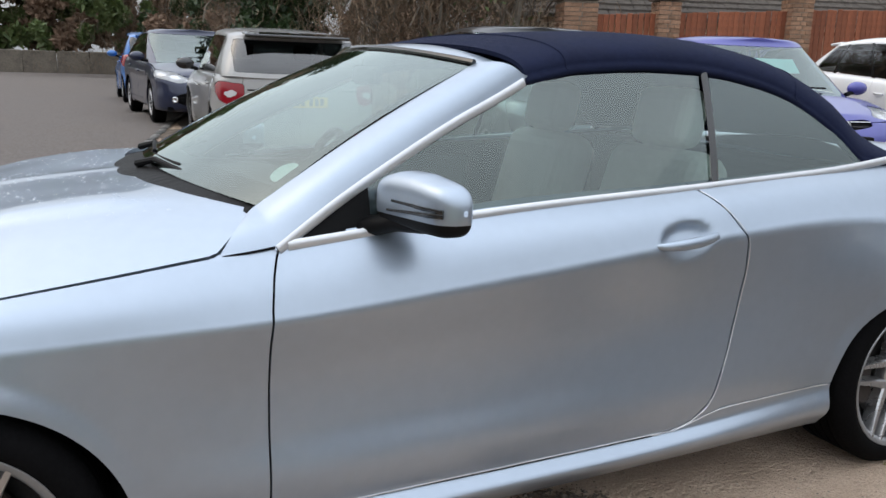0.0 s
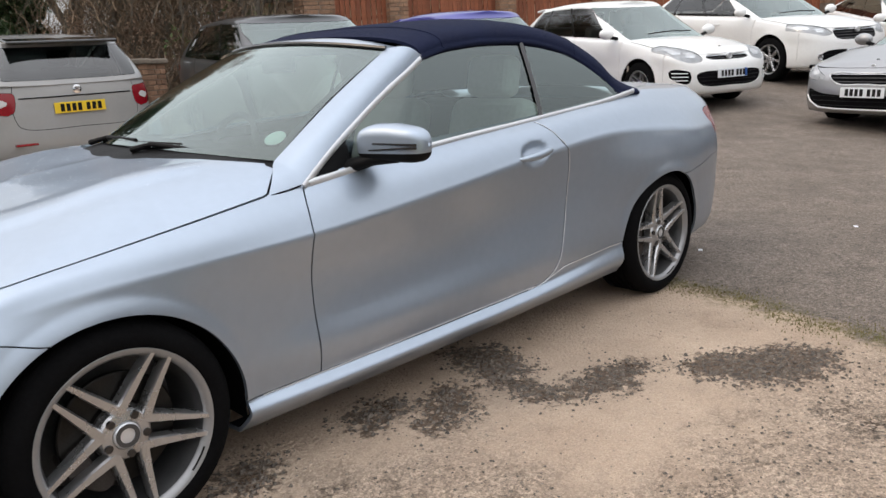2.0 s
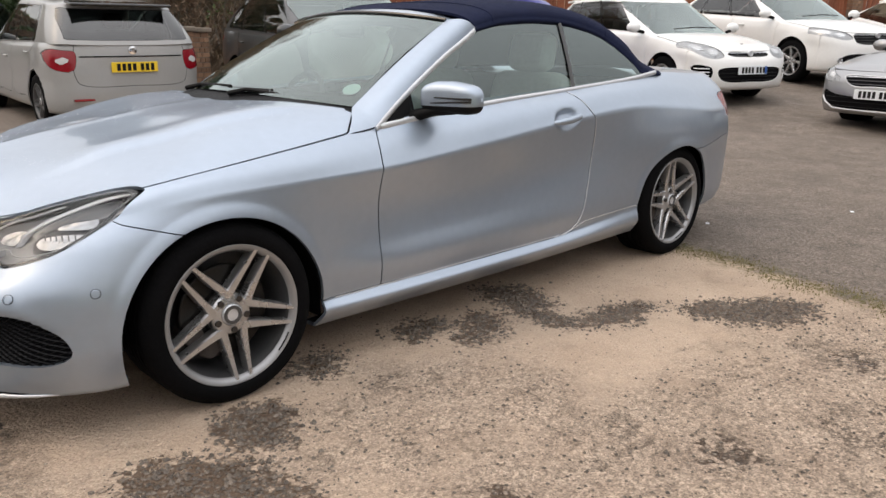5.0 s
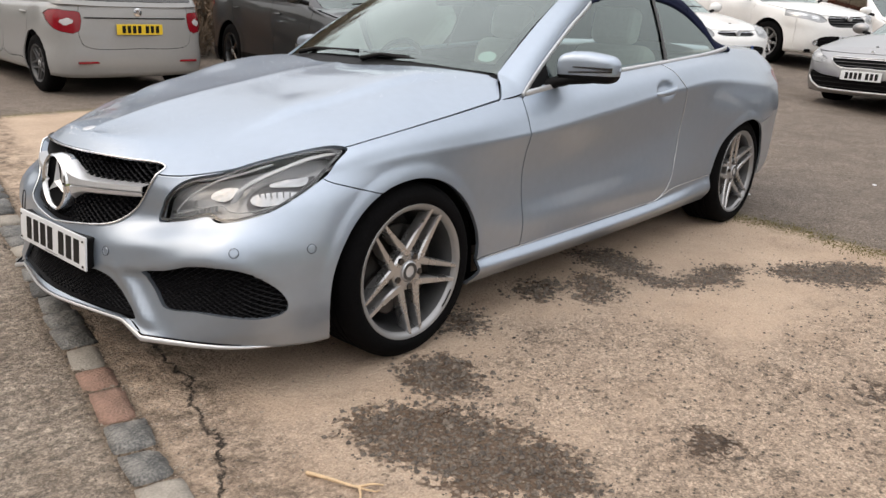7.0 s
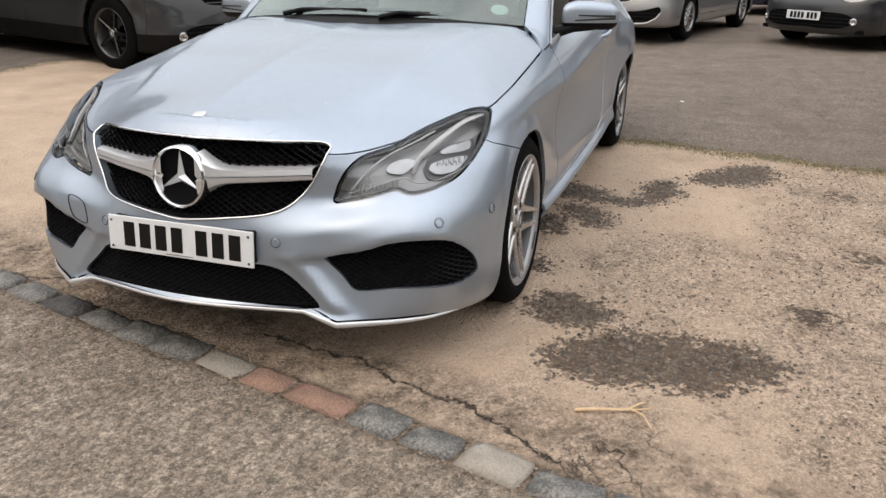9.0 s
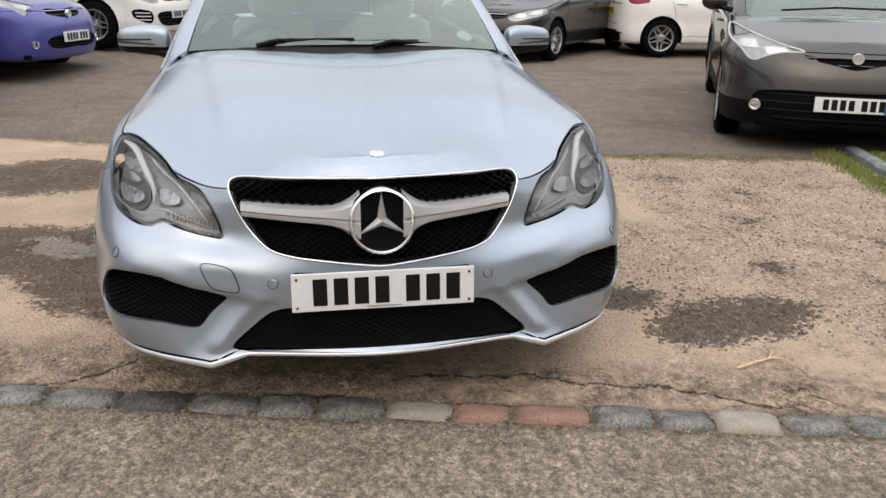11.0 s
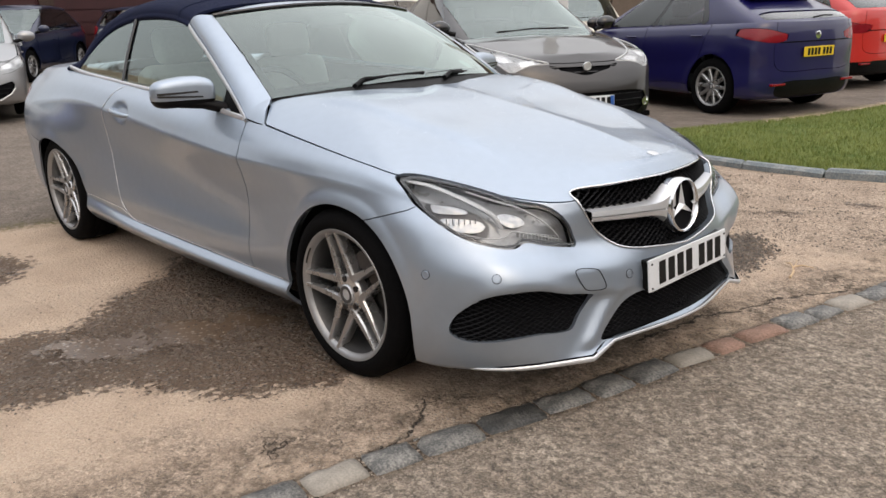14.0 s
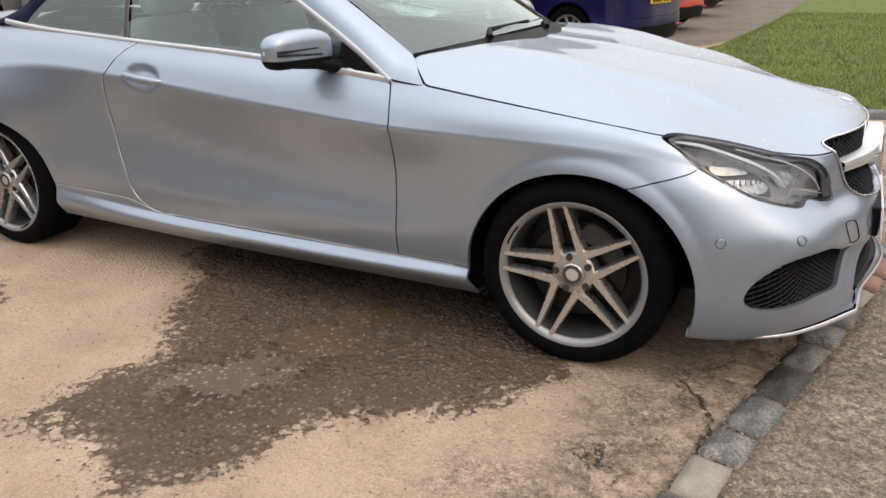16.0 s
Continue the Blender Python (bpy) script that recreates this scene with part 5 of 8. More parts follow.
for k, (dy, dz) in enumerate(((-.012, -.026), (.008, -.020), (.012, -.008))):
    S[:, k] = RR + np.array((0, dy, dz))
S[:, -1, 1] = 0
top = grid(S, flip=True)
if top.n[:, 2].mean() < 0:
    top = grid(S)
put("soft_top", rim(top.both(), .012), "softtop", car, "closed navy blue canvas roof")
# stitched seams across the canvas
for i in (16, 58):
    ln = np.vstack([S[i, 2:], (S[i, 2:] * (1, -1, 1))[::-1]]) + (0, 0, .0005)
    part("roof_seam", tube(ln, .0028, 6), "softtop", car)
# header panel between glass and canvas
Hd = np.linspace(0, 1, 6)[:, None, None]
back = np.stack([-1.245 - .125 * np.abs(WY) ** 2.4, .640 * WY, 1.340 - .086 * np.abs(WY) ** 3], 1)
Q = head * (1 - Hd) + back * Hd
Q[..., 2] += .006 * np.sin(np.pi * Hd[..., 0])
g = grid(Q)
if g.n[:, 2].mean() < 0:
    g = grid(Q, flip=True)
put("header_panel", rim(g, .015), "silver_blue", car)
part("header_seal", tube(head + (0, 0, .004), .008, 6), "gloss_black", car)

# door handles in their bowls
for sy, dob in ((1, door_left), (-1, door_right)):
    k = lambda x, z: door.p[np.argmin((door.p[:, 0] - x) ** 2 + (door.p[:, 2] - z) ** 2)]
    b0_, b1_ = k(-1.865, .850)[1], k(-1.640, .826)[1]
    pts = [(-1.855 + .205 * f, b0_ + (b1_ - b0_) * f - .004 + .030 * math.sin(math.pi * f) ** .5, .850 - .020 * f) for f in np.linspace(0, 1, 16)]
    part("door_handle", tube([(a, sy * b, c) for a, b, c in pts], [.007 + .008 * math.sin(math.pi * i / 15) ** .5 for i in range(16)], 10, flat=.75), "silver_blue", dob, smooth=60)

# door mirrors
for sy in (1, -1):
    n, mseg = 41, 36
    G = np.zeros((n, mseg + 1, 3))
    for i in range(n):
        f = .5 - .5 * math.cos(math.pi * i / (n - 1))
        y = .786 + .246 * f
        sz = max(1 - abs(2 * f - 1) ** (13 if f < .5 else 7), 0) ** (1 / 2.0)
        hi_, lo_ = float(np.interp(f, [0, .25, .5, 1], [.056, .070, .069, .050])), float(np.interp(f, [0, .4, 1], [.046, .056, .060]))
        for j in range(mseg + 1):
            a = 2 * math.pi * j / mseg
            ca_, sa_ = math.cos(a), math.sin(a)
            ex = abs(ca_) ** .70 * (1 if ca_ > 0 else -1)
            ez = abs(sa_) ** .52 * (1 if sa_ > 0 else -1)
            G[i, j] = (-.955 - .055 * f + (.066 if ca_ > 0 else .040) * ex * (1 - .22 * f) * sz, y, .974 + .004 * f + (hi_ if ez > 0 else lo_) * ez * sz)
    G[..., 1] *= sy
    cc = G.reshape(-1, 3).mean(0)
    g = grid(G)
    if ((g.p - cc) * g.n).sum(1).mean() < 0:
        g = grid(G, flip=True)
    mir, low = cut(g, .948 + .004 * np.abs(g.p[:, 1]) - g.p[:, 2])
    mo = put("door_mirror", mir, "silver_blue", car, "silver-blue door mirror on a black foot")
    put("lower_cover", low, "black_trim", mo)
    for z0, z1, ll, rr in ((.984, .981, .868, .0050), (.962, .972, .852, .0050)):
        pts = []
        for y in np.linspace(ll, 1.022, 18):
            zz = z0 + (z1 - z0) * (y - ll) / (1.022 - ll)
            sel = g.p[(np.abs(g.p[:, 1] * sy - y) < .012) & (np.abs(g.p[:, 2] - zz) < .014)]
            x = sel[:, 0].max() if len(sel) else -.95
            pts.append((x + .001, sy * y, zz))
        part("indicator_strip", tube(pts, [rr * (.6 + .5 * i / 17) for i in range(18)], 6, flat=.6), "gloss_black", mo, smooth=60)
    arm = [(-.890, sy * .752, .905), (-.915, sy * .79, .916), (-.940, sy * .84, .930), (-.965, sy * .93, .934)]
    part("mirror_foot", tube(arm, [.026, .024, .022, .016], 10, flat=1.3), "black_trim", mo, smooth=60)
    bm = prism(closed([(-.085, -.040), (.085, -.038), (.078, .043), (-.078, .05)], 4), lambda a, b, h: (-1.0 + h, sy * (.922 + a), .974 + b), .004)
    part("mirror_glass", bm, "chrome", mo)

# wipers on the black scuttle
bm = bmesh.new()
cow = np.stack([-.36 - .25 * np.abs(WY) ** 4, .70 * WY, .950 - .03 * WY ** 2], 1)
a = [bm.verts.new(v) for v in cow]
b = [bm.verts.new(v + np.array((-.10, 0, .022))) for v in foot]
for i in range(40):
    bm.faces.new((a[i], a[i + 1], b[i + 1], b[i]))
part("scuttle", bm, "black_trim", car)
for y0, y1, lift in ((-.36, .30, .010), (.12, .60, -.006)):
    ys = np.linspace(y0, y1, 20)
    x = lambda y: -.465 - .19 * abs(y / .678) ** 2.2
    pts = [(x(y) - .03 - .02 * (y - y0), y, .984 - .032 * (y / .678) ** 2 + lift + .012 * (y - y0) / (y1 - y0)) for y in ys]
    part("wiper", tube(pts, .0075, 6, flat=.8), "black_trim", car, "black windscreen wiper")
    arm = [(x(y0) + .02, y0 - .02, .985), (x(y0) - .02, y0 + .06, 1.004), (pts[11][0], pts[11][1], pts[11][2] + .010)]
    part("wiper_arm", tube(arm, [.011, .009, .006], 8), "black_trim", car)
# round sticker inside the windscreen
bm = lathe([(.038, -.001), (.038, .001), (.001, .001)], 32)
bmesh.ops.transform(bm, matrix=Matrix.Translation((-.755, .545, 1.008)) @ Vector((0, 1, 0)).rotation_difference(Vector((.46, .22, .86))).to_matrix().to_4x4(), verts=bm.verts[:])
part("window_sticker", bm, "sticker", car, "pale green round paper sticker")

# ---- cabin ----
part("dashboard", bm_box(-1.02, -.62, -.66, .66, .60, .90, .08, 4), "interior", car)
part("cabin_floor", bm_box(-2.5, -.6, -.66, .66, .26, .30), "carpet", car)
part("rear_bulkhead", bm_box(-2.72, -2.52, -.68, .68, .3, .99, .04, 3), "interior", car)
for sy in (1, -1):
    part("door_lining", bm_box(-1.9, -.72, sy * .74 - .02, sy * .74 + .02, .35, .90, .015), "interior", car)
    for sx, zt, sm in ((-1.62, 0, "leather"), (-2.32, -.05, "leather")):
        st = new("seat")
        st.parent = car
        st.matrix_basis = pose(sx, sy * .36, zt)
        part("cushion", bm_box(-.24, .28, -.25, .25, .30, .56, .07, 4), sm, st, "pale leather seat")
        bm = bm_box(-.09, .09, -.24, .24, .50, 1.05, .075, 4)
        bmesh.ops.transform(bm, matrix=pose(-.20, 0, .02, 0, -16, 0), verts=bm.verts[:])
        part("backrest", bm, sm, st)
        if zt == 0:
            bm = bm_box(-.06, .06, -.135, .135, 1.06, 1.255, .05, 4)
            bmesh.ops.transform(bm, matrix=pose(-.23, 0, 0, 0, -12, 0), verts=bm.verts[:])
            part("headrest", bm, sm, st)
bm = bmesh.new()
n1 = 28
pts = [(0, .185 * math.cos(2 * math.pi * i / n1), .185 * math.sin(2 * math.pi * i / n1)) for i in range(n1 + 1)]
bm = tube(pts, .016, 8, caps=False, up=(1, 0, 0))
bmesh.ops.transform(bm, matrix=pose(-1.10, -.36, .86, 0, -22, 0), verts=bm.verts[:])
part("steering_wheel", bm, "interior", car, smooth=60)
part("rear_view_mirror", bm_box(-1.17, -1.14, -.12, .12, 1.21, 1.27, .02, 3), "interior", car)

# rain beads on bonnet and canvas
def beads(name, sheet, n, keep, lo, hi, seed):
    """Small low domes of water standing on a panel."""
    r = np.random.RandomState(seed)
    pick = r.randint(0, len(sheet.t), n * 4)
    tri_ = sheet.p[sheet.t[pick][:, :3]]
    w_ = r.dirichlet((1, 1, 1), n * 4)
    p = (tri_ * w_[..., None]).sum(1)
    nr = np.cross(tri_[:, 1] - tri_[:, 0], tri_[:, 2] - tri_[:, 0])
    nr /= np.linalg.norm(nr, axis=1, keepdims=True) + 1e-12
    nr *= np.sign(nr[:, 2:3])
    ok = np.flatnonzero(keep(p, r))[:n]
    p, nr = p[ok], nr[ok]
    u = np.cross(nr, (0, 1.0, 0))
    u /= np.linalg.norm(u, axis=1, keepdims=True)
    v = np.cross(nr, u)
    s_ = (lo + (hi - lo) * r.rand(len(p)) ** 2.5)[:, None]
    V_ = [p + s_ * (u * math.cos(a) + v * math.sin(a)) for a in np.arange(6) * math.pi / 3]
    V_ += [p + nr * s_ * .35 + s_ * .6 * (u * math.cos(a) + v * math.sin(a)) for a in np.arange(6) * math.pi / 3]
    V_ += [p + nr * s_ * .5]
    V_ = np.stack(V_, 1)
    F_ = [(i, (i + 1) % 6, 6 + (i + 1) % 6, 6 + i) for i in range(6)] + [(6 + i, 6 + (i + 1) % 6, 12, 12) for i in range(6)]
    fs = []
    for k in range(len(p)):
        fs += [tuple(13 * k + j for j in (f if f[2] != f[3] else f[:3])) for f in F_]
    me_ = bpy.data.meshes.new(name)
    me_.from_pydata(V_.reshape(-1, 3).tolist(), [], fs)
    me_.polygons.foreach_set("use_smooth", np.ones(len(me_.polygons), bool))
    return tagged(material(new(name, me_), "water"), "small rain beads standing on the bonnet", "water", kind="stuff")


def wet_zone(p, r):
    k = np.sin(p[:, 0] * 9 + 2) * np.sin(p[:, 1] * 7 + 1) + np.sin(p[:, 0] * 23 + p[:, 1] * 17)
    return (k + r.normal(0, .8, len(p)) > .1) & (np.abs(p[:, 1]) < .62)


beads("rain_beads", hood.both(), 2600, wet_zone, .0012, .0042, 4)

# ---- the other parked cars ----
def corner(xs, xe, w, p, angles, back=False):
    """Places round a corner in plan, from the middle (y = 0) to the flank, or the other way."""
    pts = [(xs + (xe - xs) * math.cos(a) ** (2 / p), w * math.sin(a) ** (2 / p)) for a in map(radians, angles)]
    return pts[::-1] if back else pts


ANG = (0, 16, 33, 50, 67, 82)


def ground_z(x, y):
    """The yard rises gently away from the convertible."""
    return ground_h(np.array(x), np.array(y))


def parked_car(name, label, color, at, heading, L=4.05, W=1.72, H=1.46, wb=2.55, fo=.82, belt=(.90, .98), hood=(.74, .94), cowl=-.30, roof=(-1.14, -2.72), tail_in=.10,
               R=.31, lamp=None, grille=None, lower=None, tail=None, plate="front", rim_face="alloy", rim_r=.20, spokes=5, pair=True, cladding=False, trim="black_trim",
               lip=0.0, pmark="chrome", rear_dark=False, nose_round=.55, strip=None, fogs=True, roof_rail=False, bars_blue=False, rounded=2.7, arch=.085, label_cat="car", insert=False, guide=False, notice=False, plate_z=None, frame_bar=None, badge=.8, badge_z=None, corner_vents=False):
    """A parked car whose nose or tail centre stands over at, heading in degrees from +x."""
    x_nose, x_tail = fo, fo - L
    ox = x_nose if plate == "front" else x_tail
    hr = radians(heading)
    px, py = at
    cx, cy = px - ox * math.cos(hr), py - ox * math.sin(hr)
    z_f, z_r = ground_z(cx, cy), ground_z(cx - wb * math.cos(hr), cy - wb * math.sin(hr))
    root = thing(name, label, label_cat, group="parked cars", at=pose(cx, cy, float(z_f), 0, math.degrees(math.atan2(float(z_r - z_f), wb)), heading))
    hw = W / 2
    xs_side = np.linspace(x_nose - nose_round, x_tail + .45, 9)
    belt_at = lambda x: float(np.interp(-x, [-x_nose, -(x_nose - .25), -cowl, -cowl + .35, -x_tail - .1, -x_tail], [hood[0] - .06, hood[0], hood[1] - .04, belt[0], belt[1], belt[1] - .02]))

    def ln(zf, w, nose, tl, zfun=None):
        pts = []
        for x, y in corner(x_nose - nose_round, x_nose - nose, w, rounded, ANG):
            pts.append((x, y, zfun(x) if zfun else zf))
        for x in xs_side[:-1]:
            pts.append((x, w, zfun(x) if zfun else zf))
        for x, y in corner(x_tail + .42, x_tail + tl, w, rounded + .5, ANG, True):
            pts.append((x, y, zfun(x) if zfun else zf))
        return pts

    up = lambda f: (lambda x: .58 + (belt_at(x) - .58) * f)
    lines_ = [ln(.20, hw - .10, .10, .10), ln(.22, hw - .03, .04, .04), ln(.30, hw - .012, .01, .01), ln(.44, hw - .006, 0, 0), ln(.56, hw - .012, .02, .01),
              ln(0, hw, .05, .02, up(.35)), ln(0, hw - .012, .09, .035, up(.72)), ln(0, hw - .05, .14, .06, up(1.0))]
    inner_z = lambda k, c: (lambda x: belt_at(x) + k * max(0.0, min(1.0, (x - cowl + .3) * 2)) + c * (x < cowl))
    top_l = ln(0, (hw - .05) * .72, .20, .12, inner_z(.035, 0.0))
    mid_l = [(x, 0.0, z + .012) for x, y, z in ln(0, hw * .5, .24, .14, inner_z(.045, 0.0))]
    lines_ += [top_l, mid_l]
    P_, ix = loft(lines_, .052, sharp=(1, 7))
    for cxw in (0.0, -wb):
        rr = np.hypot(P_[..., 0] - cxw, P_[..., 2] - R)
        P_[..., 1] += .018 * np.exp(-((rr - R - .04) / .05) ** 2) * (P_[..., 2] > .2) * (P_[..., 1] > hw * .6)
    s = grid(P_, ix[None, :])
    for cxw in (0.0, -wb):
        d = np.hypot(s.p[:, 0] - cxw, (s.p[:, 2] - R) * .98) - (R + .045)
        s = cut(s, np.maximum(d, hw * .5 - s.p[:, 1]))[1]
    s = cut(s, np.maximum.reduce([s.p[:, 0] - cowl + .06, x_tail + .16 - s.p[:, 0], 7.15 - s.v]))[1]
    put("inner_shell", s.moved(-.02).both(), "gap", root)
    fmask = lambda q: (x_nose - .62) - q.p[:, 0]
    rmask = lambda q: q.p[:, 0] - (x_tail + .45)

    def region(q, poly, mask, gap=.004):
        return split(q, np.maximum(area(q.p[:, [1, 2]], poly), mask(q)), gap)

    sc = lambda pts: np.array([(y * hw, z) for y, z in pts])
    if lamp:
        g, s = region(s, closed(sc(lamp), 5), fmask)
        for sy in (0, 1):
            h = put("headlamp", rim(g.mirrored() if sy else g, .02), "lamp_glass", root, "clear headlamp")
            h.visible_shadow = False
            b = g.moved(-.012)
            put("housing", b.mirrored() if sy else b, "lamp_bright", h)
            c = g.p.mean(0)
            ext = g.p.max(0) - g.p.min(0)
            if guide:
                ring_ = closed(sc(lamp), 6)
                fg = fitted(g)
                loop_ = [(fg(y * .99, z) - .006, (-1 if sy else 1) * y * .985, z) for y, z in ring_]
                part("light_guide", tube(loop_ + loop_[:1], .009, 6, caps=False), "led", h, "white light guide round the lamp", smooth=60)
            for k, w_ in ((-.20, .17), (.20, .14)):
                q = cut(g, np.maximum(np.abs(g.p[:, 1] - c[1] - k * ext[1]) - ext[1] * w_, np.abs(g.p[:, 2] - c[2] - k * ext[2] * .6) - ext[2] * .17))[0]
                if len(q.t):
                    q = q.moved(-.007)
                    put("reflector_bowl", q.mirrored() if sy else q, "lamp_mid", h)
    if grille:
        g, s = region(s, closed(sc(grille), 5), fmask, 0.0)
        gb = put("grille", g.both().moved(-.025), "gap", root, "black slatted grille")
        gy, gz = sc(grille)[:, 0].max(), sc(grille)[:, 1]
        n = max(2, int((gz.max() - gz.min()) / .035))
        fx = fitted(g.both())
        poly = closed(sc(grille), 5)
        if frame_bar:
            ring_ = [(fx(y, z) + .003, y, z) for y, z in poly if y > 0]
            part("grille_frame", tube(ring_ + [(x, -y, z) for x, y, z in ring_[::-1]] + ring_[:1], .007, 6, caps=False), "satin_silver", gb, "bright grille surround", smooth=60)
        for i in range(n):
            z = gz.min() + (i + .6) * (gz.max() - gz.min()) / n
            ys = np.linspace(-gy, gy, 40)
            ok = [y for y in ys if area(np.array([[abs(y), z]]), poly)[0] < 0]
            if len(ok) > 3:
                part("grille_slat", tube([(fx(y, z) - .008, y, z) for y in ok], .006, 6), pmark if i == n - 1 else "gloss_black", gb)
    if lower:
        g, s = region(s, closed(sc(lower), 5), fmask, 0.0)
        lg = put("lower_grille", g.both().moved(-.03), "gap", root, "black lower intake")
        poly = closed(sc(lower), 5)
        fx = fitted(g.both())
        zl, yl = sc(lower)[:, 1], sc(lower)[:, 0].max()
        for i in range(4):
            z = zl.min() + (i + .5) * (zl.max() - zl.min()) / 4
            ok = [y for y in np.linspace(-yl, yl, 40) if area(np.array([[abs(y), z]]), poly)[0] < -.008]
            if len(ok) > 3:
                part("intake_slat", tube([(fx(y, z) - .018, y, z) for y in ok], .006, 6), "black_trim", lg)
        if frame_bar:
            arc = [(fx(y * hw, z) + .004, y * hw, z) for y, z in frame_bar]
            arc += [(x, -y, z) for x, y, z in arc[-2::-1]]
            part("lower_lip", tube(arc, .011, 8), "satin_silver", lg, "bright lip under the intake", smooth=60)
    if corner_vents:
        vent = [(.74, .50), (.84, .53), (.955, .535), (.96, .42), (.86, .36), (.76, .36)]
        g, s = region(s, closed(sc(vent), 5), fmask, 0.0)
        fx = fitted(g)
        for sy in (1, -1):
            q = g.moved(-.03)
            cv = put("corner_vent", q if sy > 0 else q.mirrored(), "gap", root, "black vent at the bumper's corner")
            for z in (.40, .445, .49):
                part("vent_slat", tube([(fx(y * hw, z) - .012, sy * y * hw, z) for y in np.linspace(.775, .945, 8)], .007, 6), "satin_silver", cv)
    if tail:
        g, s = region(s, closed(sc(tail), 5), rmask)
        for sy in (0, 1):
            tl_ = put("tail_lamp", rim(g.mirrored() if sy else g, .015), "red_lens", root, "red tail lamp")
            c = g.p.mean(0)
            ext = g.p.max(0) - g.p.min(0)
            q = cut(g, np.maximum(np.abs(g.p[:, 1] - c[1] + ext[1] * .10) - ext[1] * .22, np.abs(g.p[:, 2] - c[2] + ext[2] * .08) - ext[2] * (.17 if insert else .10)))[0]
            if len(q.t):
                q = q.moved(.004)
                put("reversing_lamp", q.mirrored() if sy else q, "led", tl_, "clear reversing lamp")
    if plate == "rear":
        g, s = region(s, closed(sc([(-.3, .52), (0, .515), (.60, .52), (.70, .56), (.74, .75), (.71, .90), (.60, 1.2), (-.3, 1.2)]), 5), rmask, .006)
        put("tailgate", rim(g.both(), .01), color, root)
        fx = fitted(g.both())
        # dark tube drawn for the shade in the crease over the plate
        part("tailgate_crease", tube([(fx(y, .835), y, .835) for y in np.linspace(-.66 * hw, .66 * hw, 24)], .007, 6), "gap", root, "dark pull line over the plate")
    if plate == "rear" and not insert:
        g, s = region(s, closed(sc([(-.2, .40), (0, .40), (.56, .40), (.70, .34), (.66, .24), (0, .21), (-.2, .21)]), 5), rmask, 0.0)
        put("diffuser", rim(g.both().moved(-.006), .01), "black_trim", root, "black lower rear valance")
    # dark lower band
    low_z = .30 if not cladding else .40
    g, s = cut(s, s.p[:, 2] - low_z + lip)
    put("lower_trim", rim(g.both(), .01), trim if cladding else color, root)
    # doors
    dz = lambda q: np.abs(q.p[:, 2] - .62) - .30
    x1, x2, x3 = cowl - .10, cowl - 1.12, -wb + .12
    for a, b in ((x1, x2), (x2 - .004, x3)):
        poly = closed([(a, 1.3), (a - .01, .7), (a - .02, .36), ((a + b) / 2, .34), (b + .06, .36), (b - .02 if b == x2 else b + .10, .62), (b - (.06 if b == x3 else 0), 1.3)], 4)
        d, s = split(s, np.maximum(area(s.p[:, [0, 2]], poly), hw * .5 - s.p[:, 1]), .007)
        for sy in (0, 1):
            do = put("door", rim(d.mirrored() if sy else d, .012), color, root)
            hx = b + .16
            k = d.p[np.argmin((d.p[:, 0] - hx) ** 2 + (d.p[:, 2] - (belt_at(hx) - .13)) ** 2)]
            sgn = -1 if sy else 1
            part("door_handle", tube([(k[0] + t * .17 - .085, sgn * (k[1] + .008 + .022 * math.sin(math.pi * t)), k[2]) for t in np.linspace(0, 1, 8)], .011, 8), color, do, smooth=60)
    # bonnet shut line
    hd, s = split(s, np.maximum((7.0 - s.v) * .05, cowl + .02 - s.p[:, 0]), .006)
    put("bonnet", rim(hd.both(), .01), color, root)
    fb, s = split(s, np.maximum(x_nose - .36 - s.p[:, 0], s.p[:, 2] - hood[0] + .02), .005)
    put("front_bumper", rim(fb.both(), .01), color, root)
    put("body", rim(s.both(), .012), color, root)

    # cabin
    zb = lambda x: belt_at(x) - .012
    xf = lambda h: cowl + .03 + (roof[0] - cowl - .03) * h ** .92
    xr = lambda h: x_tail + tail_in + (roof[1] - x_tail - tail_in) * h ** 1.15
    wd = lambda h: (hw - .06) * (1 - .19 * h ** 1.3)
    cl, hs = [], [0, .12, .3, .5, .7, .88, 1.0]

    def cab(h, scale=1.0, dz_=0.0):
        a, b, w = xf(h), xr(h), wd(h) * scale
        xm, hl = (roof[0] + roof[1]) / 2 + .25, (roof[0] - roof[1]) / 2 + .25
        zt = lambda x: zb(x) + (H - .055 - zb(x)) * h + dz_ - arch * h ** 2 * ((x - xm) / hl) ** 2
        pts = [(x, y, zt(x)) for x, y in corner(a - .42, a, w, 3.2, ANG)]
        pts += [(x, w, zt(x)) for x in np.linspace(a - .42, b + .30, 7)[:-1]]
        pts += [(x, y, zt(x)) for x, y in corner(b + .30, b, w, 3.6, ANG, True)]
        return pts

    cl = [cab(h) for h in hs]
    cl.append(cab(1.0, .90, .022))
    cl.append(cab(1.0, .55, .045))
    cl.append([(x, 0.0, z) for x, y, z in cab(1.0, .3, .055)])
    C_, ci = loft(cl, .052)
    c = grid(C_, ci[None, :])
    hh = np.interp(c.v, np.arange(10), hs + [1.06, 1.12, 1.2])
    A_, B_ = np.array([xf(min(h, 1)) for h in hh]), np.array([xr(min(h, 1)) for h in hh])
    sfrac = (c.p[:, 0] - A_) / (B_ - A_)
    c.v = hh
    hi, lo = .90, .07

    def take(q, f):
        g, rest = split(q, f, .004)
        return g, rest

    def frac(q):
        a = np.array([xf(min(h, 1)) for h in q.v])
        b = np.array([xr(min(h, 1)) for h in q.v])
        return (q.p[:, 0] - a) / (b - a), (b - a)

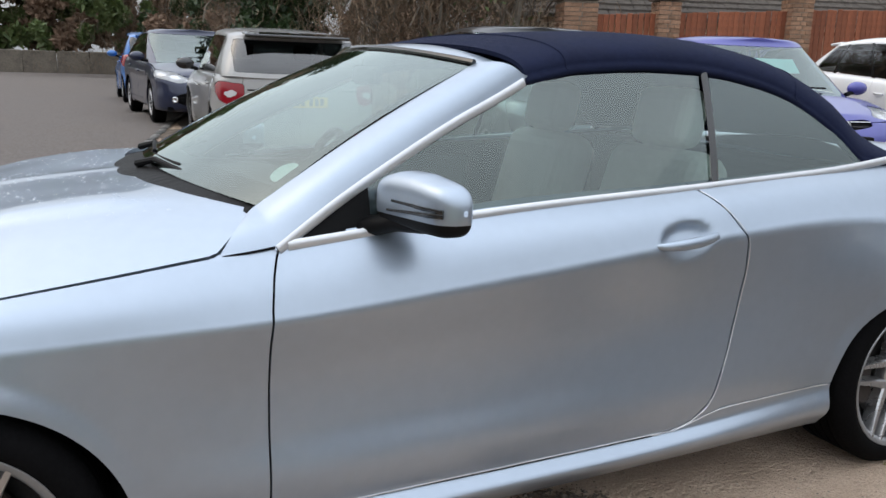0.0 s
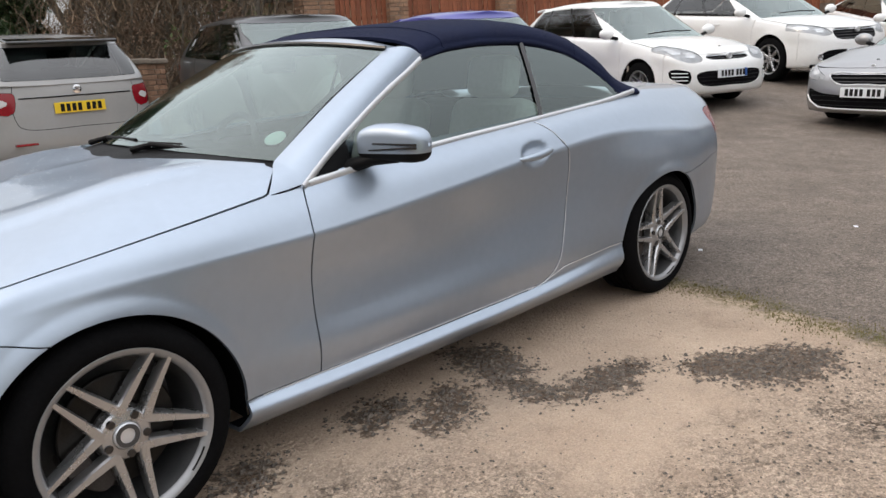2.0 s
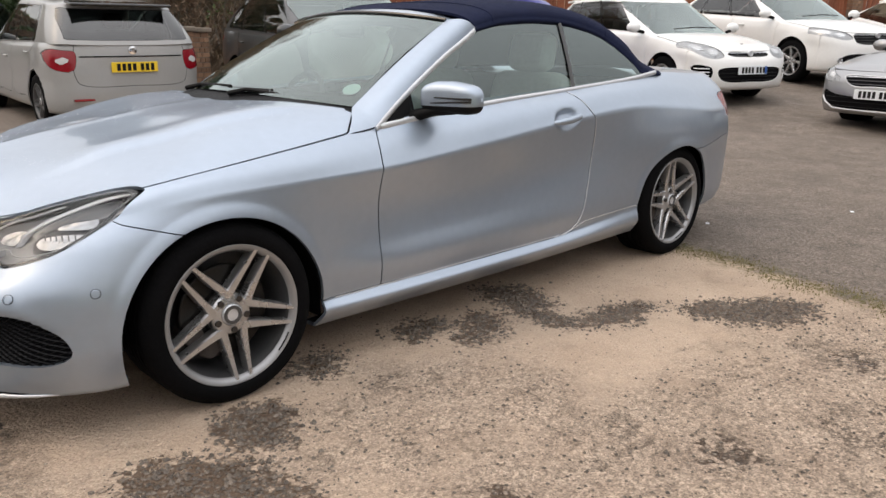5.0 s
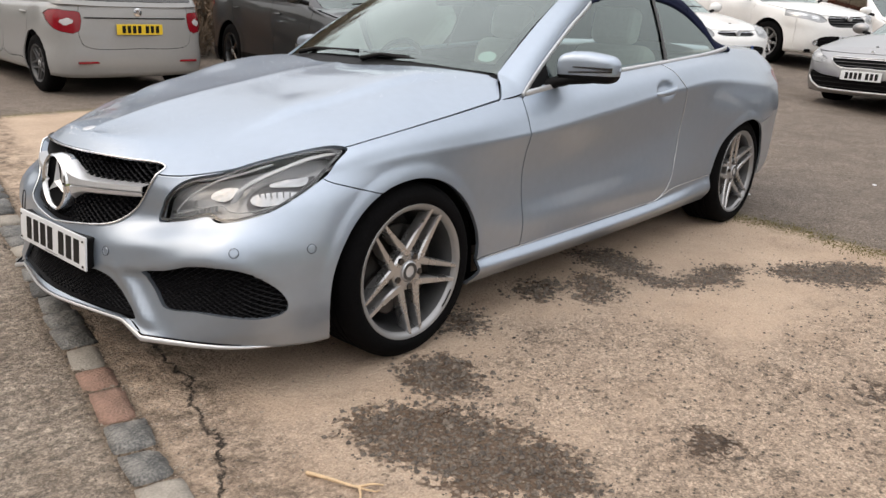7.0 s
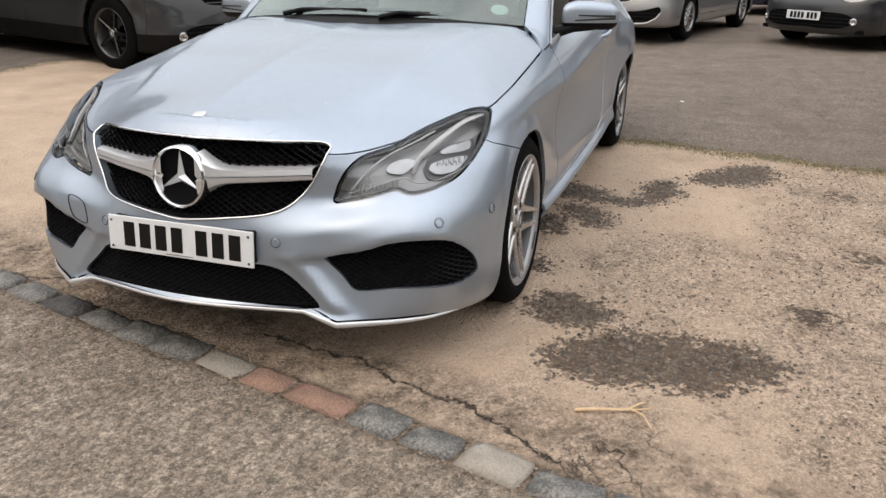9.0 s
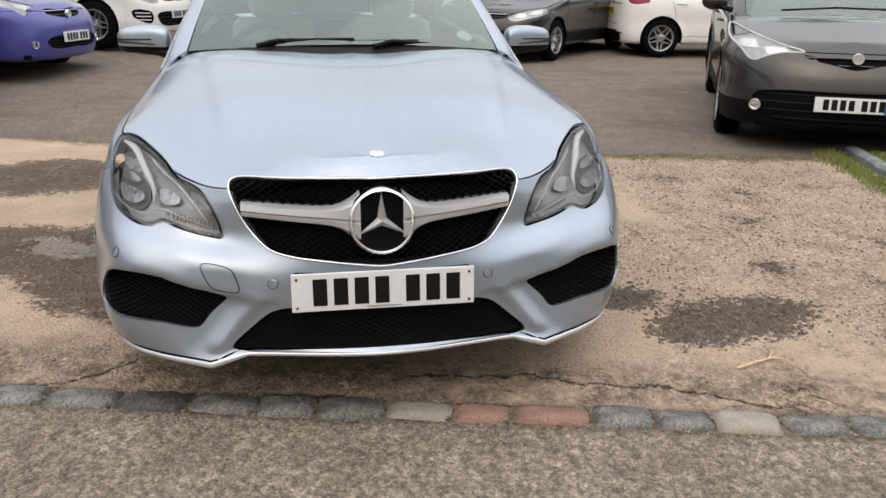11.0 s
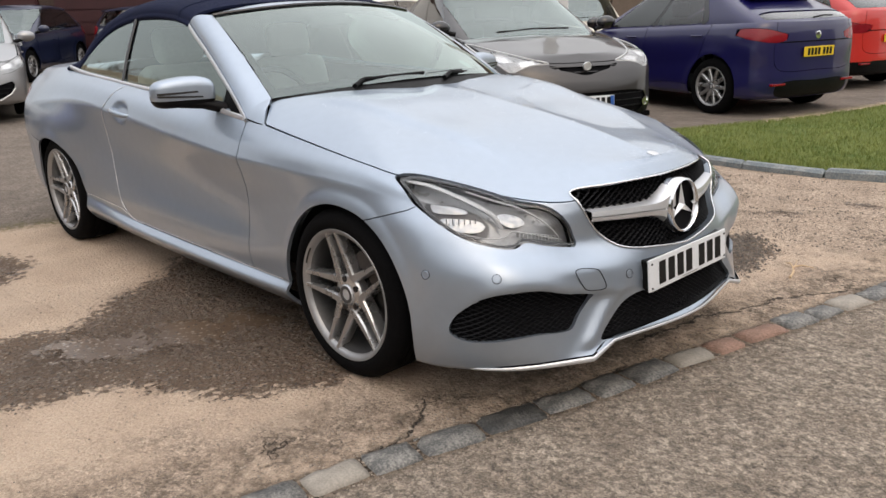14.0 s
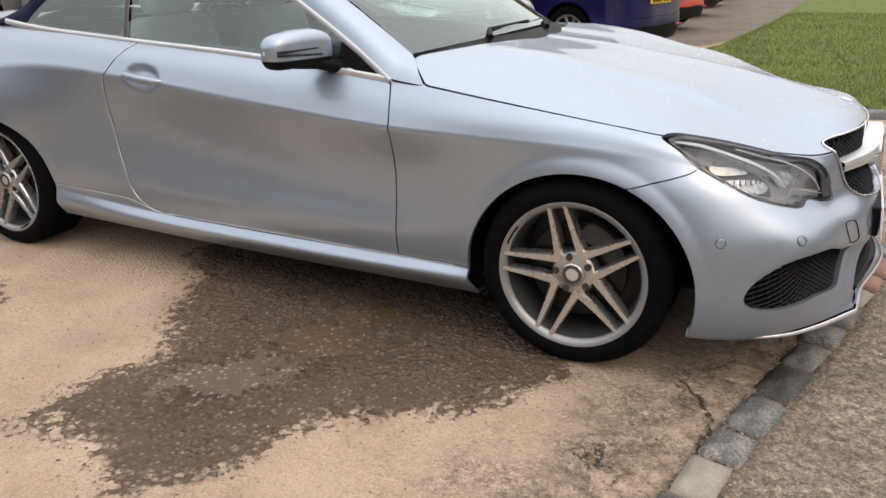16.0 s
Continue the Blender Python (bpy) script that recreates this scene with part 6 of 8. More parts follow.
    glazed = []
    for nm, a, b in (("front_window", .135, .41), ("rear_window", .435, .70), ("quarter_window", .725, .87)):
        if nm == "quarter_window" and rear_dark:
            continue
        fr, span = frac(c)
        f = np.maximum.reduce([(a - fr) * 2.2, (fr - b) * 2.2, (c.v - hi) * .45, (lo - c.v) * .45, (.62 - c.n[:, 1]) * .3])
        g, c = take(c, f)
        if len(g.t):
            glazed.append((nm, g))
    f = np.maximum.reduce([(.24 - c.n[:, 0]) * .25, (c.v - .93) * .5, (.03 - c.v) * .5, c.p[:, 1] - wd(.5) * .93])
    wsn, c = take(c, f)
    f = np.maximum.reduce([(.42 + c.n[:, 0]) * .25, (c.v - .92) * .5, (.10 - c.v) * .5, c.p[:, 1] - wd(.5) * .92])
    rwn, c = take(c, f)
    for a, b in ((.400, .445), (.69, .735)):
        fr, span = frac(c)
        g, c = take(c, np.maximum.reduce([(a - fr) * 2.2, (fr - b) * 2.2, (c.v - hi - .02) * .45, (lo - .02 - c.v) * .45, (.62 - c.n[:, 1]) * .3]))
        for sy in (0, 1):
            if len(g.t):
                put("pillar_trim", g.mirrored() if sy else g, "gloss_black", root)
    put("cabin_frame", rim(c.both(), .02), color, root)
    for nm, g in glazed:
        for sy in (0, 1):
            o = put(nm, g.mirrored() if sy else g, "glass_side", root, "tinted side window")
            o.visible_shadow = False
    for nm, g in (("windscreen", wsn), ("tail_window", rwn)):
        if len(g.t):
            o = put(nm, g.both(), "glass" if nm == "windscreen" else "glass_dark", root, "clear windscreen" if nm == "windscreen" else "dark tail window")
            o.visible_shadow = False
            if nm == "windscreen":
                lowp = g.p[np.argsort(g.v)[: max(4, len(g.p) // 12)]]
                part("wiper", tube([(cowl + .0, -.45, hood[1] + .035), (cowl - .05, .0, hood[1] + .06), (cowl - .09, .42, hood[1] + .05)], .009, 6), "black_trim", root)
    # cabin fittings
    part("dashboard", bm_box(cowl - .42, cowl + .05, -hw + .16, hw - .16, .55, hood[1] - .05, .06, 3), "interior", root)
    for y in (-.36, .36):
        part("seat", bm_box(cowl - 1.30, cowl - 1.14, y - .22, y + .22, .5, 1.08, .06, 3), "interior", root)
        part("headrest", bm_box(cowl - 1.30, cowl - 1.20, y - .12, y + .12, 1.10, 1.28, .04, 3), "interior", root)
    part("rear_bench", bm_box(-wb + .02, -wb + .2, -hw + .2, hw - .2, .5, 1.08, .06, 3), "interior", root)
    # wheels and housings
    for cxw in (0.0, -wb):
        for sy in (1, -1):
            wheel(root, pose(cxw, sy * (hw - .005), R, 0, random.uniform(0, 72), 0 if sy > 0 else 180), R=R, r=rim_r, w=.2, spokes=spokes, pair=pair, face=rim_face, seg=30, brake=False)
            bm = bm_box(cxw - R - .05, cxw + R + .05, sy * (hw - .30) - .02, sy * (hw - .30) + .02, .25, 2 * R + .05)
            part("wheel_housing", bm, "gap", root)
    part("floor_pan", bm_box(x_tail + .15, x_nose - .15, -hw + .14, hw - .14, .22, .27), "gap", root)
    # mirrors
    for sy in (1, -1):
        bm = bmesh.new()
        bmesh.ops.create_uvsphere(bm, u_segments=18, v_segments=10, radius=1)
        bmesh.ops.transform(bm, matrix=Matrix.Translation((cowl - .28, sy * (hw + .09), belt[0] + .09)) @ Matrix.Diagonal((.07, .115, .075, 1)), verts=bm.verts[:])
        m_ = part("door_mirror", bm, color if not rear_dark else "gloss_black", root, smooth=60)
        part("mirror_foot", tube([(cowl - .24, sy * (hw - .07), belt[0] + .02), (cowl - .27, sy * (hw + .05), belt[0] + .05)], .025, 8), "black_trim", m_)
    # plates and badges
    fz = plate_z or (.46 if not lower else float(np.mean([z for y, z in lower])) + .05)
    number_plate(root, pose(x_nose + .012, 0, fz, 0, -4, 0), "plate_white", blue=bars_blue)
    rz = .72
    number_plate(root, pose(x_tail - .004, 0, rz, 0, 0, 180), "plate_yellow")
    bm = lathe([(.050, -.03), (.050, .002), (.044, .004), (.040, -.002), (.001, -.002)], 24)
    bmesh.ops.transform(bm, matrix=pose(x_nose - .055 if not badge_z else x_nose - .16, 0, badge_z or hood[0] - .055, 0, 0, -90) @ Matrix.Scale(badge, 4), verts=bm.verts[:])
    part("badge", bm, "satin_silver", root, smooth=40)
    bm = lathe([(.045, -.01), (.045, .004), (.037, .007), (.001, .007)], 24)
    bmesh.ops.transform(bm, matrix=pose(x_tail + .03, 0, .90, 0, 0, 90), verts=bm.verts[:])
    part("badge", bm, "chrome", root, smooth=40)
    part("tail_wiper", tube([(x_tail + .10, .02, belt[1] + .03), (x_tail + .11, -.16, belt[1] + .05), (x_tail + .115, -.32, belt[1] + .045)], .010, 6), "black_trim", root)
    # rear reflectors and spoiler
    for sy in (1, -1):
        part("rear_reflector", bm_box(x_tail + .02, x_tail + .06, sy * (hw - .30) - .11, sy * (hw - .30) + .11, .36, .385, .004), "red_lens", root)
    zr = H - arch * .95 - .005
    sp = bm_box(roof[1] - .17, roof[1] + .06, -wd(1) * .86, wd(1) * .86, zr - .035, zr, .014, 2)
    bmesh.ops.transform(sp, matrix=Matrix.Translation((roof[1], 0, zr)) @ Matrix.Rotation(radians(-7), 4, "Y") @ Matrix.Translation((-roof[1], 0, -zr)), verts=sp.verts[:])
    part("roof_spoiler", sp, "gloss_black" if strip == "black" else color, root)
    if roof_rail:
        for sy in (1, -1):
            part("roof_rail", tube([(roof[0] - .1, sy * wd(1) * .93, H - .02), (roof[0] - .25, sy * wd(1) * .93, H + .02), (roof[1] + .25, sy * wd(1) * .93, H + .02), (roof[1] + .1, sy * wd(1) * .93, H - .02)], .014, 8), "black_trim", root)
    if notice:
        nb = bm_box(-.003, .003, -.26, .26, -.12, .12)
        bmesh.ops.transform(nb, matrix=pose(cowl - .62, .12, belt[0] + .30, 0, -52, 0), verts=nb.verts[:])
        part("price_notice", nb, "notice", root, "pale turquoise paper notice behind the windscreen")
    if fogs:
        for sy in (1, -1):
            bm = lathe([(.045, -.02), (.045, .004), (.034, .006), (.03, -.006), (.001, -.01)], 20)
            bmesh.ops.transform(bm, matrix=pose(x_nose - .10, sy * hw * .74, .38, 0, 0, -90 + sy * 18), verts=bm.verts[:])
            part("fog_lamp", bm, "chrome", root, smooth=40)
    return root


M["notice"] = mat("turquoise_paper", (0.42, 0.72, 0.70), rough=.7, vary=.05)
M["lamp_bright"] = mat("bright_lamp_housing", (0.42, 0.425, 0.43), rough=.3, metal=.3, vary=.25, scale=25)
M["lamp_mid"] = mat("lamp_bowl", (0.75, 0.755, 0.76), rough=.2, metal=.4, vary=.25, scale=40)
M["glass_side"] = glass("side_glass", (0.42, 0.46, 0.45))
M["grey"] = paint("stone_grey_paint", (0.29, 0.29, 0.285))
M["dark_grey"] = paint("dark_grey_metallic", (0.030, 0.027, 0.027), metal=.35)
M["anthracite"] = paint("anthracite_metallic", (0.035, 0.037, 0.04), metal=.4)
M["black"] = paint("black_paint", (0.012, 0.012, 0.014))
M["navy"] = paint("navy_paint", (0.012, 0.018, 0.05), metal=.3)
M["royal"] = paint("royal_blue_paint", (0.060, 0.062, 0.29), metal=.2)
M["mid_blue"] = paint("mid_blue_paint", (0.03, 0.14, 0.42), metal=.3)
M["deep_blue"] = paint("deep_blue_paint", (0.004, 0.003, 0.060))
M["white"] = paint("white_paint", (0.78, 0.78, 0.77))
M["red"] = paint("red_paint", (0.52, 0.02, 0.015))
M["silver"] = paint("silver_grey_metallic", (0.34, 0.34, 0.345), metal=.75)
M["cream"] = paint("cream_paint", (0.72, 0.68, 0.58))

LAMP_A = [(.52, .62), (.60, .72), (.80, .80), (.97, .80), (.99, .70), (.90, .62), (.70, .58)]
LAMP_B = [(.50, .66), (.62, .74), (.82, .79), (.98, .80), (.99, .70), (.84, .66), (.66, .62)]
LAMP_C = [(.46, .74), (.60, .79), (.80, .86), (.97, .90), (.99, .78), (.84, .72), (.74, .64), (.66, .70)]
GR_A = [(-.2, .72), (0, .73), (.45, .72), (.50, .68), (.40, .65), (0, .645), (-.2, .65)]
GR_B = [(-.2, .72), (0, .725), (.48, .71), (.46, .60), (.36, .57), (0, .565), (-.2, .57)]
LO_A = [(-.2, .46), (0, .46), (.50, .45), (.58, .40), (.50, .34), (0, .33), (-.2, .34)]
LO_B = [(-.2, .48), (0, .48), (.66, .46), (.74, .38), (.62, .30), (0, .29), (-.2, .30)]
TL_A = [(.62, .92), (.80, .98), (.99, .96), (1.0, .80), (.94, .76), (.66, .80)]
TL_B = [(.55, .90), (.80, .93), (.99, .96), (1.0, .84), (.80, .80), (.60, .83)]

parked_car("hatchback_car", "stone grey hatchback with yellow rear plate beside the road", "grey", (-2.50, -5.85), -92, L=4.0, W=1.73, H=1.47, wb=2.47, fo=.83, tail=[(.70, .885), (.82, .90), (.98, .905), (1.0, .80), (.96, .71), (.84, .675), (.74, .68)], lamp=LAMP_A, grille=GR_B, lower=LO_A, plate="rear", rim_face="alloy_dark", strip="black", insert=True, roof=(-1.1, -2.8), rear_dark=True, tail_in=.04, arch=.05)
parked_car("hatchback_car", "dark navy hatchback facing along the roadside", "navy", (-2.32, -9.75), 93, L=4.36, W=1.82, H=1.47, wb=2.65, fo=.88, lamp=LAMP_B, grille=GR_A, lower=LO_B, tail=TL_A)
parked_car("small_car", "bright blue small car parked along the roadside", "mid_blue", (-2.08, -15.7), -90, L=3.6, W=1.62, H=1.53, wb=2.38, fo=.68, lamp=LAMP_A, grille=GR_A, lower=LO_A, tail=[(.72, 1.05), (.86, 1.15), (.98, 1.15), (1.0, .80), (.9, .74), (.75, .78)], plate="rear", belt=(.95, 1.02))
parked_car("suv_car", "anthracite grey estate car parked by the hedge", "anthracite", (-4.70, -3.35), 78, L=4.73, W=1.93, H=1.66, wb=2.87, fo=.89, belt=(1.08, 1.15), hood=(.92, 1.08), R=.37, rim_r=.25, lamp=[(y, z + .14) for y, z in LAMP_B], grille=[(y, z + .10) for y, z in GR_B], lower=LO_B, tail=[(y, z + .1) for y, z in TL_B], rim_face="gloss_black", cladding=True, roof=(-1.25, -3.2), pair=False)
parked_car("hatchback_car", "royal blue hatchback with a pale windscreen notice", "royal", (-6.95, -2.75), 74, notice=True, L=3.9, W=1.69, H=1.52, wb=2.5, fo=.80, lamp=[(y, z + .03) for y, z in LAMP_C], grille=[(-.2, .72), (0, .725), (.36, .735), (.40, .70), (.2, .655), (0, .65), (-.2, .655)], lower=LO_A, tail=TL_A, cowl=-.20, roof=(-1.0, -2.6))
parked_car("hatchback_car", "glossy white hatchback with black alloys by the fence", "white", (-9.35, -1.92), 72, L=4.05, W=1.72, H=1.455, wb=2.57, fo=.82, lamp=[(.50, .66), (.55, .74), (.74, .82), (.96, .86), (.985, .76), (.88, .66), (.68, .615)], grille=[(-.2, .70), (0, .70), (.40, .70), (.44, .67), (.34, .645), (0, .64), (-.2, .645)], lower=[(-.2, .50), (0, .50), (.56, .50), (.66, .46), (.58, .34), (0, .31), (-.2, .32)], tail=TL_A, bars_blue=True, rounded=3.2, nose_round=.48, corner_vents=True, fogs=False)
parked_car("hatchback_car", "white family hatchback with dark multi-spoke alloys", "white", (-12.5, -1.4), 68, L=4.28, W=1.81, H=1.53, wb=2.61, fo=.90, belt=(.98, 1.06), hood=(.82, 1.0), lamp=[(y, z + .07) for y, z in LAMP_B], grille=[(y, z + .06) for y, z in GR_B], lower=LO_B, tail=TL_A, R=.335, rim_r=.23, spokes=7, pair=False)
parked_car("executive_car", "white hatchback with a wide dark grille", "white", (-15.0, -.35), 40, L=4.7, W=1.84, H=1.43, wb=2.8, fo=.88, lamp=LAMP_B, grille=[(-.2, .74), (0, .74), (.42, .73), (.40, .52), (.30, .42), (0, .41), (-.2, .42)], lower=None, tail=TL_A)
parked_car("small_car", "bright red small car at the far fence", "red", (-17.5, .6), 40, L=3.9, W=1.7, H=1.48, wb=2.5, fo=.8, lamp=LAMP_B, grille=GR_A, lower=LO_A, tail=TL_A)
parked_car("estate_car", "silver-grey estate car facing across the yard", "silver", (-8.75, -.12), -16, L=4.4, W=1.80, H=1.445, wb=2.66, fo=.87, hood=(.73, .965), lamp=[(.56, .605), (.70, .665), (.86, .74), (.97, .775), (.99, .69), (.90, .615), (.72, .575)], grille=[(-.2, .645), (0, .65), (.44, .655), (.51, .635), (.36, .54), (0, .535), (-.2, .54)], lower=[(-.2, .405), (0, .405), (.58, .43), (.83, .475), (.82, .37), (.64, .275), (0, .265), (-.2, .27)], plate_z=.445, frame_bar=[(.84, .40), (.78, .33), (.64, .262), (.40, .255), (0, .252)], badge=.5, badge_z=.72, tail=TL_A, roof=(-1.05, -3.05), R=.32, rounded=3.3, nose_round=.48)
parked_car("hatchback_car", "black hatchback with clear lamps facing the yard", "black", (-9.15, 2.45), -43, L=4.6, W=1.82, H=1.47, wb=2.7, fo=.9, lamp=LAMP_B, grille=GR_A, lower=LO_B, tail=TL_A)
parked_car("small_car", "dark blue small car with round lamps", "navy", (-13.6, 6.2), 8, L=3.8, W=1.73, H=1.42, wb=2.5, fo=.75, lamp=[(.58, .72), (.66, .82), (.80, .86), (.93, .82), (.97, .72), (.90, .64), (.76, .61), (.63, .65)], grille=GR_B, lower=LO_A, tail=TL_A)
parked_car("hatchback_car", "white small hatchback parked across the yard", "white", (-10.5, 5.1), 80, L=3.97, W=1.72, H=1.48, wb=2.49, fo=.80, lamp=LAMP_B, grille=GR_A, lower=LO_A, tail=[(.70, 1.12), (.82, 1.16), (.99, 1.04), (1.0, .84), (.90, .84), (.78, .92)], plate="rear", R=.30, rim_r=.205)
parked_car("crossover_car", "dark grey crossover with black lower cladding facing the verge", "dark_grey", (-2.30, 3.80), -26, L=4.36, W=1.80, H=1.535, wb=2.64, fo=.92, belt=(1.0, 1.12), hood=(.80, 1.0), R=.345, rim_r=.235, lamp=[(.40, .775), (.62, .83), (.84, .895), (.97, .935), (.99, .86), (.90, .78), (.80, .70), (.70, .735), (.58, .765)], guide=True, pmark="gloss_black", grille=[(-.2, .735), (0, .74), (.30, .745), (.42, .76), (.40, .74), (.16, .69), (0, .66), (-.16, .69)], lower=[(-.2, .50), (0, .50), (.60, .50), (.76, .46), (.74, .34), (.60, .27), (0, .26), (-.2, .27)], plate_z=.415, cladding=True, tail=TL_B, bars_blue=True, roof=(-1.3, -2.5), rear_dark=True, nose_round=.62, arch=.12)
parked_car("hatchback_car", "deep blue hatchback with silver alloys beside the grass", "deep_blue", (-1.50, 7.10), 165, L=4.27, W=1.80, H=1.465, wb=2.63, fo=.90, belt=(.95, 1.06), tail=[(.50, .90), (.66, .95), (.88, .99), (.99, .98), (1.0, .89), (.84, .84), (.62, .84)], lamp=LAMP_B, grille=GR_B, lower=LO_A, plate="rear", R=.325, rim_r=.225, spokes=10, pair=False, rear_dark=True)
parked_car("crossover_car", "bright red crossover with a black rear bumper", "red", (-1.75, 10.5), 166, L=4.12, W=1.78, H=1.57, wb=2.6, fo=.86, belt=(1.02, 1.12), hood=(.85, 1.02), tail=TL_B, lamp=LAMP_B, grille=GR_B, lower=LO_A, plate="rear", cladding=True, R=.33, rim_r=.22)
parked_car("hatchback_car", "deep blue hatchback in the row by the grass", "deep_blue", (-1.95, 13.6), 166, L=4.25, W=1.79, H=1.46, wb=2.62, fo=.86, tail=TL_A, lamp=LAMP_B, grille=GR_B, lower=LO_A, plate="rear", R=.32, rim_r=.225)
parked_car("small_car", "cream small car in the row by the grass", "cream", (-2.1, 16.6), 166, L=3.6, W=1.63, H=1.49, wb=2.3, fo=.7, tail=TL_A, lamp=LAMP_A, grille=GR_A, lower=LO_A, plate="rear")
parked_car("hatchback_car", "dark teal hatchback in the row by the grass", "mid_blue", (-2.2, 19.6), 166, L=4.1, W=1.76, H=1.46, wb=2.55, fo=.8, tail=TL_A, lamp=LAMP_A, grille=GR_A, lower=LO_A, plate="rear")
parked_car("small_car", "cream small car behind the white post", "cream", (-7.1, 10.9), -40, L=3.6, W=1.63, H=1.49, wb=2.3, fo=.7, tail=TL_A, lamp=LAMP_A, grille=GR_A, lower=LO_A)
parked_car("estate_car", "white estate car before the workshop doors", "white", (-13.2, 8.6), 45, L=4.4, W=1.78, H=1.50, wb=2.6, fo=.85, tail=TL_A, lamp=LAMP_B, grille=GR_A, lower=LO_A, plate="rear")
parked_car("hatchback_car", "dark blue hatchback with a slatted grille", "navy", (-14.6, 1.5), -40, L=4.2, W=1.78, H=1.48, wb=2.6, fo=.85, tail=TL_A, lamp=LAMP_B, grille=GR_B, lower=LO_A)

# ---- edging, verge, boundary and buildings ----
M["granite"] = mat("granite_sett", (0.060, 0.060, 0.058), rough=.55, vary=.35, scale=14, bump=1.0, bscale=55, rand=.6, second=(.20, .19, .172), fac=(.44, .64))
M["sandstone"] = mat("pale_sett", (0.30, 0.27, 0.23), rough=.8, vary=.25, scale=16, bump=.6, bscale=90, rand=.15)
M["brick_red"] = mat("red_brick", (0.15, 0.095, 0.07), second=(.33, .20, .15), rough=.85, vary=.25, scale=14, bump=1.0, bscale=110, rand=.15)
M["kerb"] = mat("painted_kerb", (0.13, 0.155, 0.17), rough=.75, vary=.25, scale=9, bump=.5, bscale=60, second=(.27, .28, .27), fac=(.45, .62), rand=.12)
M["mortar"] = mat("sandy_joint", (0.20, 0.165, 0.13), rough=.95, vary=.3, scale=20, bump=.6, bscale=120)
M["fence_wood"] = mat("red_brown_boards", (0.24, 0.078, 0.036), rough=.8, vary=.3, scale=9, bump=.4, bscale=70, rand=.22)
M["pier_brick"] = mat("buff_brick", (0.27, 0.16, 0.10), rough=.88, vary=.3, scale=8, bump=.5, bscale=60, rand=.28)
M["pier_cap"] = mat("stone_cap", (0.20, 0.165, 0.13), rough=.9, vary=.3, scale=10, bump=.5, bscale=60)
M["roof_tile"] = mat("dark_roof_tile", (0.036, 0.028, 0.024), rough=.9, vary=.4, scale=9, bump=.5, bscale=50, second=(.095, .082, .068), rand=.25)
M["render_wall"] = mat("cream_render", (0.62, 0.50, 0.36), rough=.9, vary=.06, scale=3, bump=.3, bscale=90)
M["wine"] = mat("wine_red_cladding", (0.045, 0.012, 0.014), rough=.5, vary=.2, scale=3)
M["dark_wall"] = mat("dark_brown_wall", (0.06, 0.038, 0.03), rough=.8, vary=.25, scale=3, bump=.3)
M["tan_door"] = mat("tan_door", (0.14, 0.105, 0.08), rough=.6, vary=.15, scale=2)
M["ochre_wall"] = mat("ochre_wall", (0.24, 0.20, 0.13), rough=.8, vary=.35, scale=2)
M["white_post"] = mat("white_painted_steel", (0.68, 0.68, 0.66), rough=.5, vary=.08, scale=6)
M["stone_wall"] = mat("grey_boundary_stone", (0.13, 0.112, 0.09), rough=.9, vary=.45, scale=2, bump=.8, bscale=22)
M["pebble"] = mat("loose_grit", (0.09, 0.07, 0.055), second=(.42, .35, .28), fac=(.40, .60), rough=.9, vary=.35, scale=25)
M["twig_tan"] = mat("pale_dry_twig", (0.58, 0.42, 0.26), rough=.8, vary=.2, scale=30)
M["leaf_green"] = mat("hedge_leaf", (0.045, 0.078, 0.020), rough=.6, vary=.5, scale=2, second=(.12, .155, .045))
M["leaf_dark"] = mat("laurel_leaf", (0.014, 0.034, 0.010), rough=.5, vary=.5, scale=5, second=(.04, .07, .018))
M["leaf_russet"] = mat("russet_seed_leaf", (0.085, 0.050, 0.032), rough=.9, vary=.5, scale=4, second=(.30, .20, .135))
M["twig_brown"] = mat("winter_twig", (0.075, 0.050, 0.034), rough=.9, vary=.5, scale=2, second=(.30, .215, .14))
M["bark"] = mat("grey_bark", (0.14, 0.12, 0.095), rough=.95, vary=.4, scale=8, bump=.8, bscale=30)
M["moss"] = mat("dry_moss", (0.11, 0.10, 0.03), rough=.9, vary=.4, scale=6, second=(.24, .20, .08))
M["grass"] = mat("grass_blade", (0.095, 0.145, 0.024), rough=.6, vary=.4, scale=1.3, second=(.27, .29, .085))


def chip_box(w, d, h, ch, wob, rng):
    """A worn block: chamfered top and uneven corners, 18 faces."""
    ring = lambda f, z, j: [(sx * (w / 2 - f) + rng.uniform(-j, j), sy * (d / 2 - f) + rng.uniform(-j, j), z + rng.uniform(-j, j) * .4) for sx, sy in ((-1, -1), (1, -1), (1, 1), (-1, 1))]
    v = ring(0, -h, 0) + ring(0, -ch, wob) + ring(ch, 0, wob)
    f = [(8, 9, 10, 11)]
    for k in (0, 4):
        for i in range(4):
            j = (i + 1) % 4
            f.append((k + i, k + j, k + 4 + j, k + 4 + i))
    me = bpy.data.meshes.new("block")
    me.from_pydata(v, [], f)
    return me


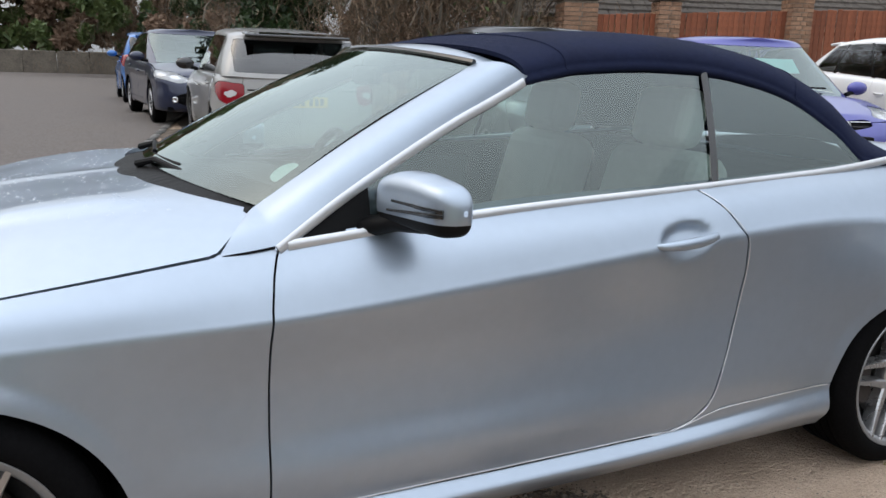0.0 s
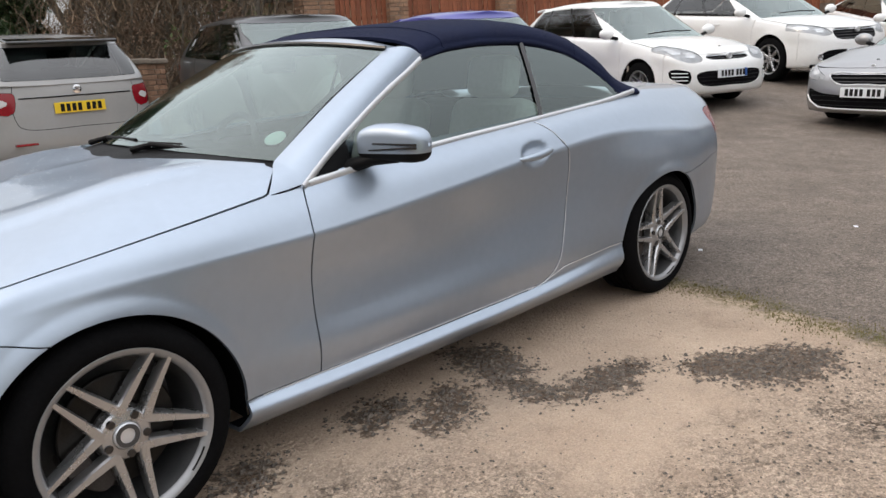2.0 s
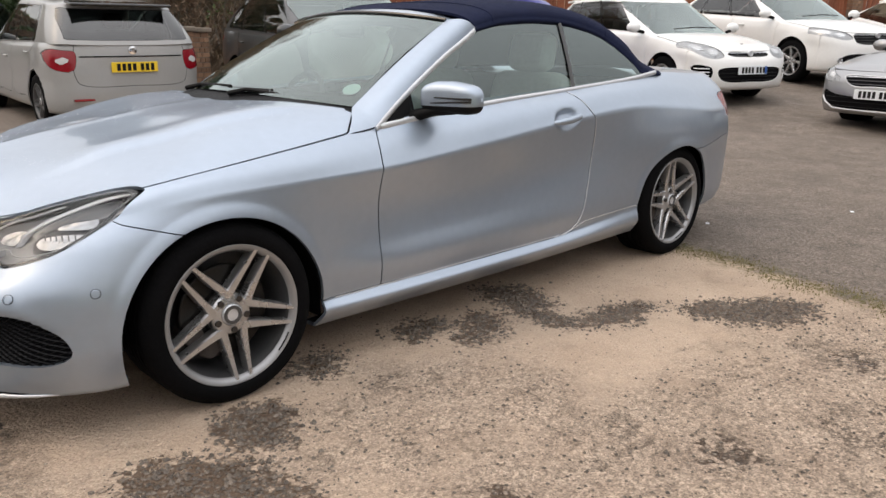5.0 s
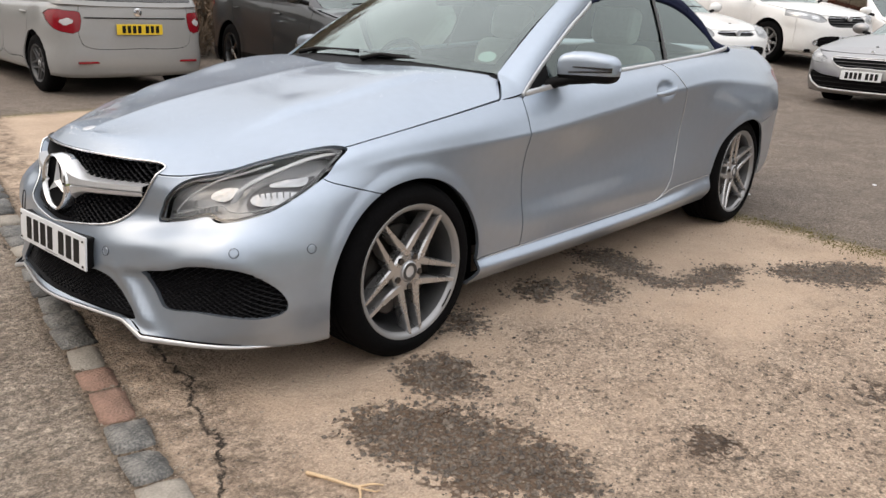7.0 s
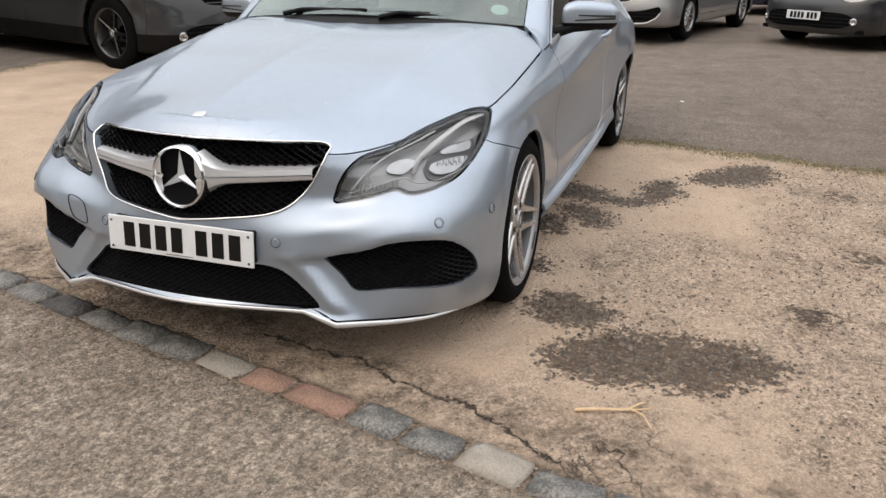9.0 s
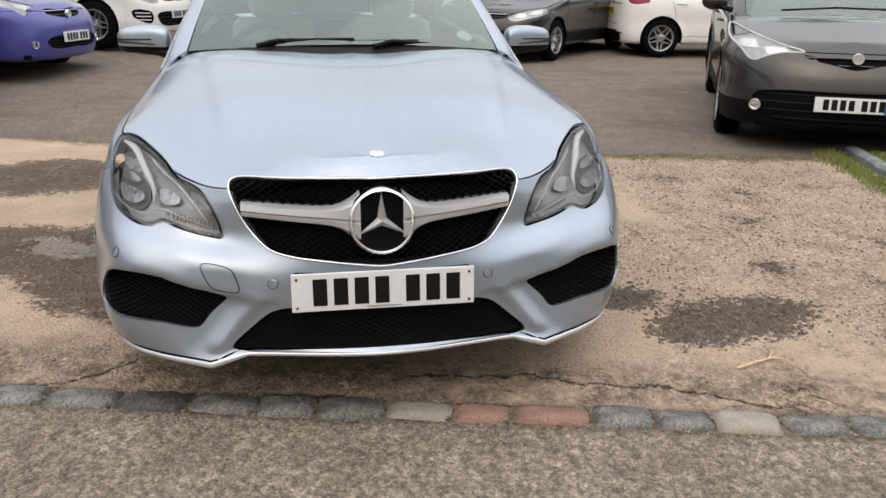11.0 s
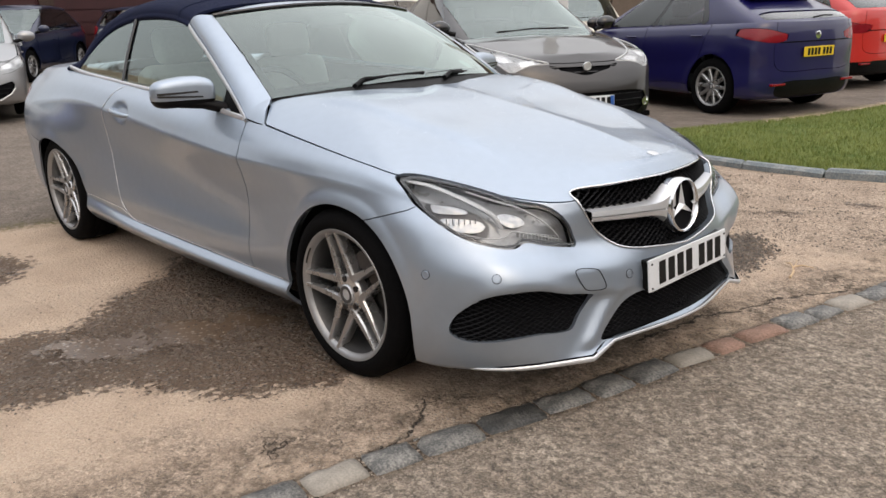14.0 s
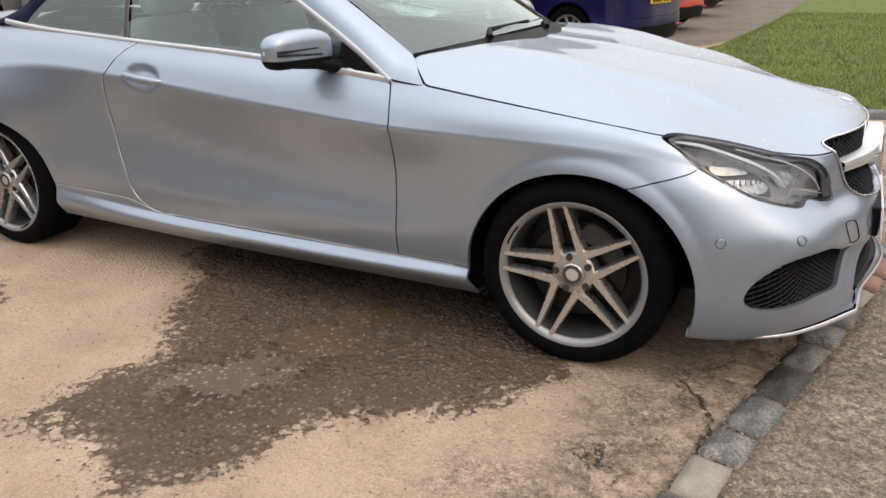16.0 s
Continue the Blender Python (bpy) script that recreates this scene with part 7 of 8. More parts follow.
def worn_sett(w, d, h, rng, rough=.005):
    """A rounded block: uneven head, sunken rim, ragged outline."""
    nx, ny = 6, 4
    power = rng.uniform(9, 18)
    V_, F_ = [], []
    for i in range(nx + 1):
        for j in range(ny + 1):
            u, v = 2 * i / nx - 1, 2 * j / ny - 1
            k = 1 / max((abs(u) ** power + abs(v) ** power) ** (1 / power), 1) * (1 + rng.uniform(-.022, .022) * (max(abs(u), abs(v)) > .9))
            edge = max(abs(u), abs(v)) > .99
            V_.append((u * k * w / 2, v * k * d / 2, (-.010 if edge else 0) - .003 * (u * u + v * v) / 2 + rng.uniform(-rough, rough)))
    at = lambda i, j: i * (ny + 1) + j
    for i in range(nx):
        for j in range(ny):
            F_.append((at(i, j), at(i + 1, j), at(i + 1, j + 1), at(i, j + 1)))
    loop_ = [at(i, 0) for i in range(nx)] + [at(nx, j) for j in range(ny)] + [at(i, ny) for i in range(nx, 0, -1)] + [at(0, j) for j in range(ny, 0, -1)]
    base = len(V_)
    V_ += [(V_[k][0], V_[k][1], -h) for k in loop_]
    n = len(loop_)
    F_ += [(loop_[(k + 1) % n], loop_[k], base + k, base + (k + 1) % n) for k in range(n)]
    me = bpy.data.meshes.new("block")
    me.from_pydata(V_, [], F_)
    me.polygons.foreach_set("use_smooth", np.ones(len(F_), bool))
    return me


rng = random.Random(5)
edging = thing("kerb_setts", "row of worn granite setts and red bricks flush with the yard", "kerb", kind="structure")
cuts_ = [-1.40, -1.21, -1.04, -.82, -.59, -.385, -.205, .0, .205, .375, .61, .79, .965, 1.16, 1.35]
while cuts_[-1] < 4.0:
    cuts_.append(cuts_[-1] + rng.uniform(.16, .25))
while cuts_[0] > -16:
    cuts_.insert(0, cuts_[0] - rng.uniform(.16, .26))
for a, b in zip(cuts_[:-1], cuts_[1:]):
    c = (a + b) / 2
    kind = "brick_red" if -.0 < a - .19 and b < .62 and a > .1 else ("sandstone" if rng.random() < .08 or abs(a + 1.40) < .01 else "granite")
    me = worn_sett((b - a) * 1.03 - .014, .118 + rng.uniform(-.016, .010), .06, rng, .0018 if kind == "brick_red" else .0035)
    ob = new("brick" if kind == "brick_red" else "sett", me)
    material(ob, kind)
    ob.parent = edging
    x0 = (far_edge(c) + near_edge(c)) / 2
    ob.matrix_basis = pose(x0, c, float(ground_h(np.array(x0), np.array(c))) + .017 + rng.uniform(-.004, .004), rng.uniform(-2.2, 2.2), rng.uniform(-1.6, 1.6), 90 - 13.1 + rng.uniform(-4, 4))

# loose grit along the joints and over the dirt
def grit(name, n, place, lo, hi, m, label):
    r = np.random.RandomState(7)
    base = np.array([(1, 0, 0), (-1, 0, 0), (0, 1, 0), (0, -1, 0), (0, 0, .7), (0, 0, -.5)])
    tri = np.array([(0, 2, 4), (2, 1, 4), (1, 3, 4), (3, 0, 4), (2, 0, 5), (1, 2, 5), (3, 1, 5), (0, 3, 5)])
    xy = place(r, n)
    s = lo + (hi - lo) * r.rand(n) ** 3
    P_ = base[None] * s[:, None, None] * r.uniform(.6, 1.3, (n, 6, 1))
    a = r.uniform(0, 6.28, n)
    ca_, sa_ = np.cos(a)[:, None], np.sin(a)[:, None]
    P_ = np.stack([P_[..., 0] * ca_ - P_[..., 1] * sa_, P_[..., 0] * sa_ + P_[..., 1] * ca_, P_[..., 2]], -1)
    P_[..., 0] += xy[:, 0, None]
    P_[..., 1] += xy[:, 1, None]
    P_[..., 2] += (ground_h(xy[:, 0], xy[:, 1]) + s * .2)[:, None]
    T_ = tri[None] + 6 * np.arange(n)[:, None, None]
    me = bpy.data.meshes.new(name)
    me.from_pydata(P_.reshape(-1, 3).tolist(), [], T_.reshape(-1, 3).tolist())
    return tagged(material(new(name, me), m), label, "gravel", kind="stuff")


def along_setts(r, n):
    y = r.uniform(-2.6, 2.8, n)
    return np.stack([(far_edge(y) + near_edge(y)) / 2 + r.normal(0, .13, n), y], 1)


grit("loose_grit", 9000, along_setts, .0015, .007, "pebble", "loose tan grit along the worn setts")
grit("yard_grit", 16000, lambda r, n: np.stack([r.uniform(-3.2, 2.6, n), r.uniform(-3, 3.2, n)], 1), .0012, .006, "pebble", "scattered small stones over the yard")

M["patch_stone"] = mat("bared_stone", (0.045, 0.035, 0.027), second=(.21, .17, .135), fac=(.42, .62), rough=.6, vary=.35, scale=30)


def inside(fields_, x0, x1, y0, y1, reach):
    """Places scattered where any of the outlines lies within reach."""
    def place(r, n):
        p = np.stack([r.uniform(x0, x1, n * 8), r.uniform(y0, y1, n * 8)], 1)
        d = np.min([area(p, f) for f in fields_], axis=0) + r.normal(0, .05, len(p))
        d[pool_gap(p) < -.02] = 9.0
        return np.resize(p[d < reach], (n, 2)) if (d < reach).sum() < n else p[d < reach][:n]
    return place


grit("bared_stones", 7000, inside(WET[1:8], -2.6, .7, .5, 2.0, .0), .003, .012, "patch_stone", "stones bared in the broken dark patches")
grit("damp_stones", 6000, inside(WET[:1], -2.0, .2, -2.1, -.2, .0), .002, .007, "patch_stone", "small stones in the damp patch beside the car")
grit("worn_stones", 7000, inside(WORN[:2], -2.7, 1.6, 1.0, 3.6, .0), .002, .009, "patch_stone", "stones bared where the top coat has worn")

# twig on the ground
tw = thing("twig", "pale dry forked twig lying on the ground", "twig")
for pts, r0 in (([(.74, 1.21, .008), (.725, 1.28, .016), (.70, 1.335, .010), (.69, 1.36, .012)], .006), ([(.69, 1.36, .012), (.665, 1.385, .02), (.64, 1.40, .012)], .004), ([(.69, 1.36, .012), (.72, 1.40, .016), (.765, 1.43, .006)], .004), ([(.70, 1.345, .012), (.685, 1.41, .02), (.68, 1.43, .03)], .003)):
    part("branch", tube(hermite(np.arange(len(pts)), np.array(pts), np.linspace(0, len(pts) - 1, 10)), [r0 * (1 - .05 * i) for i in range(10)], 6), "twig_tan", tw, smooth=60)
for a in ((-3.59, .65), (-4.6, 1.2)):
    bm = bm_box(-.022, .022, -.012, .012, 0, .003, .001)
    ob = tagged(part("paper_scrap", bm, "plate_white"), "small white paper scrap lying on the tarmac", "litter")
    ob.matrix_basis = pose(a[0], a[1], float(ground_h(np.array(a[0]), np.array(a[1]))) + .001, 0, 0, 30)

# painted kerb round the lawn
kerb = thing("lawn_kerb", "blue-grey painted kerb stones round the lawn", "kerb", kind="structure")
line = hermite(np.arange(9), np.array(LAWN[:9]), np.linspace(0, 8, 400))
arc = np.concatenate([[0], np.cumsum(np.linalg.norm(np.diff(line, axis=0), axis=1))])
at_ = lambda s: np.array([np.interp(s, arc, line[:, 0]), np.interp(s, arc, line[:, 1])])
s0 = 0.0
while s0 + .6 < arc[-1]:
    ln_ = .62
    a, b = at_(s0), at_(s0 + ln_ - .012)
    me = chip_box(float(np.linalg.norm(b - a)), .095, .20, .020, .006, rng)
    ob = material(new("kerb_stone", me), "kerb")
    ob.parent = kerb
    c = (a + b) / 2
    ob.matrix_basis = pose(c[0], c[1], .066 + rng.uniform(-.012, .010), rng.uniform(-3, 3), rng.uniform(-.8, .8), math.degrees(math.atan2(b[1] - a[1], b[0] - a[0])) + rng.uniform(-1.5, 1.5))
    s0 += ln_

# lawn blades
def blades(name, n, place, h0, h1, label, m="grass"):
    r = np.random.RandomState(3)
    xy = place(r, n)
    n = len(xy)
    h = r.uniform(h0, h1, n)
    a = r.uniform(0, 6.28, n)
    w = r.uniform(.003, .007, n)
    lean = r.uniform(-.6, .6, (n, 2)) * h[:, None]
    z = ground_h(xy[:, 0], xy[:, 1])
    d = np.stack([np.cos(a), np.sin(a)], 1) * w[:, None]
    P_ = np.zeros((n, 3, 3))
    P_[:, 0, :2], P_[:, 1, :2], P_[:, 2, :2] = xy - d, xy + d, xy + lean
    P_[:, 0, 2] = P_[:, 1, 2] = z - .005
    P_[:, 2, 2] = z + h
    me = bpy.data.meshes.new(name)
    me.from_pydata(P_.reshape(-1, 3).tolist(), [], np.arange(3 * n).reshape(-1, 3).tolist())
    return tagged(material(new(name, me), m), label, "grass", kind="stuff")


def on_lawn(r, n):
    y = 3.6 + (r.rand(n * 2) ** 1.6) * 11
    x = r.uniform(-2.5, 6.5, n * 2)
    p = np.stack([x, y], 1)
    return p[area(p, np.array(LAWN)) < -.05][:n]


lawn_z = blades("lawn_grass", 90000, on_lawn, .018, .045, "short mown green lawn behind the kerb")
blades("weed_grass", 5000, lambda r, n: np.stack([-3.12 + .23 * (yy := r.uniform(-.6, 3.7, n)) + r.normal(0, .07, n) + .05 * np.sin(yy * 9), yy], 1), .004, .014, "thin mossy weeds along the tarmac edge", "moss")
blades("kerb_weeds", 2200, lambda r, n: np.stack([(xx := r.uniform(-2.6, -1.2, n)), np.interp(xx, [-2.6, -1.9, -1.2], [3.85, 3.62, 3.45]) + r.normal(0, .06, n)], 1), .012, .05, "green weeds at the foot of the kerb")


# ---- fence with brick piers ----
FO, FD = np.array((-9.75, -8.85)), np.array((-.951, .309))
FANG = math.degrees(math.atan2(FD[1], FD[0]))
gz = lambda p: float(ground_h(np.array(p[0]), np.array(p[1])))
board = bpy.data.meshes.new("board")
bm = bm_box(-.046, .046, -.009, .009, 0, 1.86, .004, 1)
bm.to_mesh(board)
bm.free()
board.materials.append(M["fence_wood"])
brick_me = bpy.data.meshes.new("brick")
bm = bm_box(-.105, .105, -.05, .05, -.032, .032, .004, 1)
bm.to_mesh(brick_me)
bm.free()
brick_me.materials.append(M["pier_brick"])


def brick_pier(p, ang, size, h, name="brick_pier", label="buff brick pier with a stone cap", bricks=True):
    root = thing(name, label, "pier", at=pose(p[0], p[1], gz(p) - .02, 0, 0, ang), group="boundary piers")
    part("core", bm_box(-size / 2 + .006, size / 2 - .006, -size / 2 + .006, size / 2 - .006, 0, h - .01), "mortar", root)
    part("cap", bm_box(-size / 2 - .05, size / 2 + .05, -size / 2 - .05, size / 2 + .05, h, h + .075, .02, 2), "pier_cap", root)
    if bricks:
        rows = int(h / .075)
        for i in range(max(0, rows - 12), rows):
            for side in range(4):
                for k in (-1, 1):
                    ob = new("brick", brick_me)
                    ob.parent = root
                    off = size / 4 * k
                    ob.matrix_basis = pose(0, 0, 0, 0, 0, 90 * side) @ pose(off + (.02 if i % 2 else -.02), -size / 2 + .047, .04 + i * .075) @ Matrix.Diagonal((size / 2 / .225, 1, 1, 1))
    return root


brick_pier(FO - FD * 1.6, FANG, .58, 2.15, label="broad buff brick pier at the fence end")
prev = -1.6
fence_no = 0
for t in [2.42 * i for i in range(9)]:
    p = FO + FD * t
    brick_pier(p, FANG, .38, 2.12, bricks=t < 13)
    fe = thing("fence_panel", "red-brown vertical board fence panel between brick piers", "fence", group="fence panels", at=pose(0, 0, 0))
    a, b = FO + FD * (prev + (.28 if t == 0 else .18)), FO + FD * (t - .18)
    nb = int(np.linalg.norm(b - a) / .098)
    for i in range(nb):
        c = a + (b - a) * (i + .5) / nb
        ob = new("board", board)
        ob.parent = fe
        ob.matrix_basis = pose(c[0], c[1], gz(c) + .04 + rng.uniform(-.01, .01), rng.uniform(-.6, .6), 0, FANG + rng.uniform(-2, 2))
    for z in (.4, 1.5):
        part("rail", tube([(a[0] - .03, a[1] - .04, gz(a) + z), (b[0] - .03, b[1] - .04, gz(b) + z)], .03, 4), "fence_wood", fe)
    prev = t

# house behind the fence: tiled roof and a rendered wing
FN = np.array((-.309, -.951))
house = thing("house", "low house with a dark tiled roof and cream rendered gable", "house")


def hp(t, n, z):
    p = FO + FD * t + FN * n
    return Vector((p[0], p[1], z))


bm = bmesh.new()
vs = [bm.verts.new(hp(t, n, z)) for t, n, z in ((-2.5, 3.2, 0), (9.2, 3.2, 0), (9.2, 3.2, 2.5), (-2.5, 3.2, 2.5))]
bm.faces.new(vs)
part("wall", bm, "render_wall", house)
bm = bmesh.new()
under = [bm.verts.new(hp(t, n, z)) for t, n, z in ((-4.0, 2.84, 2.42), (9.5, 2.84, 2.42), (8.7, 7.0, 5.80), (-4.0, 7.0, 5.80))]
bm.faces.new(under)
part("roof_deck", bm, "roof_tile", house)
# courses of tiles, each a stepped strip
T0, T1 = -4.0, 9.6
rows = 26
for i in range(rows):
    f0, f1 = i / rows, (i + 1) / rows
    n0, n1, z0, z1 = 2.8 + 4.2 * f0, 2.8 + 4.2 * f1 + .04, 2.45 + 3.4 * f0, 2.45 + 3.4 * f1 + .03
    bm = bmesh.new()
    end = T1 - .9 * f0
    m_ = int((end - T0) / .3)
    for j in range(m_):
        a, b = T0 + (end - T0) * j / m_, T0 + (end - T0) * (j + .94) / m_
        dz_ = rng.uniform(0, .012)
        q4 = [bm.verts.new(hp(t, n, z)) for t, n, z in ((a, n0, z0 + .05 + dz_), (b, n0, z0 + .05 + dz_), (b, n1, z1 + dz_), (a, n1, z1 + dz_))]
        q5 = [bm.verts.new(hp(t, n, z)) for t, n, z in ((a, n0, z0 - .02), (b, n0, z0 - .02))]
        bm.faces.new(q4)
        bm.faces.new((q5[0], q5[1], q4[1], q4[0]))
    part("tile_course", bm, "roof_tile", house)
bm = bmesh.new()
wing = [(8.9, 3.4), (15.0, 3.4), (15.0, 9.4), (8.9, 9.4)]
lo = [bm.verts.new(hp(t, n, 0)) for t, n in wing]
hi = [bm.verts.new(hp(t, n, 5.6)) for t, n in wing]
for i in range(4):
    j = (i + 1) % 4
    bm.faces.new((lo[i], lo[j], hi[j], hi[i]))
bm.faces.new(hi)
part("rendered_wing", bm, "render_wall", house)

# ---- sales building ----
shop = thing("sales_building", "dark workshop building with wine-red doors and a pale fascia", "building")
BO, BD = np.array((-10.6, 11.6)), np.array((.717, .697))
BN = np.array((-.697, .717))


def bp(s, d, z):
    p = BO + BD * s + BN * d
    return Vector((p[0], p[1], z))


def wall_box(name, s0_, s1_, d0_, d1_, z0, z1, m, parent, label=""):
    bm = bmesh.new()
    c8 = [bm.verts.new(bp(s, d, z)) for z in (z0, z1) for s, d in ((s0_, d0_), (s1_, d0_), (s1_, d1_), (s0_, d1_))]
    for f in ((0, 1, 2, 3), (4, 7, 6, 5), (0, 4, 5, 1), (1, 5, 6, 2), (2, 6, 7, 3), (3, 7, 4, 0)):
        bm.faces.new([c8[i] for i in f])
    bmesh.ops.recalc_face_normals(bm, faces=bm.faces[:])
    return part(name, bm, m, parent, label)


wall_box("wall", -16.3, 9, .3, 6, 0, 4.2, "dark_wall", shop)
M["grey_panel"] = mat("grey_panel", (0.13, 0.127, 0.122), rough=.7, vary=.2, scale=3)
wall_box("side_panel", -16.2, -14.6, .2, .34, 0, 2.9, "grey_panel", shop, "plain grey wall panel")
wall_box("fascia", -16.3, 1.0, .05, .4, 2.95, 3.9, "white_post", shop, "pale fascia band")
for i in range(5):
    a = -13.4 + 3.0 * i
    d = wall_box("door", a, a + 2.6, .22, .34, 0, 2.75, "wine", shop, "wine-red roller door")
    for k in range(9):
        wall_box("door_slat", a + .03, a + 2.57, .195, .225, .1 + .29 * k, .36 + .29 * k, "wine", d)
bay = wall_box("bay_door", 2.75, 6.6, .20, .34, 0, 3.3, "tan_door", shop, "tan sectional workshop door")
for i in range(5):
    wall_box("window", 3.15 + i * .62, 3.50 + i * .62, .17, .205, 1.75, 1.97, "white_post", bay, "small pale window")
wall_box("open_bay", 1.0, 2.7, .24, .34, 0, 3.3, "ochre_wall", shop, "ochre wall inside the open bay")
post = tagged(part("white_post", bm_box(-.11, .11, -.11, .11, 0, 4.0, .015), "white_post"), "square white steel post beside the cars", "post")
post.matrix_basis = pose(-5.9, 8.0, 0, 0, 0, 44)

# ---- low brick wall and piers by the roadside hedge ----
low = thing("low_wall", "low weathered brick wall below the hedge", "wall", kind="structure")
for i, (x, y) in enumerate(((-4.0, -8.0), (-4.55, -8.6))):
    brick_pier((x, y), 20, .36, 1.05, name="low_pier", label="short weathered brick pier beside the grey hatchback")
b0, b1 = np.array((-4.3, -8.9)), np.array((-4.9, -40.0))
for i in range(30):
    a, b = b0 + (b1 - b0) * i / 30, b0 + (b1 - b0) * (i + .98) / 30
    me = chip_box(float(np.linalg.norm(b - a)), .3, .9, .04, .02, rng)
    ob = material(new("wall_block", me), "stone_wall")
    ob.parent = low
    c = (a + b) / 2
    ob.matrix_basis = pose(c[0], c[1], gz(c) + .75, 0, 0, math.degrees(math.atan2(b[1] - a[1], b[0] - a[0])))
endw = thing("road_end_wall", "pale stone wall where the road bends", "wall", kind="structure")
for i in range(22):
    a, b = np.array((-6 + 1.6 * i, -44 - .18 * i)), np.array((-6 + 1.6 * (i + .98), -44 - .18 * (i + 1)))
    me = chip_box(float(np.linalg.norm(b - a)), .35, 1.4, .05, .03, rng)
    ob = material(new("wall_block", me), "stone_wall")
    ob.parent = endw
    c = (a + b) / 2
    ob.matrix_basis = pose(c[0], c[1], gz(c) + 1.15, 0, 0, math.degrees(math.atan2(b[1] - a[1], b[0] - a[0])))


# ---- hedges, bare shrubs and trees ----
def leaf_mesh(name, centres, radii, n, size, seed):
    """Small two-triangle leaves scattered through overlapping uneven clumps."""
    r = np.random.RandomState(seed)
    k = r.randint(0, len(centres), n)
    u = r.normal(size=(n, 3))
    u /= np.linalg.norm(u, axis=1, keepdims=True)
    rad = r.rand(n, 1) ** .35
    p = np.asarray(centres)[k] + u * rad * np.asarray(radii)[k]
    s = size * r.uniform(.5, 1.4, (n, 1))
    a = r.normal(size=(n, 3))
    a /= np.linalg.norm(a, axis=1, keepdims=True)
    b = np.cross(a, r.normal(size=(n, 3)))
    b /= np.linalg.norm(b, axis=1, keepdims=True)
    P_ = np.stack([p - a * s, p + b * s * .45, p + a * s, p - b * s * .45], 1)
    i = np.arange(n)[:, None] * 4
    me = bpy.data.meshes.new(name)
    me.from_pydata(P_.reshape(-1, 3).tolist(), [], np.hstack([i, i + 1, i + 2, i + 3]).tolist())
    return me


def twig_mesh(name, base, n, h, spread, seed, thick=.0050, droop=.25, seg=4):
    """Many thin forking stems rising from a patch of ground."""
    r = np.random.RandomState(seed)
    o = np.stack([r.normal(0, spread[0], n), r.normal(0, spread[1], n), r.uniform(0, .75, n) ** 1.2 * h], 1)
    d = r.normal(0, .55, (n, 3))
    d[:, 2] = np.abs(d[:, 2]) + .35
    d /= np.linalg.norm(d, axis=1, keepdims=True)
    ln = r.uniform(.25, .75, n) * min(h, 4.0) * (.55 if thick > .01 else .26)
    P_ = np.zeros((n, seg, 3, 3))
    c = o.copy()
    bend = r.normal(0, .75, (n, 3))
    bend[:, 2] -= droop
    w0 = thick * r.uniform(.5, 1.6, n)
    for i in range(seg):
        w = w0 * (1 - .8 * i / (seg - 1))
        for j in range(3):
            a = 2.094 * j
            P_[:, i, j] = c + np.stack([np.cos(a) * w, np.sin(a) * w, 0 * w], 1)
        c = c + d * (ln / (seg - 1))[:, None]
        d = d + bend / seg + r.normal(0, .28, (n, 3))
        d /= np.linalg.norm(d, axis=1, keepdims=True)
    idx = np.arange(n * seg * 3).reshape(n, seg, 3)
    q = []
    for j in range(3):
        k = (j + 1) % 3
        q.append(np.stack([idx[:, :-1, j], idx[:, :-1, k], idx[:, 1:, k], idx[:, 1:, j]], -1).reshape(-1, 4))
    me = bpy.data.meshes.new(name)
    me.from_pydata((P_.reshape(-1, 3) + np.array(base)).tolist(), [], np.vstack(q).tolist())
    return me


def bush(p, h, spread, n, seed, label, leaves=0, leaf="leaf_green", leaf_size=.05):
    root = thing("bare_shrub" if not leaves else "shrub", label, "shrub", at=pose(p[0], p[1], gz(p)), group="roadside shrubs")
    o = material(new("stem_growth", twig_mesh("stem_growth", (0, 0, 0), n // 22, h, (spread[0] * .6, spread[1] * .6), seed + 50, thick=.02)), "bark")
    o.parent = root
    o = material(new("twig_growth", twig_mesh("twig_growth", (0, 0, 0), int(n * .45), h, spread, seed)), "twig_brown")
    o.parent = root
    if leaves:
        r = np.random.RandomState(seed + 9)
        k = 60
        cs = np.stack([r.normal(0, spread[0] * .9, k), r.normal(0, spread[1] * .9, k), r.uniform(.15, .95, k) * h], 1)
        rs = np.stack([r.uniform(.25, .55, k)] * 3, 1)
        o = material(new("foliage", leaf_mesh("foliage", cs, rs, leaves, leaf_size, seed)), leaf)
        o.parent = root
    return root


bush((-5.7, -11.6), 5.2, (.6, .9), 14000, 1, "tangled russet shrub behind the low wall", leaves=26000, leaf="leaf_russet", leaf_size=.028)
bush((-6.4, -10.9), 5.4, (1.0, .8), 12000, 2, "tangled russet shrub beside the fence", leaves=22000, leaf="leaf_russet", leaf_size=.028)
bush((-7.6, -10.9), 4.6, (.9, .7), 3800, 3, "thin bare shrub behind the estate car", leaves=2600, leaf="leaf_green", leaf_size=.045)
bush((-4.35, -14.2), 5.6, (.5, .6), 2500, 4, "dense dark evergreen shrub over the wall", leaves=34000, leaf="leaf_dark", leaf_size=.07)
bush((-5.0, -18.5), 6.2, (.9, 1.2), 7000, 5, "tangled brown bare shrub over the wall", leaves=12000, leaf="leaf_russet", leaf_size=.04)
bush((-5.6, -22.0), 5.4, (1.0, 1.6), 7000, 6, "tangled brown bare shrub over the wall", leaves=14000, leaf="leaf_dark", leaf_size=.10)
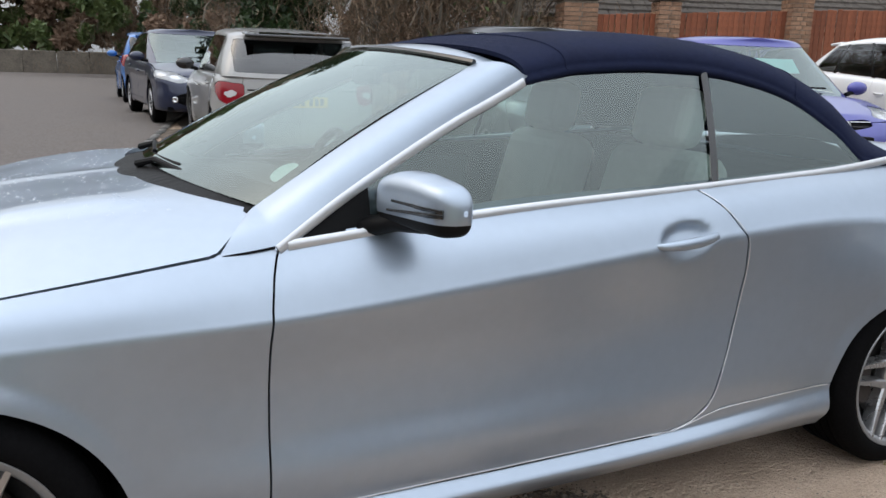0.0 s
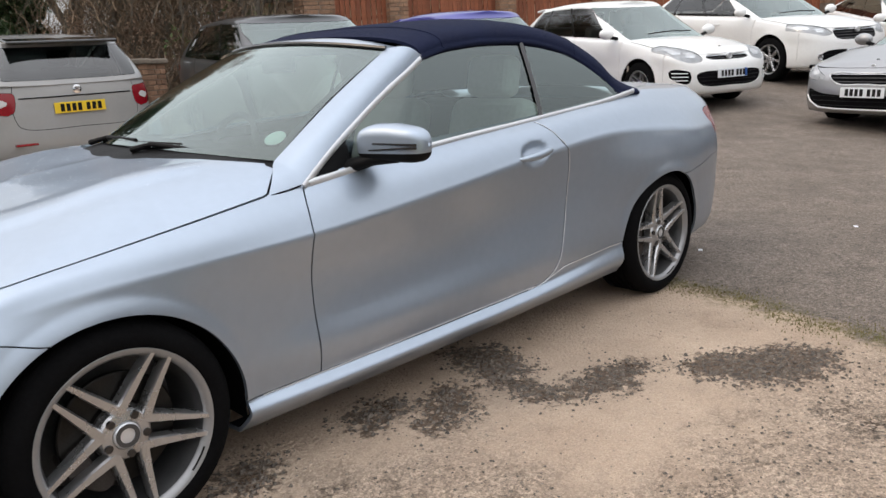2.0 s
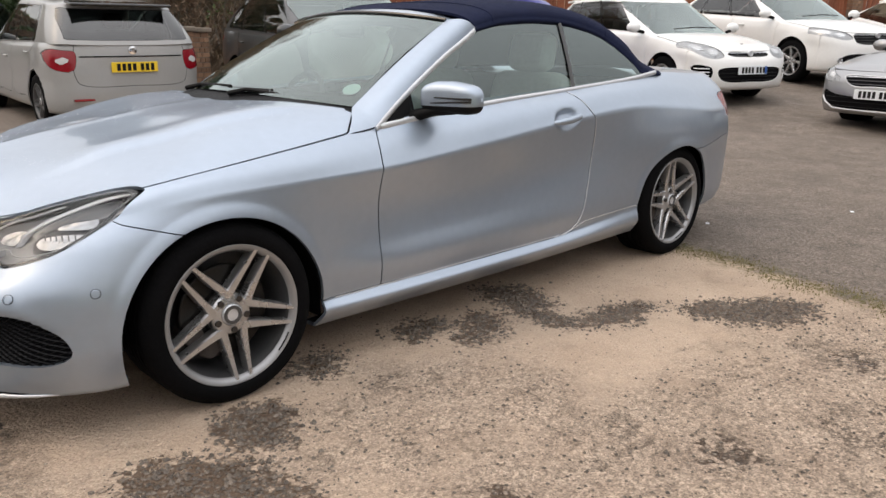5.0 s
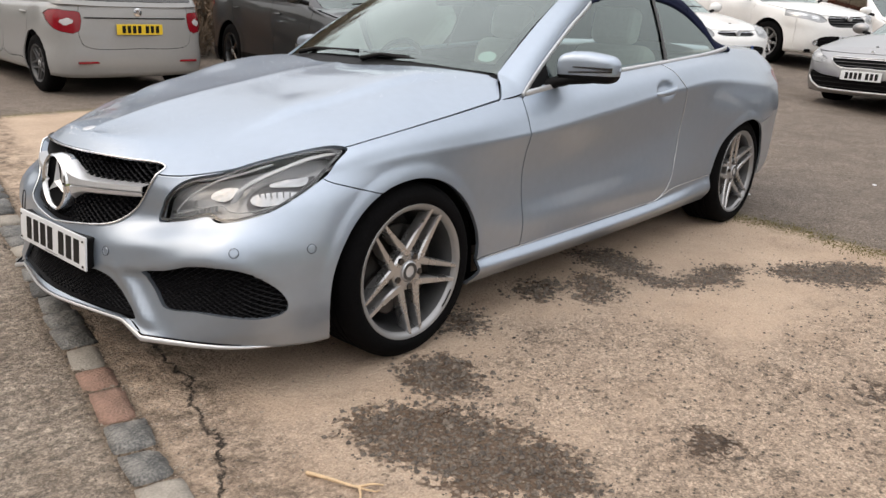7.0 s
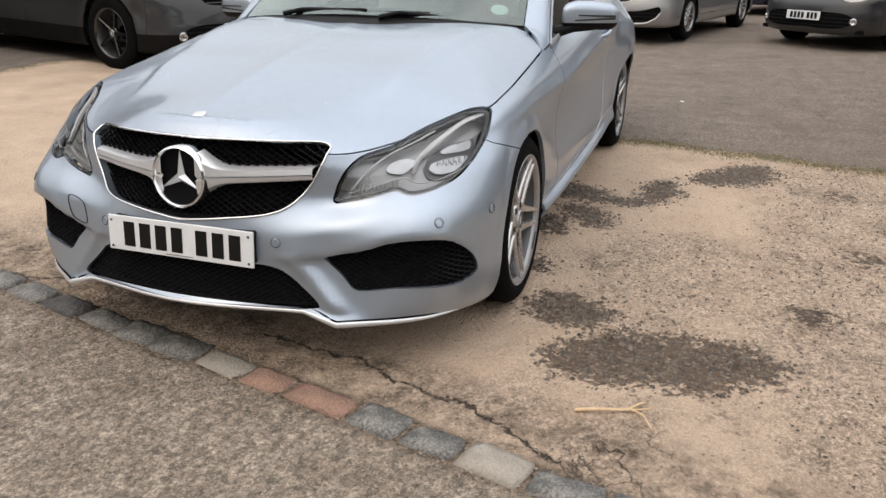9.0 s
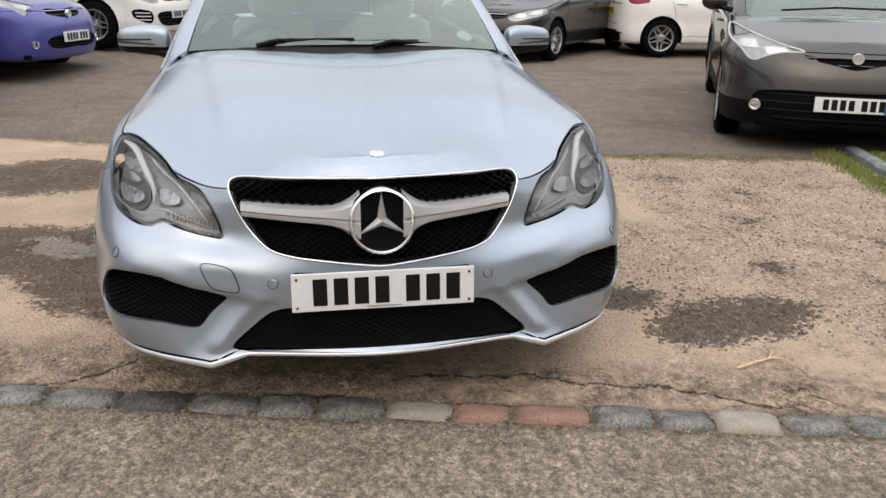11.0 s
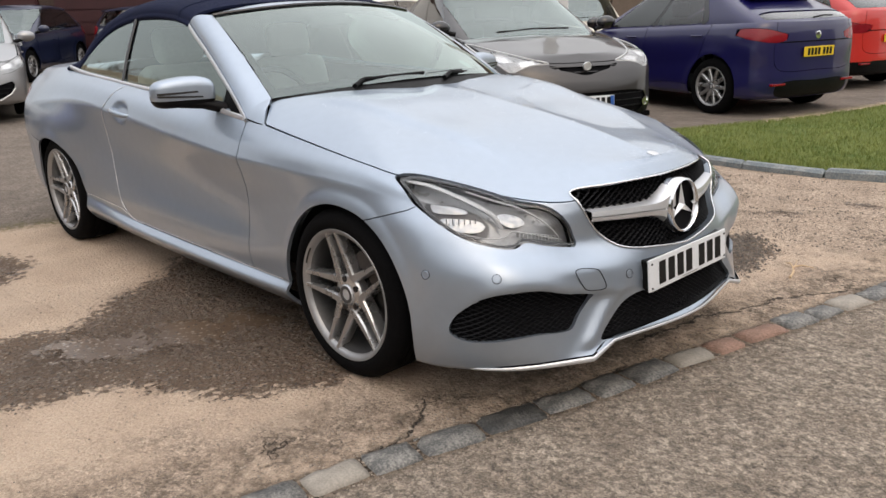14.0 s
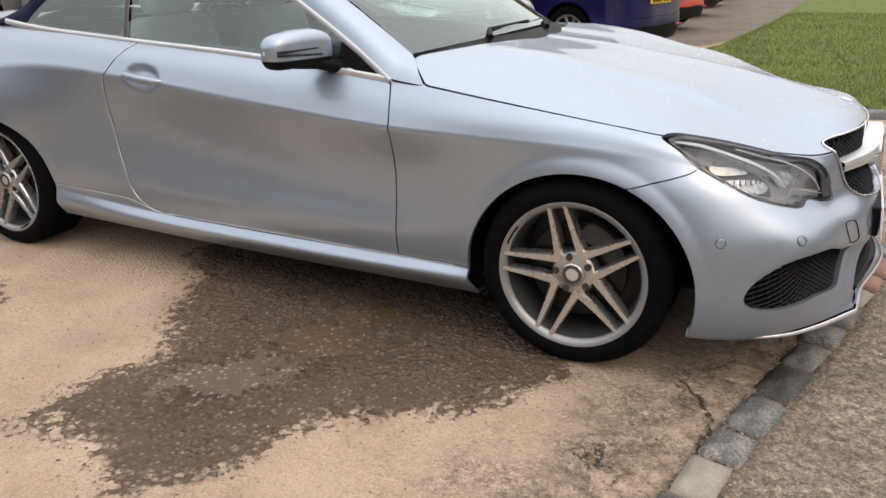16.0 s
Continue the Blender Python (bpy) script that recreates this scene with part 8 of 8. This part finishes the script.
bush((-5.8, -27.0), 7.0, (1.2, 1.8), 5000, 7, "brown hedge growth over the wall", leaves=26000, leaf="leaf_russet", leaf_size=.09)
bush((-6.4, -33.0), 8.0, (1.5, 2.2), 5000, 8, "green hedge growth over the wall", leaves=20000, leaf="leaf_dark", leaf_size=.19)
bush((-3.5, -40.0), 8.5, (2.4, 1.4), 5000, 9, "green hedge growth over the wall", leaves=20000, leaf_size=.21)
for i, x in enumerate((-4, -1.2, 1.4, 4, 7, 11, 17)):
    bush((x, -47.5 - .6 * i), 9.5, (2.2, 1.2), 2000, 20 + i, "green hedge growth behind the bend wall", leaves=16000, leaf="leaf_green" if i % 2 else "leaf_russet", leaf_size=.42)


def bare_tree(p, h, seed, label):
    """A trunk that forks again and again, without leaves."""
    r = random.Random(seed)
    root = thing("bare_tree", label, "tree", at=pose(p[0], p[1], gz(p)), group="bare trees")
    trunk, crown = [], []

    def grow(a, d, ln, w, depth):
        b = a + d * ln
        mid_ = (a + b) / 2 + Vector((r.gauss(0, .05), r.gauss(0, .05), r.gauss(0, .03))) * ln
        (trunk if depth < 2 else crown).append(([a, mid_, b], w))
        if depth > 5:
            return
        for _ in range(3 if depth > 1 else 4):
            nd = (d + Vector((r.gauss(0, .5), r.gauss(0, .5), r.gauss(.08, .3)))).normalized()
            grow(a + (b - a) * r.uniform(.6, 1), nd, ln * r.uniform(.58, .80), w * .58, depth + 1)

    grow(Vector((0, 0, -.1)), Vector((0, 0, 1)), h * .26, h * .020, 0)
    for nm, segs in (("trunk", trunk), ("crown", crown)):
        V_, F_ = [], []
        for pts, w in segs:
            k = 6 if nm == "trunk" else 3
            st = len(V_)
            for i, pnt in enumerate(pts):
                ww = w * (1 - .18 * i)
                for j in range(k):
                    a = 6.2832 * j / k
                    V_.append((pnt.x + math.cos(a) * ww, pnt.y + math.sin(a) * ww, pnt.z + (math.sin(a) * .3 * ww)))
            for i in range(2):
                for j in range(k):
                    j2 = (j + 1) % k
                    F_.append((st + i * k + j, st + i * k + j2, st + (i + 1) * k + j2, st + (i + 1) * k + j))
        me = bpy.data.meshes.new(nm)
        me.from_pydata(V_, [], F_)
        o = material(new(nm, me), "bark" if nm == "trunk" else "twig_brown")
        o.parent = root
    return root


bare_tree((-7.5, -10.2), 7.5, 1, "multi-stemmed bare tree beside the fence")
bare_tree((-6.2, -15.5), 9, 2, "tall bare tree above the roadside shrubs")
bare_tree((-7.0, -24), 10, 3, "tall bare tree above the roadside hedge")
bare_tree((-31, -11), 10, 4, "far bare tree beyond the house")
bare_tree((-36, -5), 11, 5, "far bare tree beyond the fence")

# unseen wall added across the road, behind the walk, to screen the low sky
across = thing("boundary_wall", "plain dark brick boundary wall across the road", "wall", kind="structure")
for i in range(14):
    me = chip_box(1.96, .35, 3.1, .05, .02, rng)
    ob = material(new("wall_block", me), "stone_wall")
    ob.parent = across
    ob.matrix_basis = pose(9.0, -9.0 + 2.0 * i, 3.0, 0, 0, 90)
